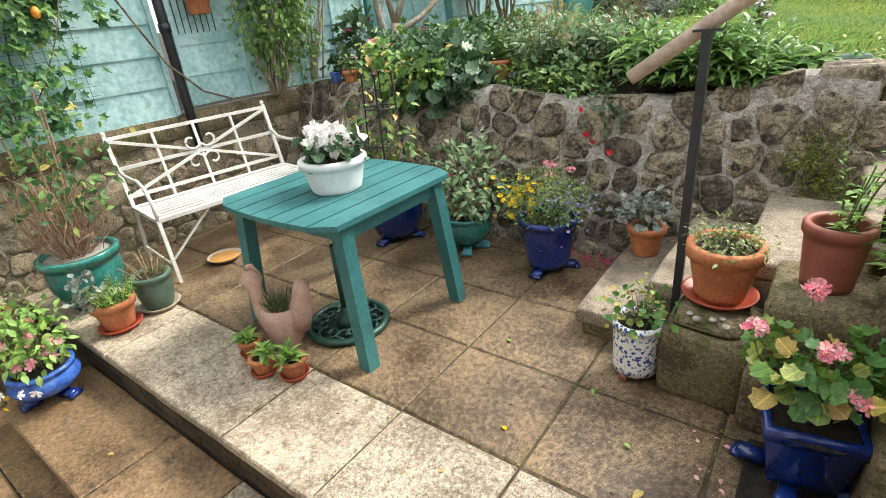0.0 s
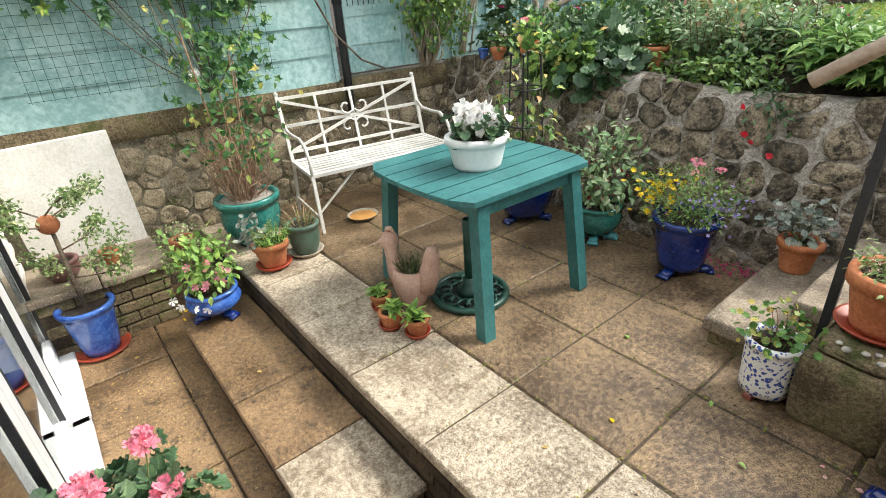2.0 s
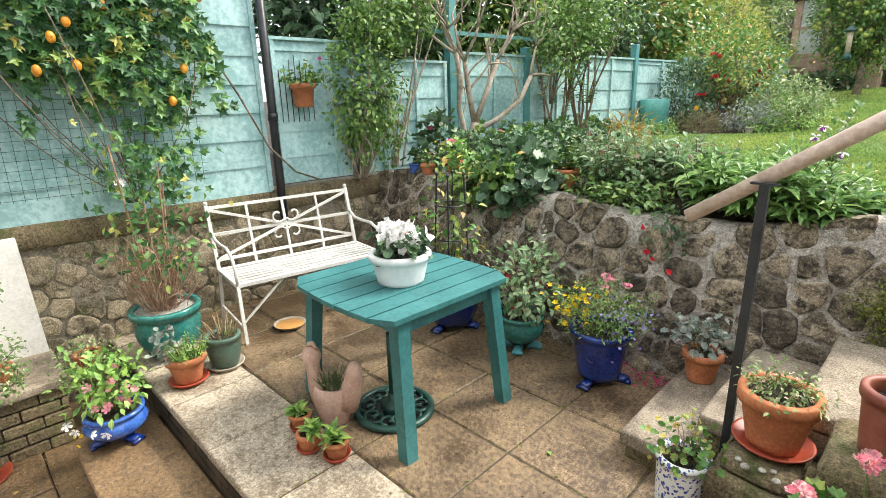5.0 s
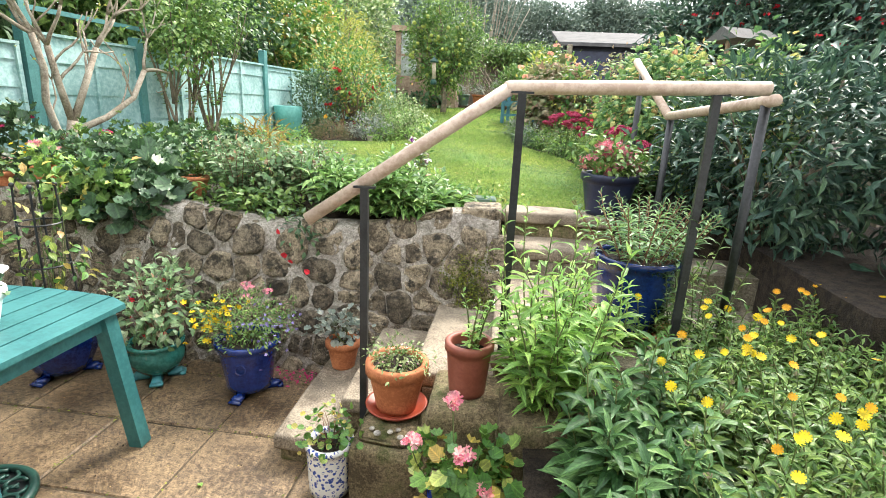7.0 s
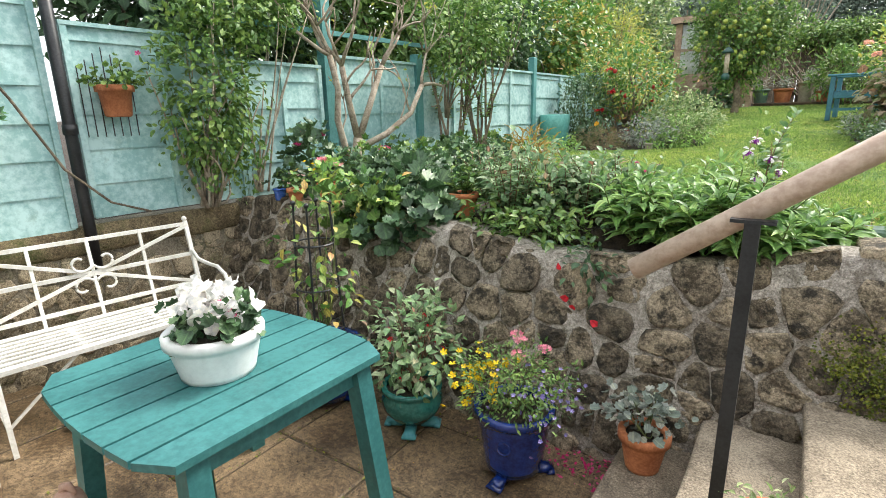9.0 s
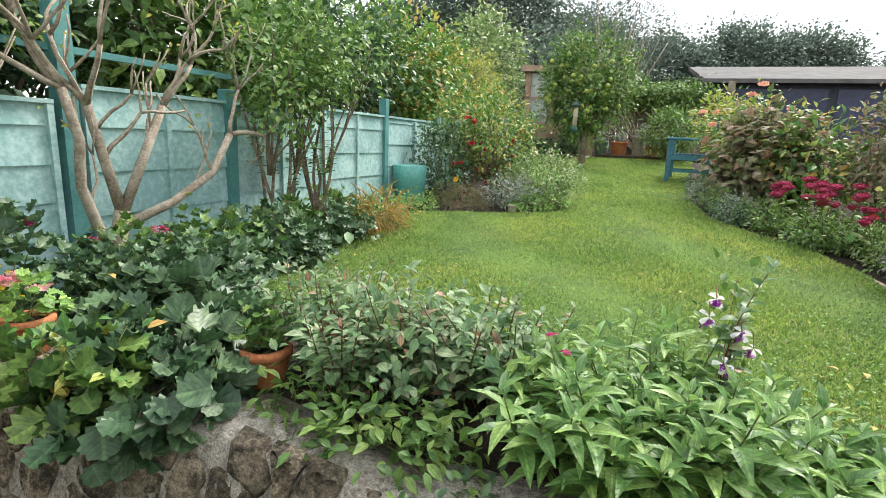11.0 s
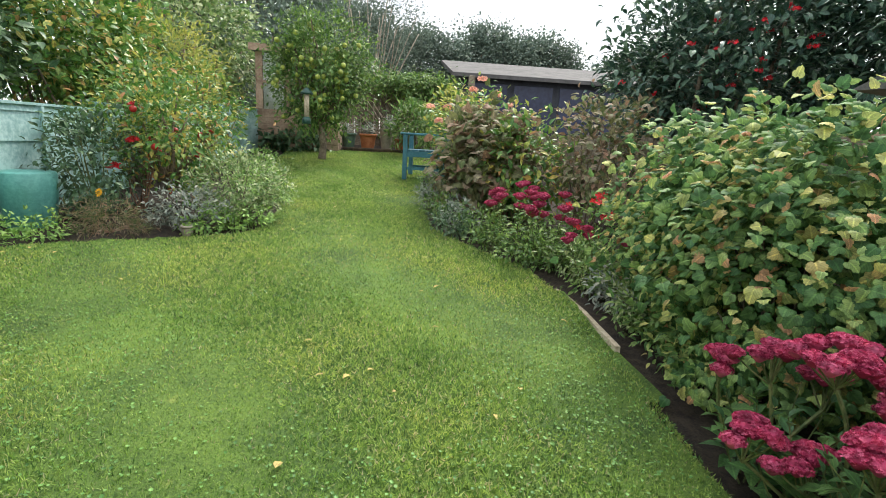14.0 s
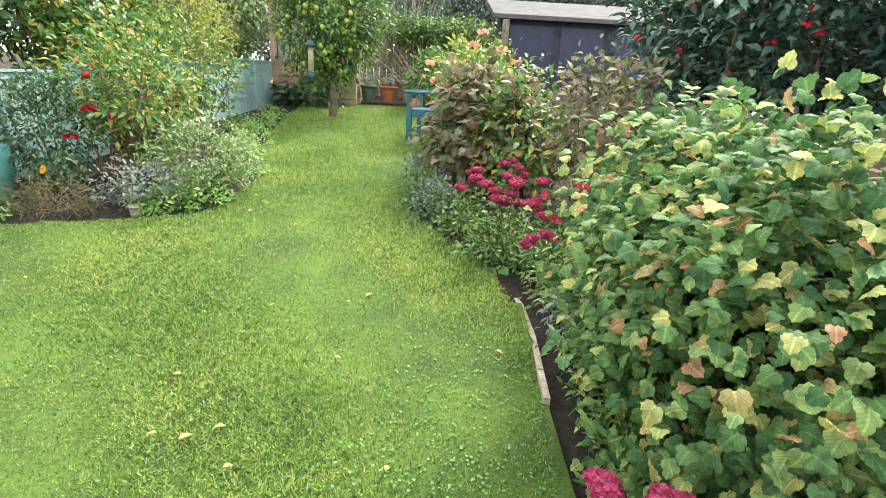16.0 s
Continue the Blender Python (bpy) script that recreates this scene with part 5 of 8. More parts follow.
def terrace_pots():
    # by the bench
    pot("teal_planter", "large teal glazed planter with a straggly clematis", (-2.86, 0.26, 0), 0.205, 0.13, 0.35, "teal_glaze", 0.02, 0.045, 0.03, belly=0.035, soil_mat="gravel")
    t = thing("clematis", "straggly half-dead clematis on canes with yellow-green leaves", "plant", Matrix.Translation((-2.86, 0.26, 0.32)))
    sb, lb, cb = MB(), MB(), MB()
    for k in range(130):
        a, r = rng.random() * 6.28, 0.12 * rng.random() ** 0.5
        h = rng.uniform(0.15, 0.55)
        sb.tube(curve_path((math.cos(a) * r * 0.5, math.sin(a) * r * 0.5, 0), (math.cos(a) * r * 1.6 + rng.normal() * 0.05, math.sin(a) * r * 1.6 + rng.normal() * 0.05, h), 0.07), 0.0028, 4)
    for x1, y1, h in ((-0.10, -0.12, 1.1), (0.03, 0.10, 0.95), (0.08, -0.03, 0.75), (-0.05, 0.14, 0.9)):
        cb.tube([(x1 * 0.4, y1 * 0.4, 0), (x1, y1, h)], 0.006, 6)
        n = 105
        p = np.stack([x1 + rng.normal(size=n) * 0.10, y1 + rng.normal(size=n) * 0.12, h * rng.uniform(0.25, 1.15, n)], 1)
        scatter(lb, LEAF, p, rnd(n), np.array((0.5, -0.3, 1)) + rng.normal(size=(n, 3)) * 0.5, rng.uniform(0.04, 0.07, n), rng.uniform(0.025, 0.04, n))
    part("dead_growth", sb, M["dry"], t, kind="stuff"), part("cane", cb, M["dry"], t), part("foliage", lb, M["g_passion"], t, kind="stuff", smooth=True)
    pot("terracotta_pot", "terracotta pot with feathery green foliage", (-2.36, 0.19, 0), 0.105, 0.075, 0.17, "terracotta", 0.012, 0.04, 0.02, saucer="red_plastic")
    stalks("feathery_plant", "bright feathery green herb in a terracotta pot", "plant", (-2.33, 0.20, 0.15), 26, 0.13, 0.5, 0.035, 0.4, 16, "g_light", foot=0.07)
    scalloped_leaves("coral_plant", "purple-grey round leaved plant in a terracotta pot", (-2.41, 0.15, 0.155), 0.08, 60, "g_grey", 0.045, 0.11)
    pot("sage_pot", "sage green glazed pot with sparse thyme", (-2.38, 0.43, 0), 0.105, 0.075, 0.215, "sage_glaze", 0.010, 0.03, 0.02, belly=0.012, saucer="grey_clay")
    stalks("thyme", "sparse wiry thyme in a sage green pot", "plant", (-2.38, 0.43, 0.19), 22, 0.13, 0.8, 0.018, 0.45, 14, "g_mid", foot=0.06, stem="dry")
    d = thing("water_dish", "shallow round dish of rusty rain water", "dish", Matrix.Translation((-2.62, 1.02, 0)))
    part("rim", MB().lathe([(0.085, 0.0), (0.115, 0.03), (0.12, 0.032), (0.112, 0.026), (0.09, 0.012), (0.001, 0.01)], 30), M["grey_clay"], d, smooth=True)
    part("water", MB().lathe([(0.09, 0.013), (0.104, 0.02), (0.001, 0.021)], 30), M["water"], d)
    # lower left
    pot("blue_bowl", "bright blue footed glazed bowl of fuchsia and daisies", (-2.38, -0.22, -0.2), 0.145, 0.09, 0.20, "blue_bright", 0.012, 0.02, 0.02, belly=0.045, feet=3, foot_mat="blue")
    f, c = bush("fuchsia", "trailing fuchsia with pink and white flowers in a blue bowl", "plant", (-2.38, -0.22, -0.02), (-2.42, -0.22, 0.15), (0.16, 0.2, 0.14), 460, 0.05, "g_light", LEAF, 0.55, 44, 0.04, "stem", 12, 0.004, floor_z=0.0)
    sel = c[np.argsort(-c[:, 0])][:14]
    blooms(f, "flower", sel + np.array((0.03, -0.02, -0.01)), 0.05, "pink", face=(0.5, -0.3, 0.3))
    blooms(f, "flower", np.array([(-2.22, -0.36, -0.02), (-2.27, -0.42, -0.0), (-2.2, -0.3, -0.04), (-2.3, -0.45, 0.04)]), 0.06, "white", face=(0.6, -0.4, 0.3))
    blooms(f, "flower", np.array([(-2.3, -0.42, -0.1), (-2.31, -0.4, -0.05), (-2.26, -0.43, -0.02), (-2.3, -0.44, 0.1)]), 0.022, "yellow", DAISY, face=(0.6, -0.4, 0.3))
    bush("euonymus", "pale variegated sprigs behind the blue bowl", "plant", (-2.62, -0.28, -0.2), (-2.6, -0.3, 0.22), (0.12, 0.14, 0.14), 500, 0.022, "g_varieg", LEAF, 0.6, 40, 0.03, "dry", 10, 0.004)
    pot("blue_pot", "speckled blue glazed pot with a small standard tree", (-2.86, -0.86, -0.4), 0.15, 0.105, 0.34, "blue_bright", 0.016, 0.03, 0.03, saucer="red_plastic")
    tr = thing("standard_tree", "spindly standard shrub with pale green sprays", "tree", Matrix.Translation((-2.86, -0.86, -0.08)))
    sb = MB().tube([(0, 0, 0), (0.008, 0.0, 0.25), (-0.006, 0.005, 0.48), (0.0, 0, 0.62)], [0.016, 0.014, 0.012, 0.009], 8)
    lb = MB()
    for az, h, ln in ((2.0, 0.6, 0.30), (4.2, 0.6, 0.28), (0.9, 0.62, 0.36), (5.2, 0.55, 0.26), (1.4, 0.30, 0.34), (1.0, 0.22, 0.36), (4.6, 0.28, 0.16), (1.7, 0.4, 0.24)):
        e = np.array((math.cos(az) * ln * 0.75, math.sin(az) * ln, h + 0.14))
        path = curve_path((0, 0, h), e, 0.05, 8)
        sb.tube(path, np.linspace(0.006, 0.002, 8), 5)
        n = 220
        u = rng.uniform(0.3, 1.05, n)
        q = np.stack([np.interp(u, np.linspace(0, 1, 8), path[:, k]) for k in range(3)], 1) + rng.normal(size=(n, 3)) * 0.028
        scatter(lb, LEAF, q, rnd(n), rnd(n) + np.array((0, 0, 1)), rng.uniform(0.022, 0.036, n), 0.016)
    part("trunk", sb, M["bark"], tr, smooth=True), part("foliage", lb, M["g_varieg"], tr)
    part("moss_ball", MB().ball((0, 0, 0.57), 0.058, 10), M["terracotta"], tr, "rusty red moss ball at the graft", smooth=True)
    pot("maroon_bowl", "maroon glazed bowl of bare soil on the ledge", (-3.12, -0.90, 0.055), 0.105, 0.07, 0.125, "maroon", 0.008, 0.02, 0.025, belly=0.015)
    pot("small_pot", "small empty terracotta pot on the ledge", (-3.12, -0.62, 0.055), 0.058, 0.042, 0.10, "terracotta", 0.008, 0.022, 0.03)
    pot("small_pot", "small terracotta pot behind the blue bowl", (-3.0, -0.2, 0.0), 0.075, 0.055, 0.13, "terracotta", 0.01, 0.03, 0.02)
    # doorway geranium, close to the camera
    pot("terracotta_pot", "terracotta pot of a pink pelargonium on the lower yard", (-0.86, -0.92, -0.4), 0.19, 0.135, 0.34, "terracotta", 0.016, 0.06, 0.03, saucer="grey_clay")
    g, c = bush("pelargonium", "lush pelargonium with bright pink flower heads", "flower", (-0.86, -0.92, -0.08), (-0.86, -0.90, 0.04), (0.19, 0.2, 0.13), 420, 0.062, "g_deep", LOBED, 1.0, 60, 0.04, "stem", 14, 0.005)
    hp = np.array([(-0.95, -0.80, 0.26), (-0.78, -0.78, 0.17), (-0.86, -0.98, 0.22), (-0.70, -0.90, 0.10), (-0.72, -0.98, 0.03), (-0.95, -1.0, 0.2)])
    for k in range(3):
        blooms(g, "flower", head(hp, 0.04, 10, 0.8), 0.046, "pink", face=(0.5, 0.3, 0.7), loose=1.2, per=10)
    blooms(g, "flower_buds", hp - np.array((0, 0, 0.02)), 0.02, "g_light", stalk="stem")
    # along the stone wall
    pot("blue_planter", "ribbed dark blue glazed planter on feet with an iron obelisk", (-1.70, 1.86, 0), 0.21, 0.14, 0.36, "blue", 0.016, 0.03, 0.03, belly=0.02, feet=3, flute=0.02, seg=56)
    ob = thing("obelisk", "black iron plant obelisk with rings", "plant support", Matrix.Translation((-1.70, 1.86, 0.33)))
    for k in range(4):
        a = 0.6 + k * math.pi / 2
        part("leg", MB().tube([(0.13 * math.cos(a), 0.13 * math.sin(a), 0), (0.095 * math.cos(a), 0.095 * math.sin(a), 0.80)], 0.006, 6), M["iron"], ob)
        part("finial", MB().ball((0.095 * math.cos(a), 0.095 * math.sin(a), 0.812), 0.014, 8), M["iron"], ob, smooth=True)
    for h, r in ((0.12, 0.125), (0.36, 0.115), (0.6, 0.105)):
        part("ring", MB().tube([(r * math.cos(q), r * math.sin(q), h) for q in np.linspace(0, 2 * math.pi, 25)], 0.005, 5), M["iron"], ob)
    bush("climbing_rose", "thin climbing rose with yellowing leaves on the obelisk", "plant", (-1.70, 1.86, 0.34), (-1.70, 1.88, 0.88), (0.2, 0.16, 0.42), 170, 0.055, "g_mixed", LEAF, 0.6, 50, 0.05, "stem", 16, 0.004)
    pot("teal_bowl", "round teal glazed bowl on claw feet with a fuchsia", (-1.13, 1.93, 0), 0.145, 0.085, 0.245, "teal_glaze", 0.014, 0.02, 0.02, belly=0.04, feet=4, foot_mat="cyan_glaze")
    f, c = bush("fuchsia", "upright fuchsia with bronze-tinged leaves and red bells", "plant", (-1.13, 1.93, 0.22), (-1.13, 1.95, 0.44), (0.24, 0.2, 0.24), 620, 0.055, "g_fuchsia", LEAF, 0.55, 60, 0.05, "stem_red", 18, 0.005)
    blooms(f, "flower", c[rng.choice(len(c), 12, replace=False)] + np.array((0, -0.05, 0.02)), 0.032, "red", face=(0.2, -0.6, -0.2))
    pot("blue_tub", "cobalt blue footed planter of mixed bedding flowers", (-0.53, 1.90, 0), 0.165, 0.125, 0.34, "blue", 0.016, 0.03, 0.03, feet=3)
    part("medallion", MB().tube([(0.028 * math.cos(q), 0, 0.028 * math.sin(q)) for q in np.linspace(0, 2 * math.pi, 17)], 0.005, 5), M["blue"], bpy.data.objects["blue_tub"]).matrix_basis = pose(0.03, -0.152, 0.21, 0, 0, 8)
    f, c = bush("bedding_plants", "yellow bidens, lilac lobelia and pink verbena bedding", "flower", (-0.53, 1.90, 0.31), (-0.53, 1.90, 0.45), (0.26, 0.2, 0.13), 1500, 0.026, "g_mid", LEAF, 0.4, 90, 0.04, "stem", 20, 0.003)
    yl = np.array((-0.66, 1.82, 0.47)) + rng.normal(size=(46, 3)) * np.array((0.075, 0.08, 0.055))
    li = np.array((-0.38, 1.84, 0.45)) + rng.normal(size=(70, 3)) * np.array((0.08, 0.08, 0.055))
    pk = np.array((-0.45, 1.93, 0.60)) + rng.normal(size=(4, 3)) * np.array((0.055, 0.05, 0.012))
    blooms(f, "flower", yl, 0.036, "yellow", ROSE5, face=(0.3, -0.6, 0.6), loose=0.9)
    blooms(f, "flower", li, 0.019, "lilac", ROSE5, face=(0.3, -0.6, 0.6), loose=0.9)
    blooms(f, "flower", head(pk, 0.026, 12), 0.02, "pink", ROSE5, face=(0, -0.4, 0.8), per=12)
    pot("terracotta_pot", "terracotta pot with a grey-green columbine on the bottom step", (-0.015, 2.05, 0.14), 0.092, 0.066, 0.17, "terracotta", 0.012, 0.035, 0.02)
    scalloped_leaves("columbine", "blue-green columbine foliage in a terracotta pot", (-0.015, 2.05, 0.29), 0.11, 120, "g_grey", 0.04, 0.13)
    pot("china_pot", "blue and white patterned china pot on little feet", (0.205, 1.20, 0.03), 0.098, 0.09, 0.235, "china", 0.008, 0.018, 0.02)
    for a in (0.3, 2.4, 4.5):
        solo("pot_foot", MB().box(-0.03, -0.016, 0, 0.03, 0.016, 0.0295, 0.004), M["brown_plastic"], "small terracotta pot foot under the china pot", "pot foot", group="pot feet", m=pose(0.205 + 0.066 * math.cos(a), 1.20 + 0.066 * math.sin(a), 0, 0, 0, math.degrees(a)))
    f, c = bush("ivy_pelargonium", "leggy trailing pelargonium in the china pot", "plant", (0.205, 1.20, 0.245), (0.205, 1.20, 0.31), (0.13, 0.11, 0.06), 130, 0.027, "g_mixed", LOBED, 1.0, 36, 0.03, "stem_red", 14, 0.003)
    pot("terracotta_pot", "large terracotta pot of small pink flowers on the steps", (0.455, 1.375, 0.342), 0.125, 0.088, 0.225, "terracotta", 0.014, 0.05, 0.025, saucer="red_plastic")
    f, c = bush("heath_plant", "low grey-green plant with tiny pink flowers", "plant", (0.455, 1.375, 0.54), (0.455, 1.375, 0.60), (0.12, 0.12, 0.06), 480, 0.022, "g_varieg", LEAF, 0.5, 50, 0.025, "stem", 16, 0.003)
    blooms(f, "flower", c[::3] + np.array((0, 0, 0.02)), 0.018, "pale_pink")
    pot("plastic_pot", "brown plastic pot with a small sapling", (0.77, 1.275, 0.53), 0.092, 0.074, 0.225, "brown_plastic", 0.008, 0.035, 0.05)
    stalks("sapling", "young bushy sapling in a brown plastic pot", "plant", (0.77, 1.275, 0.70), 6, 0.27, 0.45, 0.045, 0.5, 16, "g_light", LEAF, 0.04)
    sq = pot("square_planter", "royal blue square glazed planter of coral pelargonium", (0.80, 0.91, 0.016), 0.165, 0.125, 0.28, "blue", 0.016, 0.04, 0.02, feet=4, seg=4)
    sq.matrix_basis = sq.matrix_basis @ pose(0, 0, 0, 0, 0, 55)
    g, c = bush("pelargonium", "zoned-leaf pelargonium with coral pink flower heads", "flower", (0.795, 0.90, 0.25), (0.785, 0.90, 0.45), (0.16, 0.14, 0.08), 130, 0.06, "g_mixed", LOBED, 1.0, 40, 0.035, "stem", 14, 0.005, floor_z=0.36)
    hp = np.array([(0.62, 0.86, 0.55), (0.80, 0.80, 0.57), (0.88, 0.78, 0.46), (0.74, 1.0, 0.64)])
    for k in range(2):
        blooms(g, "flower", head(hp, 0.027, 9, 0.8), 0.034, "pale_pink" if k else "pink", face=(0.2, -0.5, 0.7), loose=1.1, per=9)
    blooms(g, "flower_buds", hp - np.array((0, 0, 0.02)), 0.02, "g_light", stalk="stem")
    pot("blue_pot", "dark blue glazed pot beside the square planter", (1.02, 0.64, 0.0), 0.10, 0.08, 0.2, "blue", 0.014, 0.03, 0.03)


def wall_basket():
    hp = thing("hanging_pot", "ridged terracotta half pot hung on the fence", "hanging pot", Matrix.Translation((fence_x(1.66) + 0.13, 1.66, 1.60)))
    part("body", MB().lathe([(0.065, 0), (0.075, 0.01), (0.092, 0.15), (0.108, 0.15), (0.110, 0.185), (0.1, 0.19), (0.094, 0.16), (0.001, 0.15)], 26), M["terracotta"], hp, smooth=True)
    part("bracket", MB().tube([(-0.11, 0, 0.16), (-0.09, 0, 0.165), (0, 0, 0.168)], 0.006, 6), M["iron"], hp)
    for k in range(7):
        y = -0.15 + 0.05 * k
        part("trellis_wire", MB().bar((-0.10, y, -0.12), (-0.10, y, 0.42 - abs(y) * 0.8), 0.005), M["iron"], hp)
    f, c = scalloped_leaves("trailing_plant", "trailing green plant in a hanging terracotta pot", (fence_x(1.66) + 0.13, 1.66, 1.77), 0.13, 130, "g_mid", 0.035, 0.08)
    blooms(f, "flower", np.array([(fence_x(1.7) + 0.2, 1.8, 1.98)]), 0.045, "magenta", face=(0.8, -0.5, 0.2))


def climbers():
    # passion flower over the fence by the house
    t = thing("passion_flower", "passion flower vine with orange fruit over the fence", "climber", Matrix.Translation((fence_x(0) + 0.06, 0.0, 0.95)))
    mb = MB()
    for k in range(105):
        y0, top, drop = rng.uniform(-1.0, 0.95), rng.uniform(1.1, 1.95), rng.uniform(0.25, 0.75)
        if y0 < -0.2:
            drop *= 0.75
        n = int(drop * 44)
        u = rng.random(n)
        y = y0 + 0.16 * math.sin(k) * u + rng.normal(size=n) * 0.035
        z = top - drop * u
        x = 0.05 + 0.12 * rng.random() + rng.normal(size=n) * 0.025 + 0.063 * y
        scatter(mb, PALM, np.stack([np.maximum(x, 0.03 + 0.063 * y), y, z], 1), np.stack([np.full(n, 0.35), rng.normal(size=n) * 0.8, rng.normal(size=n) * 0.5 - 0.7], 1), np.array((1, -0.1, 0.6)) + rng.normal(size=(n, 3)) * 0.45, rng.uniform(0.06, 0.115, n))
    n = 260
    y, z = 0.45 + rng.normal(size=n) * 0.16, rng.uniform(0.05, 1.1, n)
    scatter(mb, PALM, np.stack([0.08 + 0.063 * y + np.abs(rng.normal(size=n)) * 0.06, y, z], 1), np.stack([np.full(n, 0.4), rng.normal(size=n) * 0.8, rng.normal(size=n) * 0.6 - 0.4], 1), np.array((1, -0.1, 0.7)) + rng.normal(size=(n, 3)) * 0.4, rng.uniform(0.05, 0.09, n))
    part("foliage", mb, M["g_passion"], t, kind="stuff")
    sb = MB()
    for k in range(16):
        a = rng.uniform(-0.9, 0.9)
        sb.tube(curve_path((0.05, 0.35, 0.02), (0.07, a, rng.uniform(1.0, 1.8)), 0.12, 8), 0.004, 5)
    sb.tube([(0.10, 0.95, 1.1), (0.09, 1.15, 0.75), (0.12, 1.33, 0.35), (0.12, 1.55, 0.12), (0.08, 1.8, 0.02)], 0.008, 6)
    part("vine", sb, M["bark"], t, kind="stuff")
    for k in range(9):
        a, h = rng.uniform(-0.8, 0.95), rng.uniform(0.7, 1.5)
        part("fruit", MB().ball((0.2, a, h), 0.026, 8, 1.35), M["orange_fruit"], t, "egg-shaped orange fruit", smooth=True)
    blooms(t, "flower", np.array([(fence_x(0.25) + 0.2, 0.22, 1.15), (fence_x(-0.4) + 0.2, -0.4, 1.75)]), 0.07, "white", DAISY, face=(1, -0.4, 0.2))
    net = MB()
    for k in range(26):
        yy = -0.7 + k * 0.06
        net.bar((0.03 + 0.063 * yy, yy, 0.13), (0.03 + 0.063 * yy, yy + 0.02, 1.2), 0.0025)
    for k in range(18):
        net.bar((0.03 - 0.045, -0.72, 0.14 + 0.06 * k), (0.03 + 0.05, 0.85, 0.15 + 0.06 * k), 0.0025)
    part("netting", net, M["iron_green"], t, "dark green plant netting")
    # jasmine-like climber beyond the pipe
    t, c = bush("jasmine", "dense climbing jasmine hanging over the fence", "climber", (fence_x(2.15) + 0.1, 2.2, 0.95), (-3.08, 2.22, 1.8), (0.24, 0.36, 0.8), 2600, 0.052, "g_mid", LEAF, 0.6, 190, 0.05, "bark_pale", 20, 0.012, hang=0.1, hollow=0.3, face=1.2)
    t2, c = bush("jasmine", "upper growth of climbing jasmine along the fence top", "climber", (fence_x(2.6) + 0.05, 2.65, 1.0), (-3.15, 2.62, 2.45), (0.3, 0.55, 0.4), 2200, 0.052, "g_mid", LEAF, 0.6, 130, 0.06, "bark_pale", 12, 0.010, hollow=0.25, face=1.2)


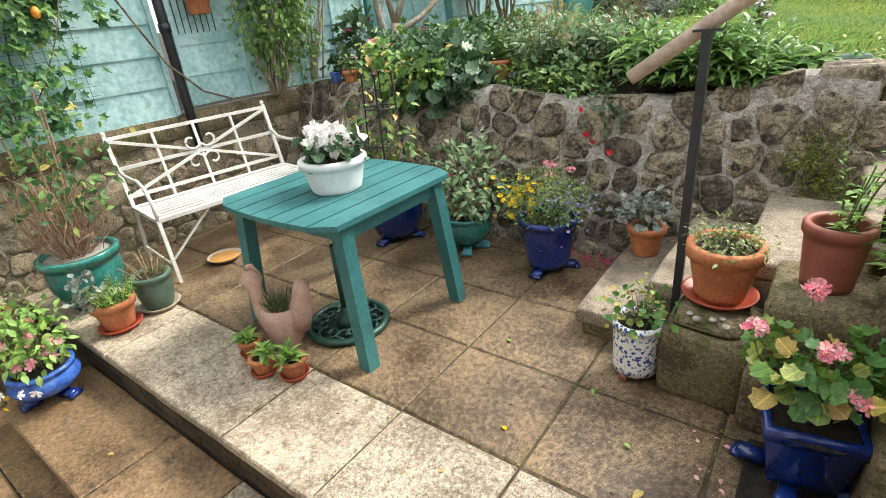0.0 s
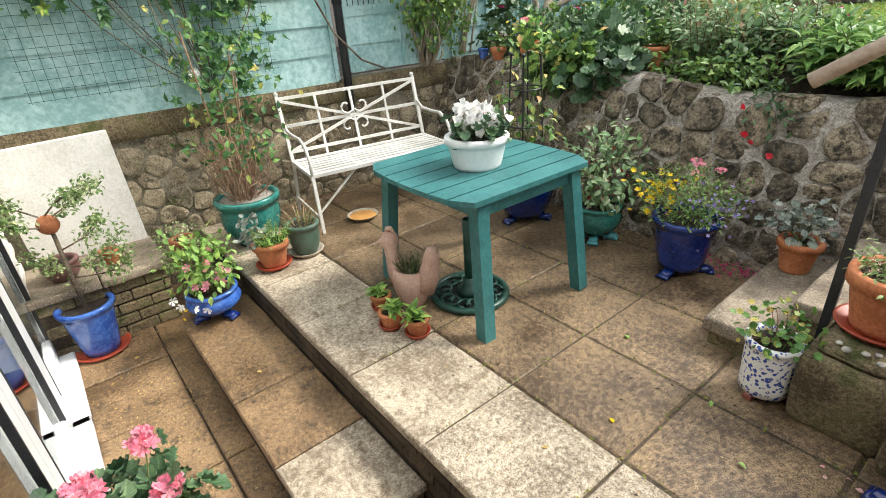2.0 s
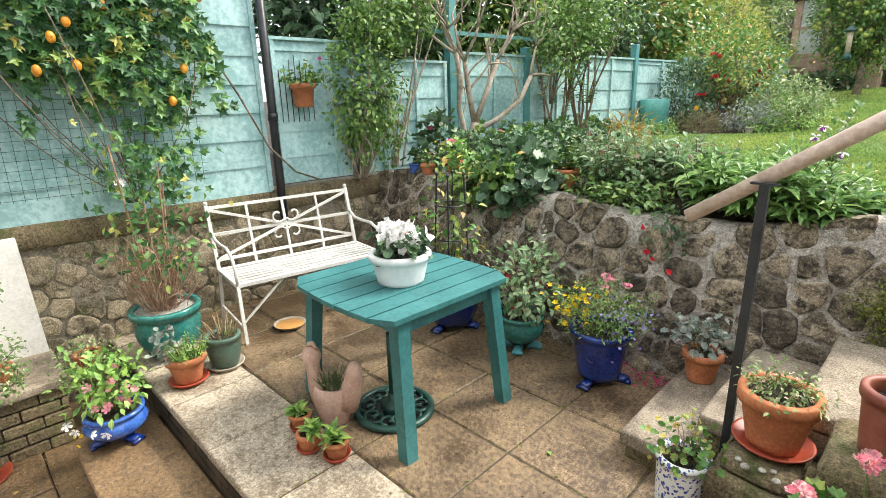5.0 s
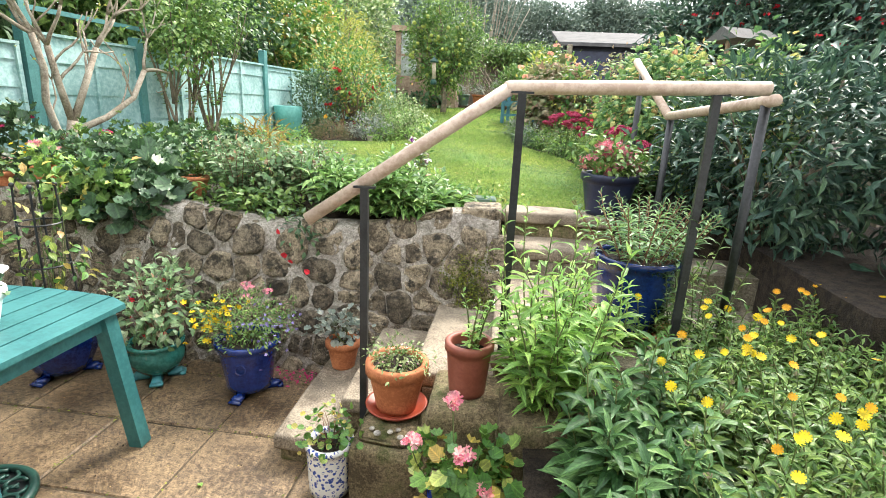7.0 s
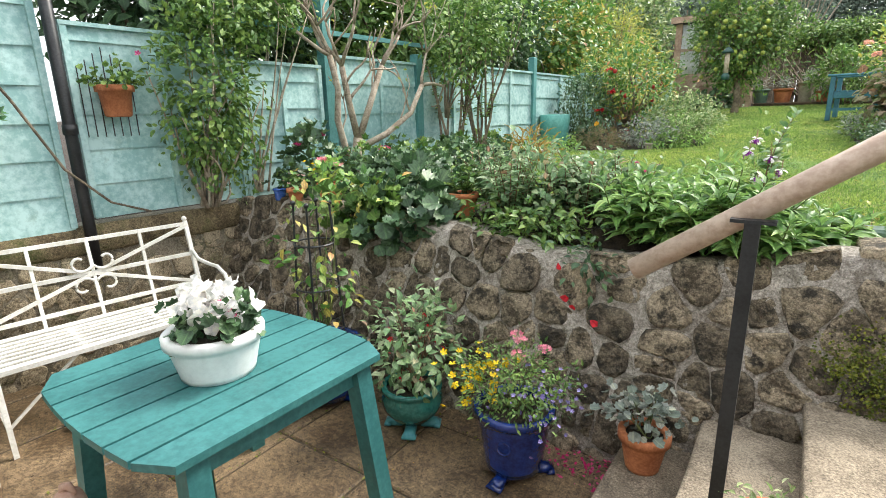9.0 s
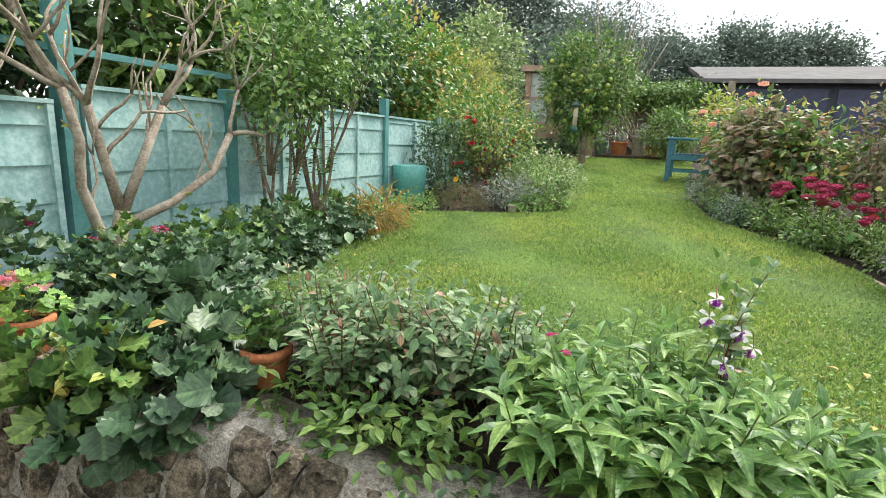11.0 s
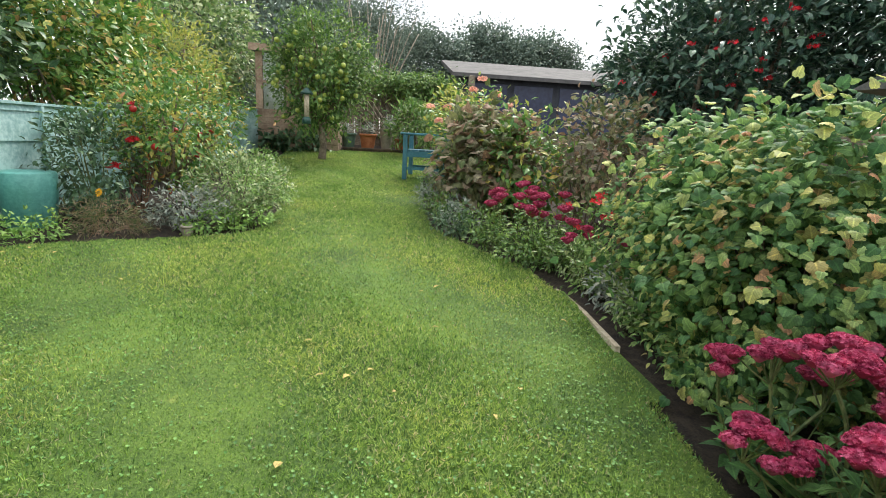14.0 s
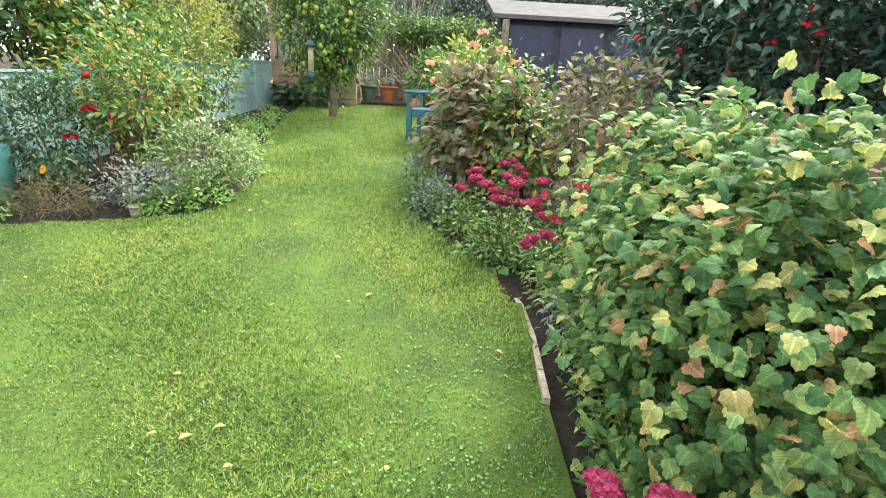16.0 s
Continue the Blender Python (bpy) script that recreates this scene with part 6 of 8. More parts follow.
def litter():
    n = 0
    spots = [(-0.09, 0.62, 0.006, "yellow", 0.035), (0.42, 0.62, 0.006, "litter", 0.05), (0.45, 0.55, 0.006, "litter", 0.03), (0.10, 1.0, 0.006, "g_light", 0.035), (-0.35, 1.12, 0.006, "g_light", 0.04), (0.3, 0.78, 0.006, "g_light", 0.03),
             (-0.2, 0.33, 0.006, "litter", 0.03), (-1.65, -0.25, -0.194, "litter", 0.03), (-2.6, -0.7, -0.394, "litter", 0.035)]
    for x, y, z, m, s in spots:
        mb = MB()
        scatter(mb, LEAF, [(0, 0, 0)], rnd(1) * np.array((1, 1, 0)), [(0.1, 0.1, 1)], s, s * 0.6)
        solo("fallen_leaf", mb, M[m], "single fallen leaf lying on the paving", "leaf", group="fallen leaves", m=Matrix.Translation((x, y, z)))
    k = 150
    mb = MB()
    p = np.stack([rng.uniform(-0.7, -0.1, k), rng.uniform(1.95, 2.2, k), np.full(k, 0.008)], 1)
    scatter(mb, LEAF, p, rnd(k) * np.array((1, 1, 0.1)), np.array((0, 0, 1)) + rng.normal(size=(k, 3)) * 0.3, rng.uniform(0.01, 0.03, k), 0.014)
    solo("fallen_petals", mb, M["magenta"], "dark pink fallen petals on the wet paving", "petals", kind="stuff")
    k = 46
    mb = MB()
    p = np.stack([rng.uniform(0.5, 1.05, k), rng.uniform(0.4, 1.0, k), np.full(k, 0.02)], 1)
    scatter(mb, LEAF, p, rnd(k) * np.array((1, 1, 0.1)), np.array((0, 0, 1)) + rng.normal(size=(k, 3)) * 0.3, rng.uniform(0.014, 0.03, k), 0.016)
    solo("fallen_petals", mb, M["pale_pink"], "pale pink petals scattered on the black mat", "petals", kind="stuff")
    k = 260
    mb = MB()
    p = np.stack([rng.uniform(-3.1, 1.2, k), rng.uniform(0.05, 2.2, k), np.full(k, 0.006)], 1)
    scatter(mb, FLAKE, p, rnd(k) * np.array((1, 1, 0.1)), np.array((0, 0, 1)) + rng.normal(size=(k, 3)) * 0.2, rng.uniform(0.004, 0.014, k), 0.005)
    p = np.stack([rng.uniform(-3.0, -1.0, k), rng.uniform(-1.0, -0.45, k), np.full(k, -0.393)], 1)
    scatter(mb, FLAKE, p, rnd(k) * np.array((1, 1, 0.1)), np.array((0, 0, 1)) + rng.normal(size=(k, 3)) * 0.2, rng.uniform(0.005, 0.02, k), 0.008)
    k = 900
    lines = rng.integers(0, 2, k)
    gx, gy = -3.785 + 0.545 * rng.integers(0, 9, k), 0.502 * rng.integers(1, 5, k)
    x = np.where(lines == 0, gx, rng.uniform(-3.2, 1.2, k)) + rng.normal(size=k) * 0.008
    y = np.where(lines == 0, rng.uniform(0.05, 2.1, k), gy) + rng.normal(size=k) * 0.008
    grime = scatter(MB(), FLAKE, np.stack([x, y, np.full(k, 0.004)], 1), rnd(k) * np.array((1, 1, 0.1)), np.array((0, 0, 1)) + rng.normal(size=(k, 3)) * 0.3, rng.uniform(0.006, 0.02, k), 0.010)
    solo("joint_moss", grime, M["g_moss"], "bits of moss caught in the paving joints", "moss", kind="stuff")
    k = 420
    p = np.stack([rng.uniform(-3.1, 1.0, k), rng.uniform(0.3, 2.15, k), np.full(k, 0.006)], 1)
    p[:200, 1] = 2.2 - np.abs(rng.normal(size=200)) * 0.12
    dark = scatter(MB(), FLAKE, p, rnd(k) * np.array((1, 1, 0.1)), np.array((0, 0, 1)) + rng.normal(size=(k, 3)) * 0.3, rng.uniform(0.006, 0.022, k), 0.008)
    solo("grit", dark, M["soil"], "dark crumbs of soil scattered over the paving", "debris", kind="stuff")
    solo("debris", mb, M["litter"], "tiny bits of leaf and twig on the paving", "debris", kind="stuff")
    k = 70
    mb = MB()
    x, y = rng.uniform(-2.2, 1.6, k), 3.2 + rng.random(k) ** 1.3 * 7
    ok = [i for i in range(k) if on_lawn(x[i], y[i])]
    for i in ok:
        mb2 = MB()
        s = rng.uniform(0.025, 0.055)
        scatter(mb2, LEAF, [(0, 0, 0)], rnd(1) * np.array((1, 1, 0.1)), [(0.1, 0.1, 1)], s, s * 0.6)
        solo("fallen_leaf", mb2, M["litter"], "single dry leaf lying on the lawn", "leaf", group="leaves on the lawn", m=Matrix.Translation((x[i], y[i], lawn_z(y[i]) + 0.028)))
    for x, y, r in ((0.42, 1.17, 0.016), (0.47, 1.19, 0.013), (0.52, 1.16, 0.015), (0.50, 1.21, 0.012), (0.39, 1.2, 0.012)):
        solo("pebble", MB().ball((0, 0, r * 0.5), r, 7, 0.6), M["gravel"], "small rounded pebble on the rockery stone", "pebble", group="pebbles", m=Matrix.Translation((x, y, 0.34)), smooth=True)


table()
umbrella_base()
bench()
hen_planter()
for sx, sy, ss, sa in ((-1.09, 0.42, 1.0, 0), (-1.24, 0.36, 0.95, 1), (-1.42, 0.42, 0.9, 2)):
    seedling(sx, sy, ss, sa)
terrace_pots()
wall_basket()
climbers()
litter()


# ---- planting on and behind the retaining wall ----
def bare_tree():
    """Small pale-barked tree with mostly bare forked limbs."""
    t = thing("small_tree", "small pale-barked tree with bare crooked branches", "tree", Matrix.Translation((-3.0, 3.48, 0.95)))
    sb, lb = MB(), MB()
    tips = []

    def limb(a, d, length, r, depth):
        d = unit(np.array(d, float))
        pts = [np.array(a, float)]
        for k in range(4):
            d = unit(d + rng.normal(size=3) * 0.16 + np.array((0, 0, 0.05)))
            pts.append(pts[-1] + d * length / 4)
        sb.tube(pts, np.linspace(r, r * 0.62, 5), 6 if depth < 3 else 4)
        if depth == 5:
            tips.append(pts[-1])
            return
        for k in range(2 if rng.random() < 0.75 else 3):
            limb(pts[-1], d + rng.normal(size=3) * 0.5 + np.array((0.10, -0.02, 0.42)), length * rng.uniform(0.68, 0.88), r * 0.62, depth + 1)

    mains = (((0, 0, 0), (0.02, 0.03, 0.14), (0.05, 0.06, 0.34)), ((0.02, 0.03, 0.12), (0.02, -0.08, 0.28), (0.03, -0.16, 0.46), (0.08, -0.18, 0.66), (0.08, -0.25, 0.86)),
             ((0.04, 0.05, 0.26), (0.14, 0.35, 0.36), (0.22, 0.62, 0.50), (0.26, 0.76, 0.70)), ((0.05, 0.06, 0.32), (0.12, 0.16, 0.56), (0.16, 0.30, 0.82)), ((0.05, 0.06, 0.32), (0.04, -0.02, 0.58), (0.08, -0.12, 0.80)))
    for k, way in enumerate(mains):
        way = np.array(way, float) * np.array((1, 1, 1.3))
        r = 0.056 if k == 0 else 0.032
        sb.tube(way, np.linspace(r, r * 0.75, len(way)), 8)
        if k:
            for j in range(3 if k != 2 else 2):
                limb(way[-1], way[-1] - way[-2] + rng.normal(size=3) * 0.1, rng.uniform(0.3, 0.42), 0.02, 3)
            limb(way[-2], (0.1, rng.normal() * 0.4, 0.9), 0.34, 0.015, 4)
            limb((way[1] + way[2]) / 2, (0.1, rng.normal() * 0.4, 0.9), 0.3, 0.012, 4)
    part("trunk", sb, M["bark_pale"], t, smooth=True)
    p = np.array(tips)[rng.integers(0, len(tips), 120)] + rng.normal(size=(120, 3)) * 0.04
    scatter(lb, LEAF, p, rnd(120), rnd(120) + np.array((0, 0, 1)), rng.uniform(0.03, 0.06, 120), 0.022)
    part("foliage", lb, M["g_yellow"], t, kind="stuff")


def wall_top_plants():
    W = "plant"
    # pots on the wall's left end
    for x, y, r, h, lab in ((-2.30, 2.56, 0.085, 0.15, "terracotta pot of pink flowers on the wall"), (-2.62, 2.52, 0.06, 0.10, "small terracotta pot of pink flowers on the wall"), (-1.33, 2.76, 0.085, 0.15, "terracotta pot at the edge of the wall")):
        pot("terracotta_pot", lab, (x, y, 0.985 if x < -2 else 0.955), r, r * 0.72, h, "terracotta", 0.010, 0.032, 0.02, group="pots on the wall")
    pot("blue_pot", "little blue glazed pot on the wall", (-2.78, 2.5, 0.985), 0.045, 0.035, 0.09, "blue_bright", 0.006, 0.015, 0.015)
    f, c = scalloped_leaves("pelargonium", "dark leaved pelargonium with red flower heads by the fence", (-2.72, 2.78, 1.0), 0.24, 300, "g_deep", 0.07, 0.30)
    blooms(f, "flower", head([(-2.72, 2.7, 1.47), (-2.6, 2.78, 1.44), (-2.8, 2.8, 1.42), (-2.66, 2.6, 1.38)], 0.024, 10), 0.026, "magenta", per=10)
    f, c = scalloped_leaves("pelargonium", "potted pelargonium with pink and white blooms on the wall", (-2.30, 2.56, 1.12), 0.09, 60, "g_light", 0.05, 0.10)
    blooms(f, "flower", head([(-2.31, 2.53, 1.27), (-2.24, 2.58, 1.25), (-2.36, 2.58, 1.28)], 0.03, 9), 0.04, "pale_pink", per=9)
    blooms(f, "flower", head([(-2.30, 2.5, 1.285)], 0.03, 9), 0.04, "pink", per=9)
    f, c = scalloped_leaves("bedding_plants", "small pot of pink, white and yellow flowers on the wall", (-2.62, 2.52, 1.07), 0.10, 80, "g_mid", 0.03, 0.07)
    blooms(f, "flower", c[:8] + np.array((0, -0.02, 0.03)), 0.03, "pale_pink"), blooms(f, "flower", np.array((-2.5, 2.62, 1.22)) + rng.normal(size=(10, 3)) * 0.04, 0.028, "yellow", DAISY)
    # big soft round leaves over the wall edge
    for x, y, r, n, h in ((-1.95, 2.60, 0.26, 120, 0.16), (-1.62, 2.62, 0.30, 170, 0.18), (-1.85, 2.95, 0.35, 170, 0.25)):
        bush("alchemilla", "clump of large pleated round leaves spilling over the wall", W, (x, y, 0.97), (x, y - 0.08, 1.0), (r, r * 0.8, h), n, 0.105, "g_deep" if n > 150 else "g_mid", PLEAT, 1.05, 34, 0.05, "stem", 10, 0.004, floor_z=0.80, hang=0.25)
    bush("rose", "lanky rose shoots with yellow-green leaves above the wall", W, (-1.9, 2.5, 0.95), (-1.85, 2.45, 1.12), (0.36, 0.14, 0.18), 60, 0.055, "g_mixed", LEAF, 0.6, 30, 0.06, "stem", 12, 0.004)
    stalks("pelargonium", "leggy pelargonium in a terracotta pot on the wall", W, (-1.33, 2.76, 1.09), 7, 0.2, 0.4, 0.06, 0.95, 9, "g_mid", LOBED, 0.04)
    # fuchsias and low leafy growth at the middle
    for x, y, h in ((-1.05, 2.84, 0.38), (-0.86, 2.92, 0.34), (-0.62, 2.92, 0.36), (-0.48, 2.94, 0.36), (-1.2, 3.0, 0.36)):
        f, tips = stalks("hardy_fuchsia", "hardy fuchsia with small red-stemmed grey-green leaves", W, (x, y, 0.97), 14, h * 1.05, 0.6, 0.07, 0.6, 24, "g_fuchsia", LEAF, 0.10, "stem_red", rise=0.2, group="hardy fuchsias")
    bush("hardy_fuchsia", "arching hardy fuchsia with dusky green leaves above the wall", W, (-0.95, 2.95, 0.96), (-0.92, 2.92, 1.14), (0.36, 0.22, 0.2), 800, 0.06, "g_fuchsia", LEAF, 0.6, 70, 0.05, "stem_red", 18, 0.005)
    bush("hardy_fuchsia", "second hardy fuchsia beside the lawn", W, (-0.5, 2.98, 0.96), (-0.5, 2.92, 1.12), (0.3, 0.18, 0.18), 500, 0.06, "g_fuchsia", LEAF, 0.6, 60, 0.05, "stem_red", 16, 0.005)
    bush("lady_fern", "low mixed greenery along the wall top", W, (-0.9, 2.66, 0.94), (-0.85, 2.64, 0.99), (0.42, 0.14, 0.07), 320, 0.055, "g_mid", LEAF, 0.5, 60, 0.04, "stem", 8, 0.003)
    bush("periwinkle", "dark glossy low foliage hanging over the wall", W, (-0.78, 2.62, 0.93), (-0.75, 2.54, 0.94), (0.34, 0.12, 0.07), 280, 0.055, "g_mid", LEAF, 0.5, 50, 0.04, "stem", 8, 0.003, floor_z=0.74, hang=0.5)
    f, c = bush("trailing_fuchsia", "trailing fuchsia with red bell flowers on the wall face", W, (-0.42, 2.5, 0.9), (-0.42, 2.42, 0.86), (0.15, 0.07, 0.11), 170, 0.045, "g_deep", LEAF, 0.55, 36, 0.04, "stem_red", 10, 0.003, floor_z=0.55, hang=0.6)
    blooms(f, "flower", np.array([(-0.42, 2.27, 0.70), (-0.44, 2.27, 0.73), (-0.5, 2.3, 0.85), (-0.3, 2.27, 0.62)]), 0.045, "red", LANCE, face=(0, -1, 0))
    # red valerian, the big light green clump
    for x, y, n, h in ((-0.20, 2.72, 14, 0.28), (0.02, 2.78, 18, 0.32), (0.17, 2.78, 18, 0.24), (0.0, 2.66, 16, 0.24), (-0.14, 2.62, 12, 0.24), (0.26, 2.68, 14, 0.16), (0.42, 2.86, 12, 0.15)):
        f, tips = stalks("valerian", "clump of fresh green valerian with pointed leaves", W, (x, y, 0.95), n + 5, h * 1.1, 0.7, 0.15, 0.42, 18, "g_valerian" if y < 2.9 else "g_lance", LANCE, 0.13, group="valerian clumps", rise=0.25)
        if x in (-0.20, 0.30):
            blooms(f, "flower", head(tips[:2] + np.array((0, 0, 0.03)), 0.018, 14), 0.012, "magenta", per=14)
    f, tips = stalks("fuchsia", "fuchsia stem with white and purple hanging flowers", W, (0.22, 3.06, 0.95), 3, 0.55, 0.2, 0.06, 0.6, 34, "g_fuchsia", LEAF, 0.03, "stem_red", tip_small=0.8, stem_r=0.003)
    bush("fuchsia", "leafy fuchsia shoots beside the hanging flowers", W, (0.22, 3.08, 0.95), (0.22, 3.10, 1.28), (0.07, 0.05, 0.22), 90, 0.042, "g_mid", LEAF, 0.6, 26, 0.035, "stem_red", 8, 0.003)
    for x, y, z in ((0.16, 2.98, 1.38), (0.25, 2.96, 1.35), (0.21, 2.93, 1.25), (0.18, 3.02, 1.43), (0.30, 3.0, 1.29)):
        c = np.array((x, y, z))
        blooms(f, "flower", c[None], 0.056, "white", rosette(4, -0.2, 0.5), face=(0.1, -0.5, 0.7), loose=0.3)
        blooms(f, "corolla", c + rng.normal(size=(5, 3)) * 0.008 - np.array((0, 0.006, 0.016)), 0.022, "purple", face=(0.1, -0.5, -0.5), loose=1.2, per=5)
        part("flower_stalk", MB().tube([c - np.array((0.22, 3.06, 0.95)), c + np.array((0, 0.03, 0.04)) - np.array((0.22, 3.06, 0.95))], 0.002, 4), M["stem_red"], f)
    p = solo("trough", MB().box(0.62, 2.88, 0.985, 0.80, 3.0, 1.06, 0.012), M["sage_glaze"], "small blue-grey trough of alpine plants on the wall", "planter")
    bush("sedum_plant", "mixed low plants and dead heads at the wall's end", W, (0.68, 3.05, 0.97), (0.72, 3.02, 1.06), (0.2, 0.14, 0.07), 260, 0.035, "g_mixed", LEAF, 0.5, 30, 0.035, "dry", 8, 0.003)
    # moss and plant at the wall foot by the steps
    n = 1500
    v = 0.60 + rng.normal(size=n) * 0.10
    u = np.clip(0.70 + rng.normal(size=n) * 0.07 + 0.05 * np.sin(v * 17), 0.5, 0.83)
    p = np.stack([u, 2.2 + 0.27 * v + 0.03 * np.sin(u * 1.7) - 0.012 - 0.02 * rng.random(n), v], 1)
    solo("moss", scatter(MB(), FLAKE, p, rnd(n) + np.array((0, -0.3, -0.4)), rnd(n) * 0.5 + np.array((0, -1, 0.3)), rng.uniform(0.008, 0.016, n), 0.010), M["g_moss"], "yellow-green moss growing on the wall by the steps", "moss", kind="stuff")


def left_bed():
    W = "plant"
    for k, (x, y) in enumerate(((-2.45, 3.1), (-2.75, 3.4), (-2.35, 3.55), (-2.65, 4.0), (-2.4, 4.35), (-2.7, 4.8), (-2.5, 5.2), (-2.75, 5.6), (-2.15, 3.2))):
        f, c = bush("cranesbill", "spreading cranesbill with lobed dark green leaves", W, (x, y, 0.93), (x, y, 1.08), (0.33, 0.32, 0.2), 380, 0.08, "g_mid" if k % 2 else "g_deep", CRANE, 1.0, 50, 0.06, "stem", 10, 0.004, group="cranesbill clumps")
    f, c = scalloped_leaves("sedum", "dusky pink stonecrop heads in the bed", (-2.66, 3.55, 1.0), 0.16, 60, "g_grey", 0.06, 0.16)
    blooms(f, "flower", head([(-2.62, 3.5, 1.30), (-2.72, 3.56, 1.28), (-2.86, 3.25, 1.25)], 0.06, 60, 0.5), 0.016, "sedum", per=60)
    for x, y, h in ((-2.78, 5.05, 1.5), (-2.68, 5.4, 1.6), (-2.8, 4.75, 1.3)):
        t, tips = stalks("shrub", "tall upright shrub with many thin brown stems", "shrub", (x, y, 0.95), 4, h, 0.3, 0.065, 0.6, 40, "g_mid", LEAF, 0.10, "bark", from_h=0.55, stem_r=0.02, rise=0.2, group="tall stemmed shrubs")
        bush("shrub", "leafy crown of a tall shrub above the fence", "shrub", (x, y, 0.95), (x + 0.12, y, 1.0 + h), (0.42, 0.42, 0.48), 900, 0.06, "g_mid", LEAF, 0.6, 80, 0.06, "bark", 5, 0.012, hollow=0.15, fork=0.6, face=1.0)
    bush("montbretia", "dry straw-coloured grassy leaves at the bed's edge", W, (-2.35, 5.75, 0.95), (-2.35, 5.75, 1.15), (0.28, 0.25, 0.22), 420, 0.16, "litter", LANCE, 0.10, 40, 0.06, "dry", 10, 0.003)
    bush("catmint", "low grey-green catmint beside the lawn", W, (-2.55, 6.15, 0.97), (-2.5, 6.1, 1.1), (0.35, 0.3, 0.16), 600, 0.045, "g_mixed", LEAF, 0.4, 40, 0.05, "stem", 10, 0.003)
    # climbers and neighbours' growth over the fence
    for x, y, z, rx, ry, rz, n, m in ((-4.6, 3.2, 2.7, 0.9, 1.3, 0.9, 3000, "g_deep"), (-4.5, 5.5, 2.8, 1.0, 1.6, 1.0, 3600, "g_mid"), (-4.7, 8.2, 2.9, 1.1, 1.7, 1.1, 3600, "g_deep"), (-4.4, 11.2, 3.0, 1.2, 1.8, 1.2, 3600, "g_mixed"), (-5.0, 0.6, 3.1, 0.9, 1.5, 0.8, 1800, "g_deep")):
        bush("hedge_tree", "overgrown neighbouring shrub behind the fence", "shrub", (x, y, 0.8), (x, y, z), (rx, ry, rz), int(n * 1.9), 0.14, m, LEAF, 0.55, 150, 0.2, "bark", 14, 0.035, hollow=0.25)
    # island bed with the little apple tree
    bush("blue_bush", "leafy dark green shrub by the water butt", "shrub", (-2.35, 7.9, 1.1), (-2.4, 7.9, 1.65), (0.38, 0.42, 0.5), 2000, 0.06, "g_deep", LEAF, 0.5, 80, 0.08, "stem", 14, 0.008)
    b = thing("water_butt", "tall teal green plastic water butt", "water butt", Matrix.Translation((-2.72, 7.5, 1.06)) @ Matrix.Diagonal((0.72, 0.72, 0.62, 1)))
    part("body", MB().lathe([(0.24, 0), (0.26, 0.02), (0.30, 0.5), (0.31, 0.78), (0.285, 0.8), (0.001, 0.81)], 30), M["butt"], b, smooth=True)
    bush("shrub", "wide shrub with yellowing leaves", "shrub", (-2.75, 9.5, 1.15), (-2.7, 9.7, 2.15), (0.7, 0.8, 0.7), 1900, 0.085, "g_mixed", LEAF, 0.5, 90, 0.10, "bark", 22, 0.016, hollow=0.2)
    t, c = bush("apple_tree", "small spreading apple tree with red apples and yellow leaves", "tree", (-1.95, 8.5, 1.1), (-1.95, 8.5, 1.95), (0.72, 0.6, 0.62), 2000, 0.08, "g_mixed", LEAF, 0.5, 100, 0.09, "bark", 30, 0.02, hollow=0.2, fork=0.3)
    for k in rng.choice(len(c), 16, replace=False):
        part("apple", MB().ball(c[k] - np.array(t.matrix_basis.translation) + np.array((0, -0.1, -0.06)), 0.034, 8), M["berry"], t, "small red apple", smooth=True)
    f, c = bush("rose", "tall rose with bright red blooms", W, (-2.1, 8.2, 1.1), (-2.2, 8.3, 1.8), (0.4, 0.3, 0.5), 400, 0.06, "g_mixed", LEAF, 0.55, 40, 0.08, "stem_red", 12, 0.007)
    blooms(f, "flower", head([(-2.26, 8.5, 2.2), (-2.05, 8.0, 1.85), (-2.2, 7.9, 1.6)], 0.045, 14), 0.06, "red", face=(0.2, -0.7, 0.6), loose=1.2, per=14)
    bush("daphne", "rounded pale variegated evergreen bush", "shrub", (-1.05, 7.95, 1.13), (-1.05, 7.95, 1.47), (0.46, 0.42, 0.36), 3200, 0.05, "g_varieg", LEAF, 0.42, 130, 0.06, "bark", 14, 0.008)
    bush("hebe", "low dark leafy bush at the lawn's edge", "shrub", (-1.35, 7.55, 1.12), (-1.38, 7.5, 1.28), (0.34, 0.24, 0.17), 900, 0.05, "g_grey", LEAF, 0.4, 50, 0.05, "stem", 10, 0.004)
    bush("heather", "brown tufted heather in the bed", W, (-1.95, 7.3, 1.08), (-1.95, 7.25, 1.2), (0.36, 0.24, 0.15), 1300, 0.06, "g_autumn", LANCE, 0.12, 60, 0.05, "dry", 10, 0.003)
    for x, y in ((-2.45, 7.05), (-2.75, 6.75), (-1.15, 7.45), (-0.9, 7.6), (-0.95, 8.6), (-1.15, 9.3), (-1.35, 10.0), (-1.6, 10.8), (-1.75, 11.6), (-1.9, 12.5), (-1.5, 9.6), (-1.95, 11.2)):
        bush("ground_cover", "low bright green leaves edging the bed", W, (x, y, lawn_z(y) - 0.04), (x, y, lawn_z(y) + 0.05), (0.28, 0.22, 0.12), 460, 0.045, "g_light", LEAF, 0.5, 40, 0.04, "stem", 6, 0.003, group="edging plants")
    bush("shrub", "golden-leaved shrub beyond the apple tree", "shrub", (-2.3, 10.4, 1.25), (-2.35, 10.5, 2.2), (0.6, 0.7, 0.65), 1500, 0.1, "g_mixed", LEAF, 0.4, 70, 0.12, "bark", 14, 0.012)
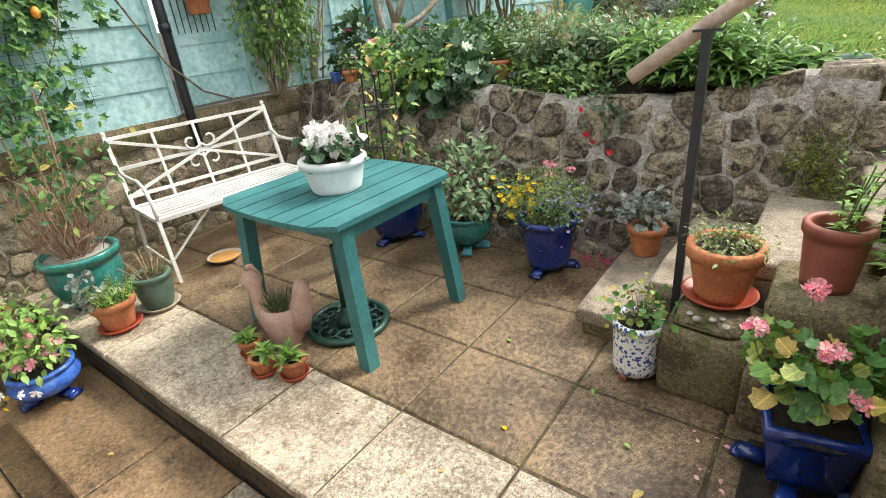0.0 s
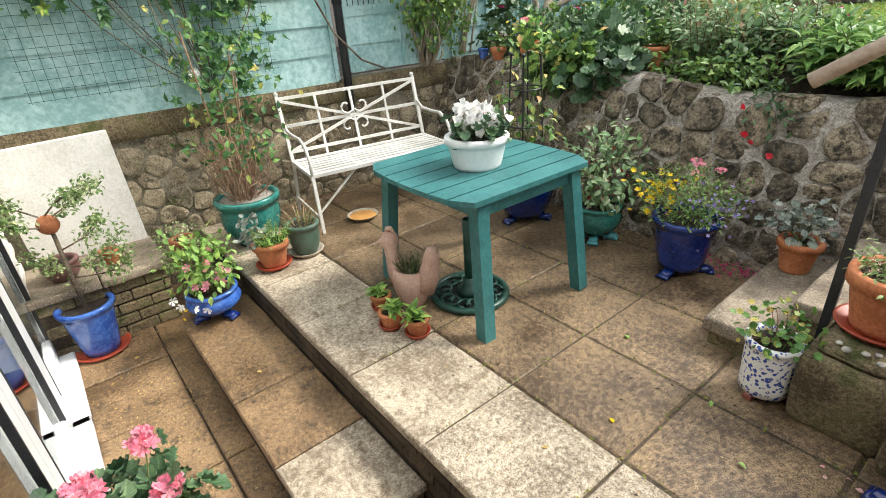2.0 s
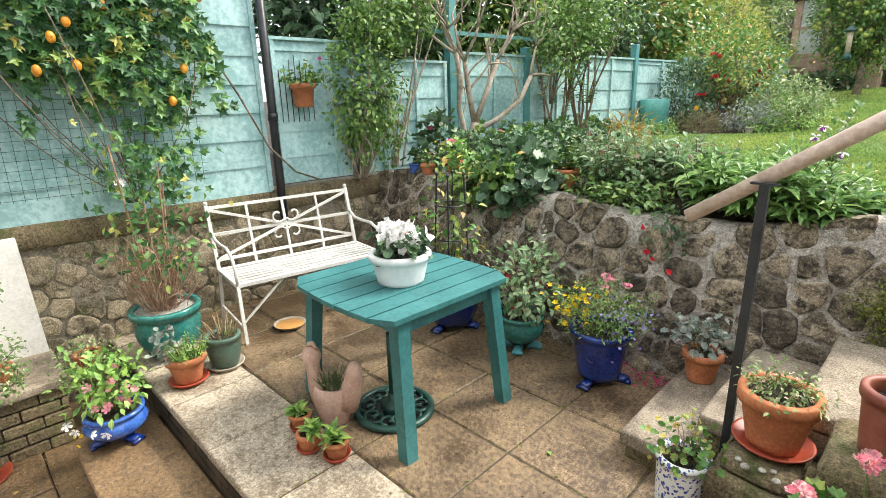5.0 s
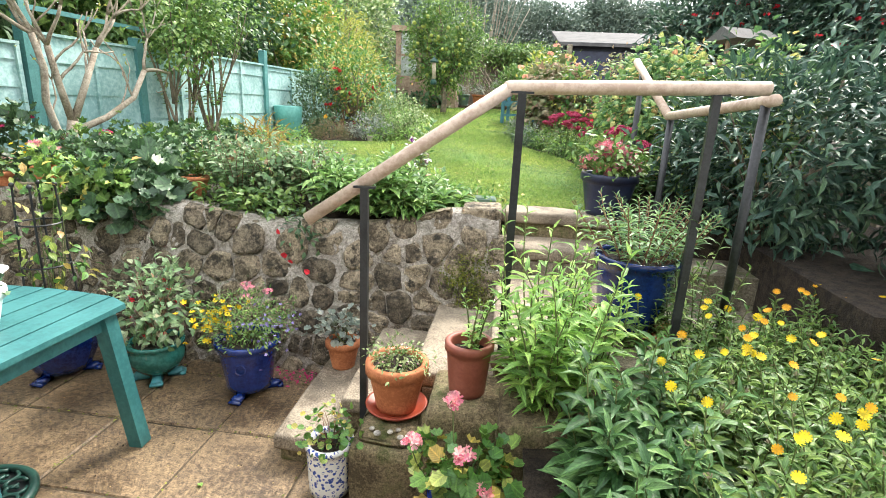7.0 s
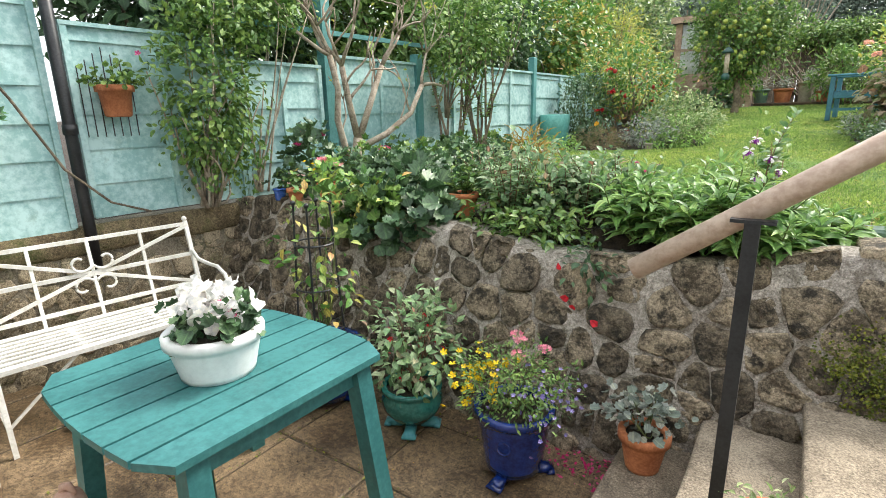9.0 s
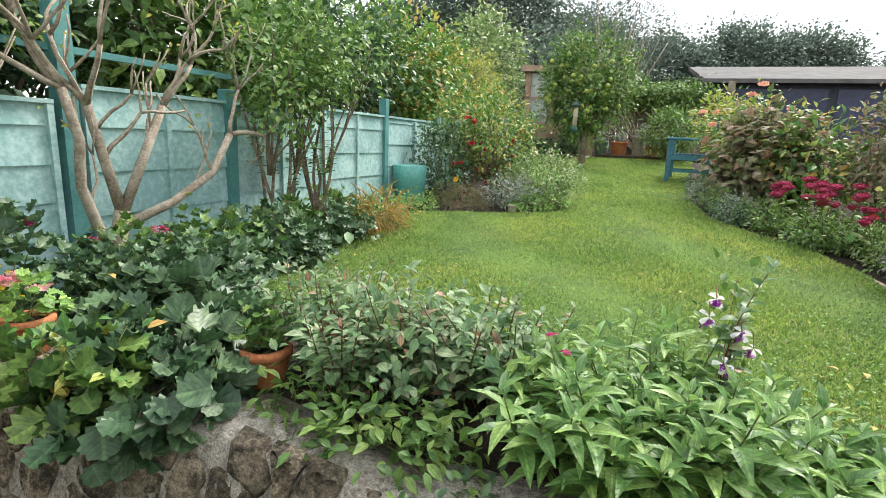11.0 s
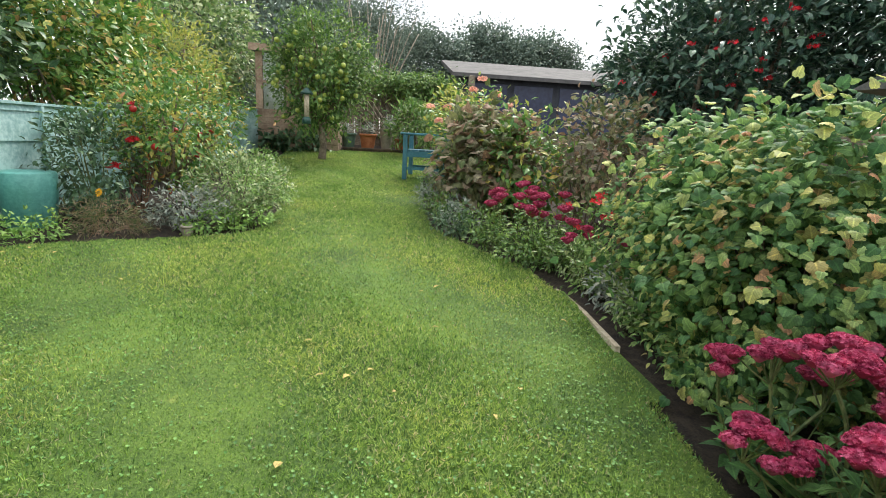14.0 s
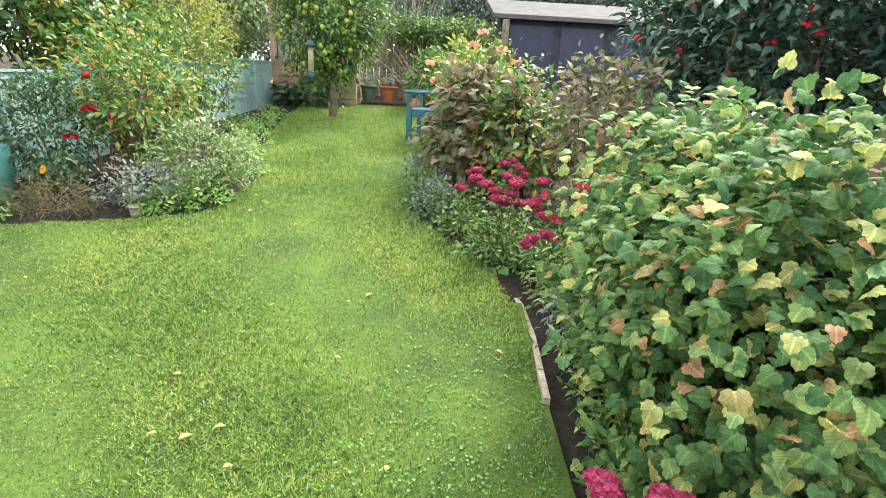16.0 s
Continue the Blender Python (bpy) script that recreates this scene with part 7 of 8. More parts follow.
    pot("small_pot", "little grey pot by the lawn's edge", (-1.3, 7.28, 1.08), 0.05, 0.04, 0.09, "grey_clay", 0.006, 0.02, 0.02)
    f = thing("marigold", "single orange marigold in the bed", "flower", Matrix.Translation((-2.0, 7.35, 1.1)))
    blooms(f, "flower", [(-2.02, 7.3, 1.42)], 0.07, "orange", DAISY, face=(0.2, -0.8, 0.5), stalk="stem")


def garden_end():
    # summerhouse
    s = thing("summerhouse", "small timber summerhouse with a glazed door", "summerhouse", pose(-1.70, 15.0, 1.48, 0, 0, 3) @ Matrix.Diagonal((1.15, 1.15, 1.15, 1)))
    for k in range(16):
        z = 0.0 + 0.115 * k
        if z < 0.8:
            part("board", MB().box(-0.75, -0.52, z, 0.75, -0.49, z + 0.11, 0.004), M["wood"], s)
        part("board", MB().box(0.74, -0.5, z, 0.77, 0.8, z + 0.11, 0.004), M["wood"], s)
    [part("wall", w, M["wood"], s) for w in (MB().box(-0.75, -0.49, 0, -0.70, 0.8, 1.85), MB().box(-0.70, 0.75, 0, 0.74, 0.8, 1.85), MB().box(0.42, -0.52, 0.8, 0.75, -0.49, 1.85))]
    w = part("window", MB().box(-0.72, -0.535, 0.8, -0.62, -0.485, 1.85).box(-0.2, -0.535, 0.8, -0.12, -0.485, 1.85).box(0.34, -0.535, 0.8, 0.42, -0.485, 1.85).box(-0.72, -0.535, 1.3, 0.42, -0.49, 1.35).box(-0.72, -0.535, 0.78, 0.42, -0.47, 0.84), M["wood"], s)
    part("pane", MB().box(-0.63, -0.515, 0.84, 0.35, -0.505, 1.84), M["glass"], w)
    part("curtain", MB().box(-0.62, -0.46, 0.84, -0.25, -0.45, 1.84).box(0.1, -0.46, 0.84, 0.33, -0.45, 1.84), M["white_wall"], s)
    part("roof", MB().box(-0.82, -0.66, 1.87, 0.82, 0.95, 1.95, 0.01), M["felt"], s)
    part("fascia", MB().box(-0.83, -0.69, 1.85, 0.83, -0.662, 1.97), M["wood"], s)
    # trained apple tree with a bird feeder
    t, c = bush("apple_tree", "round-headed apple tree full of green apples", "tree", (-0.93, 12.9, 1.48), (-0.95, 12.95, 3.1), (1.0, 0.8, 1.1), 9500, 0.085, "g_mid", LEAF, 0.55, 260, 0.11, "bark", 40, 0.03, hollow=0.3, fork=0.75)
    part("trunk", MB().tube([(0, 0, -0.05), (0.03, 0, 0.3), (-0.02, 0.02, 0.7), (0, 0, 1.3)], [0.085, 0.065, 0.06, 0.045], 10), M["bark"], t, smooth=True)
    o = np.array(t.matrix_basis.translation)
    fr = c[np.argsort(c[:, 1])][:110]
    for p in fr[rng.choice(len(fr), 70, replace=False)]:
        part("apple", MB().ball(p - o + np.array((rng.normal() * 0.05, -0.12, rng.normal() * 0.08)), 0.046, 6), M["apple"], t, smooth=True)
    f = thing("bird_feeder", "green hanging tube bird feeder", "bird feeder", Matrix.Translation((-1.055, 11.95, 2.15)))
    part("roof", MB().lathe([(0.11, 0.50), (0.10, 0.53), (0.03, 0.6), (0.001, 0.61)], 18), M["iron_green"], f, smooth=True)
    part("tube", MB().lathe([(0.045, 0.12), (0.045, 0.5), (0.001, 0.5)], 16), M["edging"], f, smooth=True)
    part("tray", MB().lathe([(0.06, 0.0), (0.075, 0.02), (0.075, 0.08), (0.05, 0.12), (0.001, 0.12)], 18), M["iron_green"], f, smooth=True)
    part("hook", MB().tube([(0, 0, 0.6), (0.01, 0.15, 0.75), (0, 0.45, 0.85)], 0.006, 5), M["iron"], f)
    # pots on the low brick edge
    solo("brick_edge", MB().box(-0.72, 14.75, 1.4, 1.5, 14.9, 1.72, 0.02), M["riser"], "low dark brick edge across the lawn's end", "edging", kind="structure")
    solo("pot_terrace", MB().box(-0.72, 14.9, 1.3, 2.6, 17.2, 1.68), M["soil"], "dark bed behind the brick edge", "soil", kind="structure")
    for x, r, h, m, lab in ((-0.62, 0.17, 0.36, "sage_glaze", "grey-green pot on the brick edge"), (-0.17, 0.19, 0.36, "terracotta", "wide terracotta pot on the brick edge"), (0.26, 0.15, 0.5, "grey_clay", "tall stone-coloured pot on the brick edge"), (0.62, 0.15, 0.28, "terracotta", "terracotta pot on the brick edge")):
        pot("garden_pot", lab, (x, 15.15, 1.68), r, r * 0.75, h, m, 0.02, 0.05, 0.03, group="pots at the garden's end", seg=20)
        stalks("potted_plant", "spiky greenery in a pot at the garden's end", "plant", (x, 15.15, 1.68 + h - 0.03), 10, 0.3, 0.7, 0.16, 0.2, 9, "g_grey", LANCE, 0.08, group="potted plants")
    bush("hosta", "broad dark leaves under the summerhouse", "plant", (-1.7, 14.2, 1.55), (-1.7, 14.2, 1.75), (0.6, 0.35, 0.2), 420, 0.16, "g_deep", LEAF, 0.55, 40, 0.08, "stem", 8, 0.006)
    # back fence under climbers
    b = thing("fence_back", "grey timber fence at the garden's end", "fence", kind="structure")
    for k in range(34):
        x = -3.2 + k * 0.17
        part("board", MB().box(x, 17.2, 1.5, x + 0.16, 17.23, 3.35, 0.004), M["wood_old"], b)
    part("post", MB().box(2.42, 17.1, 1.5, 2.58, 17.26, 3.75, 0.01), M["wood_old"], b)
    bush("ivy", "bright green climber over the back fence", "climber", (0.9, 17.1, 1.6), (0.8, 17.0, 3.35), (1.6, 0.35, 0.32), 4200, 0.085, "g_mid", LEAF, 0.7, 160, 0.12, "bark", 20, 0.02, hang=0.4, hollow=0.1)
    bush("wisteria", "tangle of bare woody stems on the back fence", "climber", (0.5, 17.0, 1.65), (0.4, 16.9, 2.6), (1.1, 0.15, 0.5), 240, 0.09, "g_mid", LEAF, 0.5, 50, 0.1, "bark_pale", 40, 0.02)
    bush("rhododendron", "large leaved evergreen by the garden chair", "shrub", (1.0, 14.6, 1.6), (0.95, 14.5, 2.3), (0.6, 0.5, 0.5), 1300, 0.15, "g_mid", LANCE, 0.35, 70, 0.1, "bark", 14, 0.012)
    # neighbouring long dark building with a grey roof
    h = thing("long_shed", "long dark outbuilding with a grey felt roof", "outbuilding", Matrix.Translation((0.7, 24, 0)))
    part("wall", MB().box(2.2, 0, 0.5, 14, 5, 4.6), M["shed_dark"], h)
    part("roof", MB().add([(1.9, -0.5, 4.45), (14.5, -0.5, 4.45), (14.5, 5.5, 5.7), (1.9, 5.5, 5.7), (1.9, -0.5, 4.6), (14.5, -0.5, 4.6), (14.5, 5.5, 5.85), (1.9, 5.5, 5.85)],
                          [(0, 3, 2, 1), (4, 5, 6, 7), (0, 1, 5, 4), (2, 3, 7, 6), (1, 2, 6, 5), (3, 0, 4, 7)]), M["felt"], h)
    for k in range(6):
        part("panel", MB().box(2.6 + k * 1.9, -0.03, 2.5, 4.2 + k * 1.9, 0.0, 4.3, 0.01), M["blue_dark"], h)
    lp = thing("street_lamp", "slim grey street lamp far beyond the garden", "street lamp", Matrix.Translation((5.0, 50, 1.5)))
    part("pole", MB().tube([(0, 0, 0), (0, 0, 8.6), (0.1, 0, 8.9)], 0.07, 8), M["steel"], lp)
    part("lantern", MB().box(0.05, -0.1, 8.8, 0.7, 0.1, 8.95, 0.03), M["steel"], lp)
    # trees
    bush("ivy_tree", "tall ivy-clad tree with pale variegated leaves", "tree", (-4.3, 16.2, 1.5), (-4.2, 16.0, 3.9), (1.35, 1.2, 1.5), 6000, 0.13, "g_varieg", LEAF, 0.6, 190, 0.2, "bark", 20, 0.06)
    bush("conifer", "dark evergreen behind the summerhouse", "tree", (-3.0, 18.5, 1.6), (-3.0, 18.5, 3.6), (1.8, 1.2, 1.9), 4500, 0.16, "g_far_haze", LEAF, 0.5, 150, 0.25, "bark", 16, 0.06)
    bush("birch", "thin grey-leaved tree above the back fence", "tree", (-0.9, 26, 1.6), (-0.9, 26, 6.2), (2.6, 1.6, 2.0), 7500, 0.13, "g_far_haze", LEAF, 0.4, 150, 0.35, "bark_pale", 24, 0.05)
    for x, y, z, rx, rz, n in ((-9, 38, 8.5, 5, 5.5, 5200), (-3.5, 44, 7.4, 4.2, 4.4, 4600), (2.5, 50, 7.4, 4.5, 3.6, 4600), (9.5, 54, 8.3, 5.0, 4.2, 5200), (14.5, 56, 8.4, 4.5, 4.0, 5000), (20, 58, 6.4, 4.0, 3.6, 4200), (26, 60, 8.0, 4.5, 4.0, 4200), (-16, 40, 8, 5, 5, 4000)):
        t, c = bush("far_tree", "large broadleaf tree in the distance", "tree", (x, y, 1.5), (x, y, z), (rx, rx * 0.7, rz), n * 5, 0.27, "g_far_haze", FLAKE, 0.8, 340, rx * 0.12, "bark", 12, 0.16, fork=2.0, group="distant trees")
    bush("laburnum", "yellow-green foliage growing over the fence", "tree", (-3.9, 13.2, 1.4), (-3.7, 13.0, 3.0), (0.9, 0.9, 0.9), 2400, 0.13, "g_yellow", LANCE, 0.3, 90, 0.16, "bark", 14, 0.03)


def garden_chair():
    t = thing("garden_chair", "blue-green painted wooden garden armchair on the lawn", "chair", pose(0.98, 11.1, 1.37, 0, 0, -100) @ Matrix.Diagonal((1.12, 1.12, 1.12, 1)))
    m = M["chair"]
    for sx in (-0.29, 0.29):
        part("leg", MB().box(sx - 0.03, -0.28, 0.0, sx + 0.03, -0.22, 0.62, 0.005), m, t)
        part("leg", MB().bar((sx, 0.26, 0.0), (sx, 0.34, 0.95), 0.05, 0.05), m, t)
        part("arm", MB().box(sx - 0.05, -0.32, 0.62, sx + 0.05, 0.3, 0.65, 0.008), m, t)
        part("side_rail", MB().box(sx - 0.015, -0.24, 0.32, sx + 0.015, 0.28, 0.40), m, t)
        part("side_rail", MB().box(sx - 0.015, -0.24, 0.14, sx + 0.015, 0.28, 0.18), m, t)
    for k in range(5):
        part("seat_slat", MB().box(-0.27, -0.27 + 0.105 * k, 0.40, 0.27, -0.18 + 0.105 * k, 0.42, 0.004), m, t)
    part("front_rail", MB().box(-0.27, -0.26, 0.32, 0.27, -0.235, 0.40), m, t)
    for h in (0.5, 0.64, 0.78, 0.9):
        part("back_slat", MB().box(-0.27, 0.27 + h * 0.08, h, 0.27, 0.295 + h * 0.08, h + 0.08, 0.004), m, t)


def right_side():
    W = "plant"
    # pots on the landing
    pot("blue_planter", "tall glossy royal blue planter on the step landing", (1.52, 1.86, 0.64), 0.19, 0.15, 0.36, "blue", 0.014, 0.03, 0.03, saucer="terracotta")
    stalks("snapdragon", "bushy plant of narrow grey-green leaves in a blue planter", W, (1.52, 1.86, 0.97), 34, 0.30, 0.8, 0.07, 0.24, 24, "g_lance", LANCE, 0.14, "stem_red")
    pot("navy_planter", "dark navy plastic planter of pink fuchsia by the lawn", (1.58, 3.12, 0.966), 0.185, 0.135, 0.29, "blue_dark", 0.014, 0.05, 0.03)
    f, c = bush("fuchsia", "pink and white double fuchsia in a navy planter", "flower", (1.58, 3.12, 1.22), (1.57, 3.12, 1.36), (0.21, 0.21, 0.12), 620, 0.055, "g_mid", LEAF, 0.55, 70, 0.055, "stem_red", 16, 0.005)
    hp = c[rng.choice(len(c), 22, replace=False)] + np.array((0, 0, 0.01))
    blooms(f, "flower", head(hp, 0.03, 7), 0.05, "pink", face=(0, -0.4, -0.3), loose=1.4, per=7)
    blooms(f, "flower", head(hp[:14] - np.array((0, 0, 0.025)), 0.025, 6), 0.048, "pale_pink", face=(0, -0.4, -0.5), loose=1.4, per=6)
    # leafy growth along the rail
    for x, y, z, n, h, m, L in ((1.06, 1.25, 0.5, 12, 0.55, "g_light", 0.12), (1.14, 1.22, 0.5, 15, 0.62, "g_light", 0.13), (1.25, 1.42, 0.52, 12, 0.52, "g_light", 0.12), (1.05, 1.5, 0.6, 8, 0.7, "g_light", 0.10), (1.78, 1.72, 0.62, 10, 0.5, "g_mid", 0.08)):
        stalks("phlox", "upright leafy phlox stems with fresh green leaves", W, (x, y, z), n, h, 0.28, L, 0.3, 22, m, LANCE, 0.11, group="phlox stems")
    for x, y, z, n, h in ((1.28, 0.72, 0.36, 14, 0.3), (1.30, 0.86, 0.45, 18, 0.3), (1.36, 0.62, 0.42, 18, 0.32), (1.32, 0.48, 0.36, 16, 0.32), (1.42, 0.98, 0.5, 14, 0.38), (1.40, 0.36, 0.42, 12, 0.32)):
        stalks("bergamot", "dense clump of dark green pointed leaves", W, (x, y, z), n, h, 0.42, 0.15, 0.36, 18, "g_bergamot", LANCE, 0.13, group="dark leafy clumps", rise=0.15)
    stalks("seedling", "pale yellow-green shoot at the bed's foot", W, (1.24, 0.30, 0.36), 4, 0.2, 0.5, 0.07, 0.5, 7, "g_yellow", LEAF, 0.03)
    # marigolds
    spots = [(1.62 + 0.24 * i + 0.1 * (j % 2), 0.12 + 0.27 * j) for i in range(5) for j in range(7)]
    for x, y in spots:
        z = 0.5
        f, tips = stalks("marigold", "pot marigold with orange and yellow daisy flowers", "flower", (x, y, z), 22, 0.33, 0.6, 0.075, 0.34, 18, "g_mid", LEAF, 0.12, group="marigolds", rise=0.25)
        k = rng.integers(2, 5)
        tp = tips[np.argsort(-tips[:, 2])][:k] + np.array((0, 0, 0.02))
        blooms(f, "flower", tp, 0.033, "yellow" if rng.random() < 0.6 else "orange", DAISY, face=(-0.3, -0.5, 0.9), loose=0.5)
        sb = tips[np.argsort(tips[:, 2])][:3]
        blooms(f, "seed_head", sb, 0.026, "g_autumn", rosette(6, 0.6, 0.9))
    # dark evergreen by the path and picket fence
    bush("laurel", "glossy dark green laurel behind the path", "shrub", (2.5, 2.9, 0.9), (2.55, 2.95, 1.45), (0.62, 0.75, 0.58), 4200, 0.10, "g_dark", LANCE, 0.34, 150, 0.10, "bark", 18, 0.014)
    bush("laurel", "deep green rhododendron beside the picket fence", "shrub", (3.1, 2.1, 0.6), (3.15, 2.1, 1.45), (0.5, 0.6, 0.5), 1800, 0.12, "g_dark", LANCE, 0.34, 90, 0.10, "bark", 14, 0.014)
    bush("currant", "leaning yellow-green branch over the flower bed", "shrub", (3.3, 1.2, 0.6), (3.0, 1.35, 2.05), (0.5, 0.5, 0.35), 700, 0.07, "g_mixed", LEAF, 0.6, 50, 0.1, "bark", 16, 0.010)
    pk = thing("picket_fence", "weathered grey picket fence at the side boundary", "fence", kind="structure")
    for k in range(38):
        y = -1.0 + 0.16 * k + (0.06 if k % 3 else 0)
        x = 3.55 + 0.03 * y
        part("picket", MB().box(x - 0.012, y, 0.4, x + 0.012, y + 0.085, 1.36 + rng.random() * 0.05, 0.004), M["wood_old"], pk)
    for z in (0.62, 1.15):
        part("rail", MB().bar((3.6, -1.0, z), (3.74, 5.2, z), 0.03, 0.07), M["wood_old"], pk)
    # currant hedge beside the lawn
    for x, y, z, rx, ry, rz, n in ((2.32, 4.75, 1.58, 0.55, 0.7, 0.66, 3000), (2.42, 5.55, 1.6, 0.55, 0.75, 0.64, 2600), (2.75, 4.0, 1.6, 0.5, 0.6, 0.62, 2000)):
        t, c = bush("currant_bush", "leafy currant bush with lobed yellowing leaves", "shrub", (x, y, 0.92), (x, y, z), (rx, ry, rz), int(n * 2.7), 0.055, "g_currant", LOBED3, 0.95, 210, 0.085, "bark", 26, 0.011, floor_z=0.98, group="currant bushes", hollow=0.4, hang=0.35, face=1.0, droop=0.5)
    # sedum
    def sedum(x, y, heads, r, leaf):
        z0 = lawn_z(y) - 0.02
        f, tips = stalks("sedum", "stonecrop with flat crimson flower heads", "flower", (x, y, z0), heads, 0.52, 0.42, leaf, 0.5, 12, "g_mid", LEAF, 0.10, group="stonecrops", rise=0.3)
        blooms(f, "flower", head(tips + np.array((0, 0, 0.01)), r, 130, 0.45), 0.017, "sedum", ROSE5, loose=0.9, per=130)
        for p in tips - np.array((x, y, z0)):
            part("flower_head", MB().lathe([(r * 0.2, -0.02), (r * 0.8, 0.0), (r * 0.85, r * 0.2), (r * 0.5, r * 0.4), (0.001, r * 0.45)], 12, tuple(p)), M["sedum"], f, smooth=True)
    z0 = 0.94
    for x, y, tips in ((1.80, 4.12, ((1.69, 4.27, 1.33, 0.065), (1.76, 4.12, 1.42, 0.085), (1.90, 4.05, 1.36, 0.06))), (1.80, 3.86, ((1.77, 3.90, 1.52, 0.12), (1.60, 3.98, 1.23, 0.085), (1.70, 3.84, 1.22, 0.07), (1.92, 3.86, 1.42, 0.09))),
                       (1.82, 3.62, ((1.70, 3.66, 1.37, 0.11), (1.86, 3.66, 1.40, 0.10), (1.66, 3.54, 1.10, 0.05), (1.80, 3.50, 1.24, 0.08)))):
        f, _ = stalks("sedum", "large stonecrop with heavy crimson flower heads beside the lawn", "flower", (x, y, z0), 11, 0.34, 0.55, 0.105, 0.55, 9, "g_bergamot", LEAF, 0.10, group="stonecrops", rise=0.3)
        o = np.array((x, y, z0))
        for tip in tips:
            tip, r = np.array(tip[:3]), tip[3]
            k = max(5, int(r * 110))
            q = rng.normal(size=(k, 2)) * r * 0.5
            knots = tip + np.c_[q, 0.25 * r - 4.5 * (q ** 2).sum(1) + rng.normal(size=k) * 0.006]
            blooms(f, "flower", head(knots, 0.036, 150, 0.6), 0.011, "sedum", ROSE5, loose=0.9, per=150 * k)
            hb = MB()
            for p in knots - o:
                hb.lathe([(0.008, -0.024), (0.028, -0.004), (0.031, 0.008), (0.018, 0.018), (0.001, 0.021)], 10, tuple(p))
                part("flower_stem", MB().tube([p, (p + tip - o) / 2 - np.array((0, 0, 0.06)), tip - o - np.array((0, 0, 0.11))], 0.003, 5), M["stem"], f)
            part("flower_head", hb, M["sedum"], f, smooth=True, kind="stuff")
            part("flower_stem", MB().tube(curve_path((0, 0, 0), tip - o - np.array((0, 0, 0.10)), 0.03), 0.006, 5), M["stem"], f)
    for x, y in ((1.50, 7.3), (1.64, 7.0), (1.74, 6.72), (1.62, 7.5)):
        sedum(x, y, 7, 0.055, 0.08)
    for x, y in ((1.98, 6.1), (2.05, 5.9)):
        sedum(x, y, 4, 0.04, 0.05)
    for k, (x, y, m) in enumerate(((1.95, 6.45, "g_varieg"), (1.85, 6.75, "g_mid"), (2.1, 6.7, "g_light"), (2.06, 5.55, "g_varieg"), (2.2, 6.2, "g_mid"), (2.0, 7.1, "g_mid"), (2.0, 4.75, "g_mid"), (2.06, 5.05, "g_currant"), (2.08, 5.3, "g_mid"), (2.06, 5.85, "g_grey"), (2.0, 6.2, "g_mid"), (1.72, 6.95, "g_light"), (1.35, 7.55, "g_mid"), (1.2, 7.9, "g_grey"), (1.62, 6.75, "g_mid"), (1.38, 7.12, "g_mid"), (1.08, 7.65, "g_deep"), (1.02, 8.2, "g_mid"), (0.98, 8.85, "g_grey"), (1.02, 9.6, "g_mid"), (1.08, 10.4, "g_deep"))):
        bush("border_plant", "low leafy border plant beside the lawn", W, (x, y, lawn_z(y) - 0.02), (x, y, lawn_z(y) + 0.12), (0.22, 0.24, 0.14), 460, 0.05, m, LEAF, 0.4, 36, 0.045, "stem", 8, 0.004, group="border plants")
    # tall autumn peony and roses
    t, c = bush("tree_peony", "tall tree peony with tan autumn foliage", "shrub", (1.6, 8.9, 1.2), (1.62, 8.8, 1.8), (0.55, 0.6, 0.55), 1900, 0.12, "g_autumn", LOBED3, 0.8, 90, 0.12, "dry", 26, 0.010)
    bush("tree_peony", "second autumn-tinted shrub in the border", "shrub", (2.0, 8.4, 1.15), (2.0, 8.4, 1.85), (0.42, 0.45, 0.58), 1300, 0.10, "g_mixed", LEAF, 0.5, 70, 0.1, "bark", 16, 0.010)
    t, c = bush("rose_bush", "tall rose bush with peach pink roses", "shrub", (1.7, 10.2, 1.3), (1.7, 10.0, 2.15), (0.7, 0.8, 0.62), 1500, 0.075, "g_mixed", LEAF, 0.6, 90, 0.12, "stem", 26, 0.009)
    blooms(t, "flower", head([(1.55, 9.3, 2.78), (1.45, 9.4, 2.66), (1.75, 9.4, 2.62), (0.95, 9.9, 2.45), (1.25, 10.6, 2.5), (1.05, 9.5, 2.25), (2.0, 9.6, 2.5)], 0.045, 14), 0.06, "peach", face=(0, -0.7, 0.6), loose=1.2, per=14)
    bush("yellow_shrub", "yellow-green leaved shrub behind the roses", "shrub", (1.6, 11.6, 1.4), (1.6, 11.4, 2.35), (0.5, 0.5, 0.5), 900, 0.1, "g_yellow", LEAF, 0.5, 50, 0.1, "bark", 12, 0.010)
    t, c = bush("salvia", "red salvia flowers between the shrubs", "flower", (2.15, 6.75, 1.05), (2.15, 6.75, 1.4), (0.22, 0.2, 0.25), 260, 0.05, "g_mid", LEAF, 0.5, 26, 0.05, "stem", 10, 0.004)
    blooms(t, "flower", c[:12] + np.array((-0.05, -0.08, 0.1)), 0.06, "red", face=(-0.3, -0.7, 0.4))
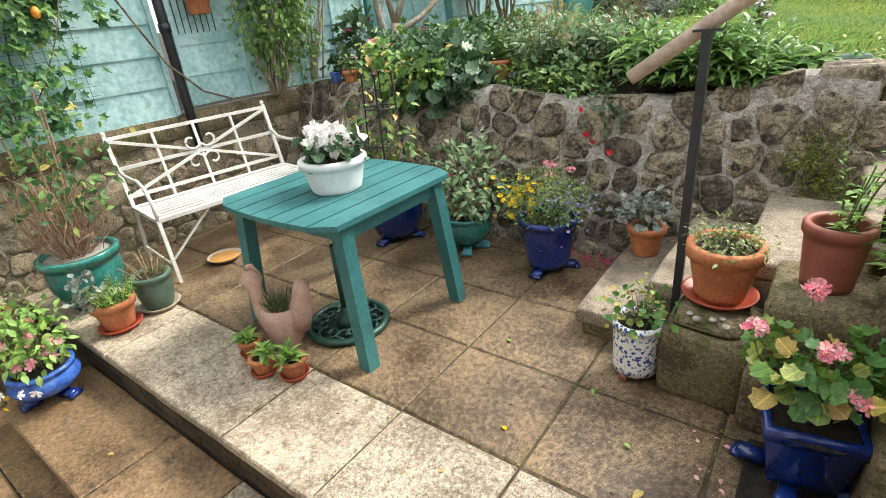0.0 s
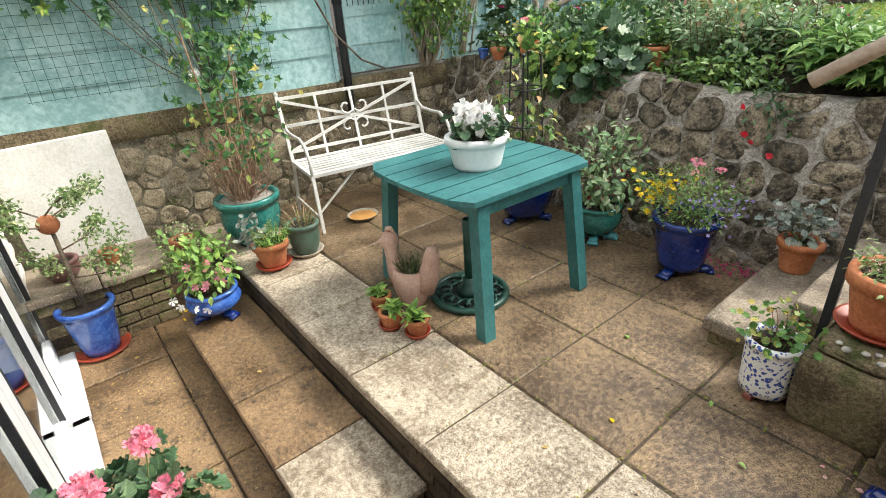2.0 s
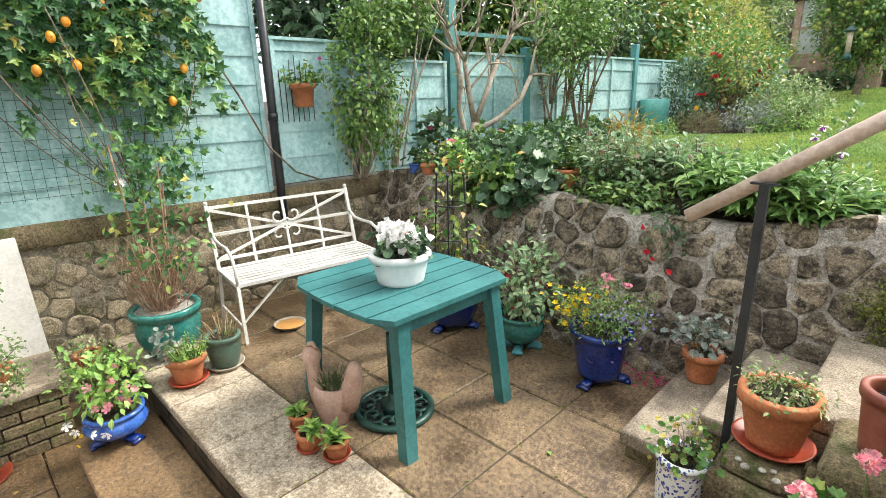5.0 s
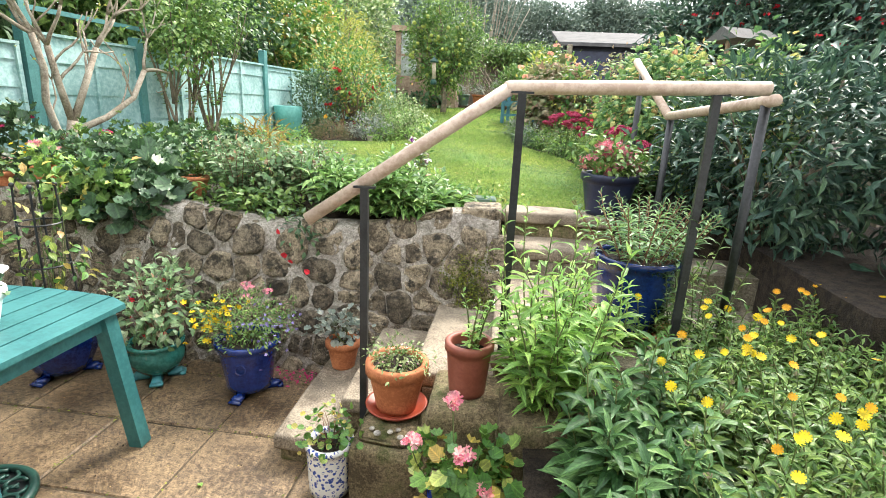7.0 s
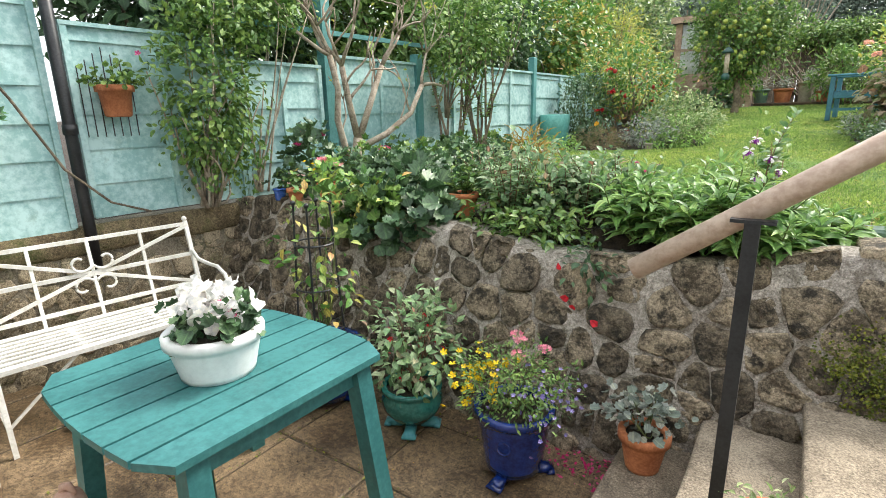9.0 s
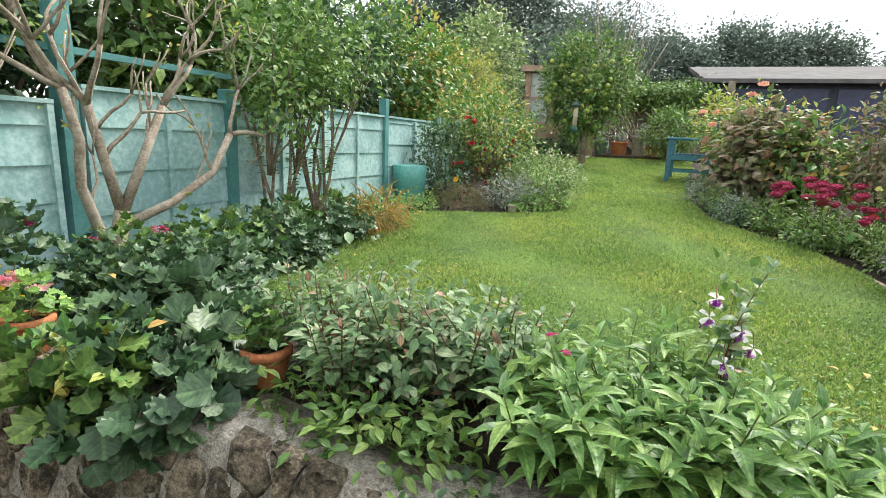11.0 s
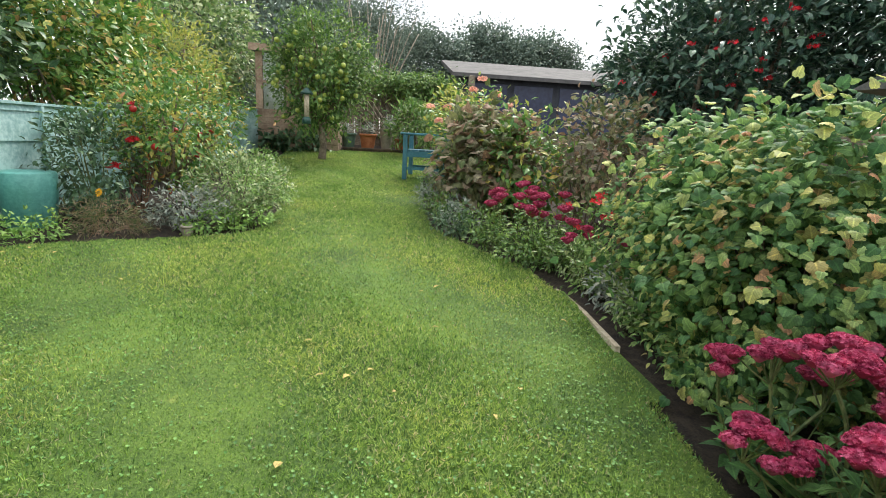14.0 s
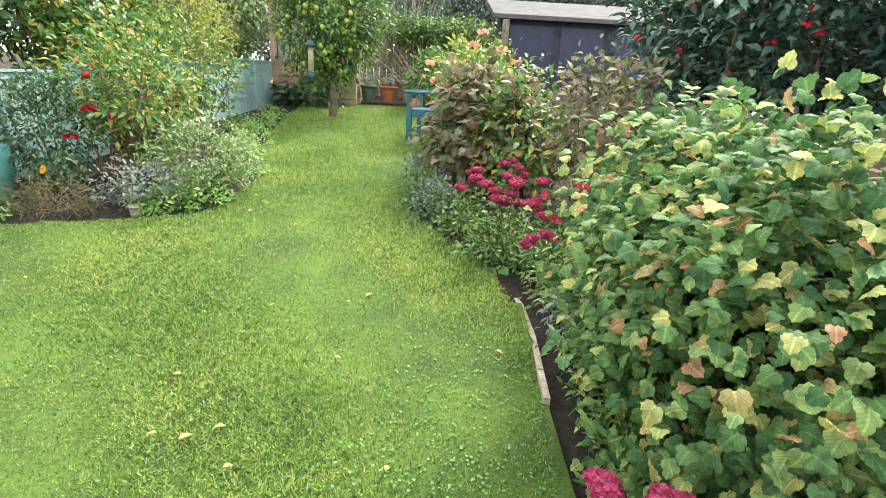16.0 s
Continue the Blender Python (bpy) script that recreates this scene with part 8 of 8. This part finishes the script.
    bush("smoke_bush", "dark red-leaved shrub in the border", "shrub", (2.5, 7.8, 1.1), (2.6, 7.8, 2.0), (0.5, 0.55, 0.55), 1500, 0.085, "g_autumn", LEAF, 0.6, 70, 0.1, "bark", 14, 0.012)
    # big holly and neighbours on the right
    for x, y, z, rx, ry, rz, n in ((4.4, 8.6, 2.8, 1.4, 1.6, 1.45, 6500), (5.6, 6.4, 3.3, 1.4, 1.6, 1.9, 6000), (5.6, 10.5, 2.7, 1.6, 1.8, 1.4, 4500), (5.0, 4.2, 2.6, 0.9, 1.2, 1.3, 3000)):
        t, c = bush("camellia_tree", "huge dark glossy evergreen dotted with red flowers", "tree", (x, y, 0.9), (x, y, z), (rx, ry, rz), int(n * 2.6), 0.11, "g_dark", LEAF, 0.5, 280, 0.18, "bark", 20, 0.04, hollow=0.35)
        near = c[np.argsort(c[:, 1] + c[:, 0])][:40]
        blooms(t, "flower", head(near + np.array((-0.15, -0.2, 0)), 0.035, 5), 0.04, "red", face=(-0.6, -0.7, 0.3), loose=1.0, per=5)
    sf = thing("side_fence", "old grey timber side fence beyond the border", "fence", kind="structure")
    for k in range(60):
        y = 5.4 + 0.15 * k
        part("board", MB().box(3.35, y, 0.9, 3.38, y + 0.14, 2.15 + 0.03 * (k % 3), 0.004), M["wood_old"], sf)
    bt = thing("bird_table", "small timber bird table with a pale roof", "bird table", pose(3.0, 4.95, 0.95, 0, 0, 20))
    part("pole", MB().box(-0.03, -0.03, 0, 0.03, 0.03, 1.2), M["wood"], bt)
    part("tray", MB().box(-0.22, -0.2, 1.2, 0.22, 0.2, 1.24, 0.005), M["wood"], bt)
    for sx in (-0.17, 0.17):
        part("upright", MB().box(sx - 0.015, -0.015, 1.24, sx + 0.015, 0.015, 1.44), M["wood"], bt)
    part("roof", MB().add([(-0.26, -0.22, 1.43), (0.26, -0.22, 1.43), (0.26, 0.22, 1.43), (-0.26, 0.22, 1.43), (-0.26, 0, 1.55), (0.26, 0, 1.55)], [(0, 1, 5, 4), (2, 3, 4, 5), (0, 4, 3), (1, 2, 5), (0, 3, 2, 1)]), M["felt"], bt)


bare_tree()
wall_top_plants()
left_bed()
garden_end()
garden_chair()
right_side()
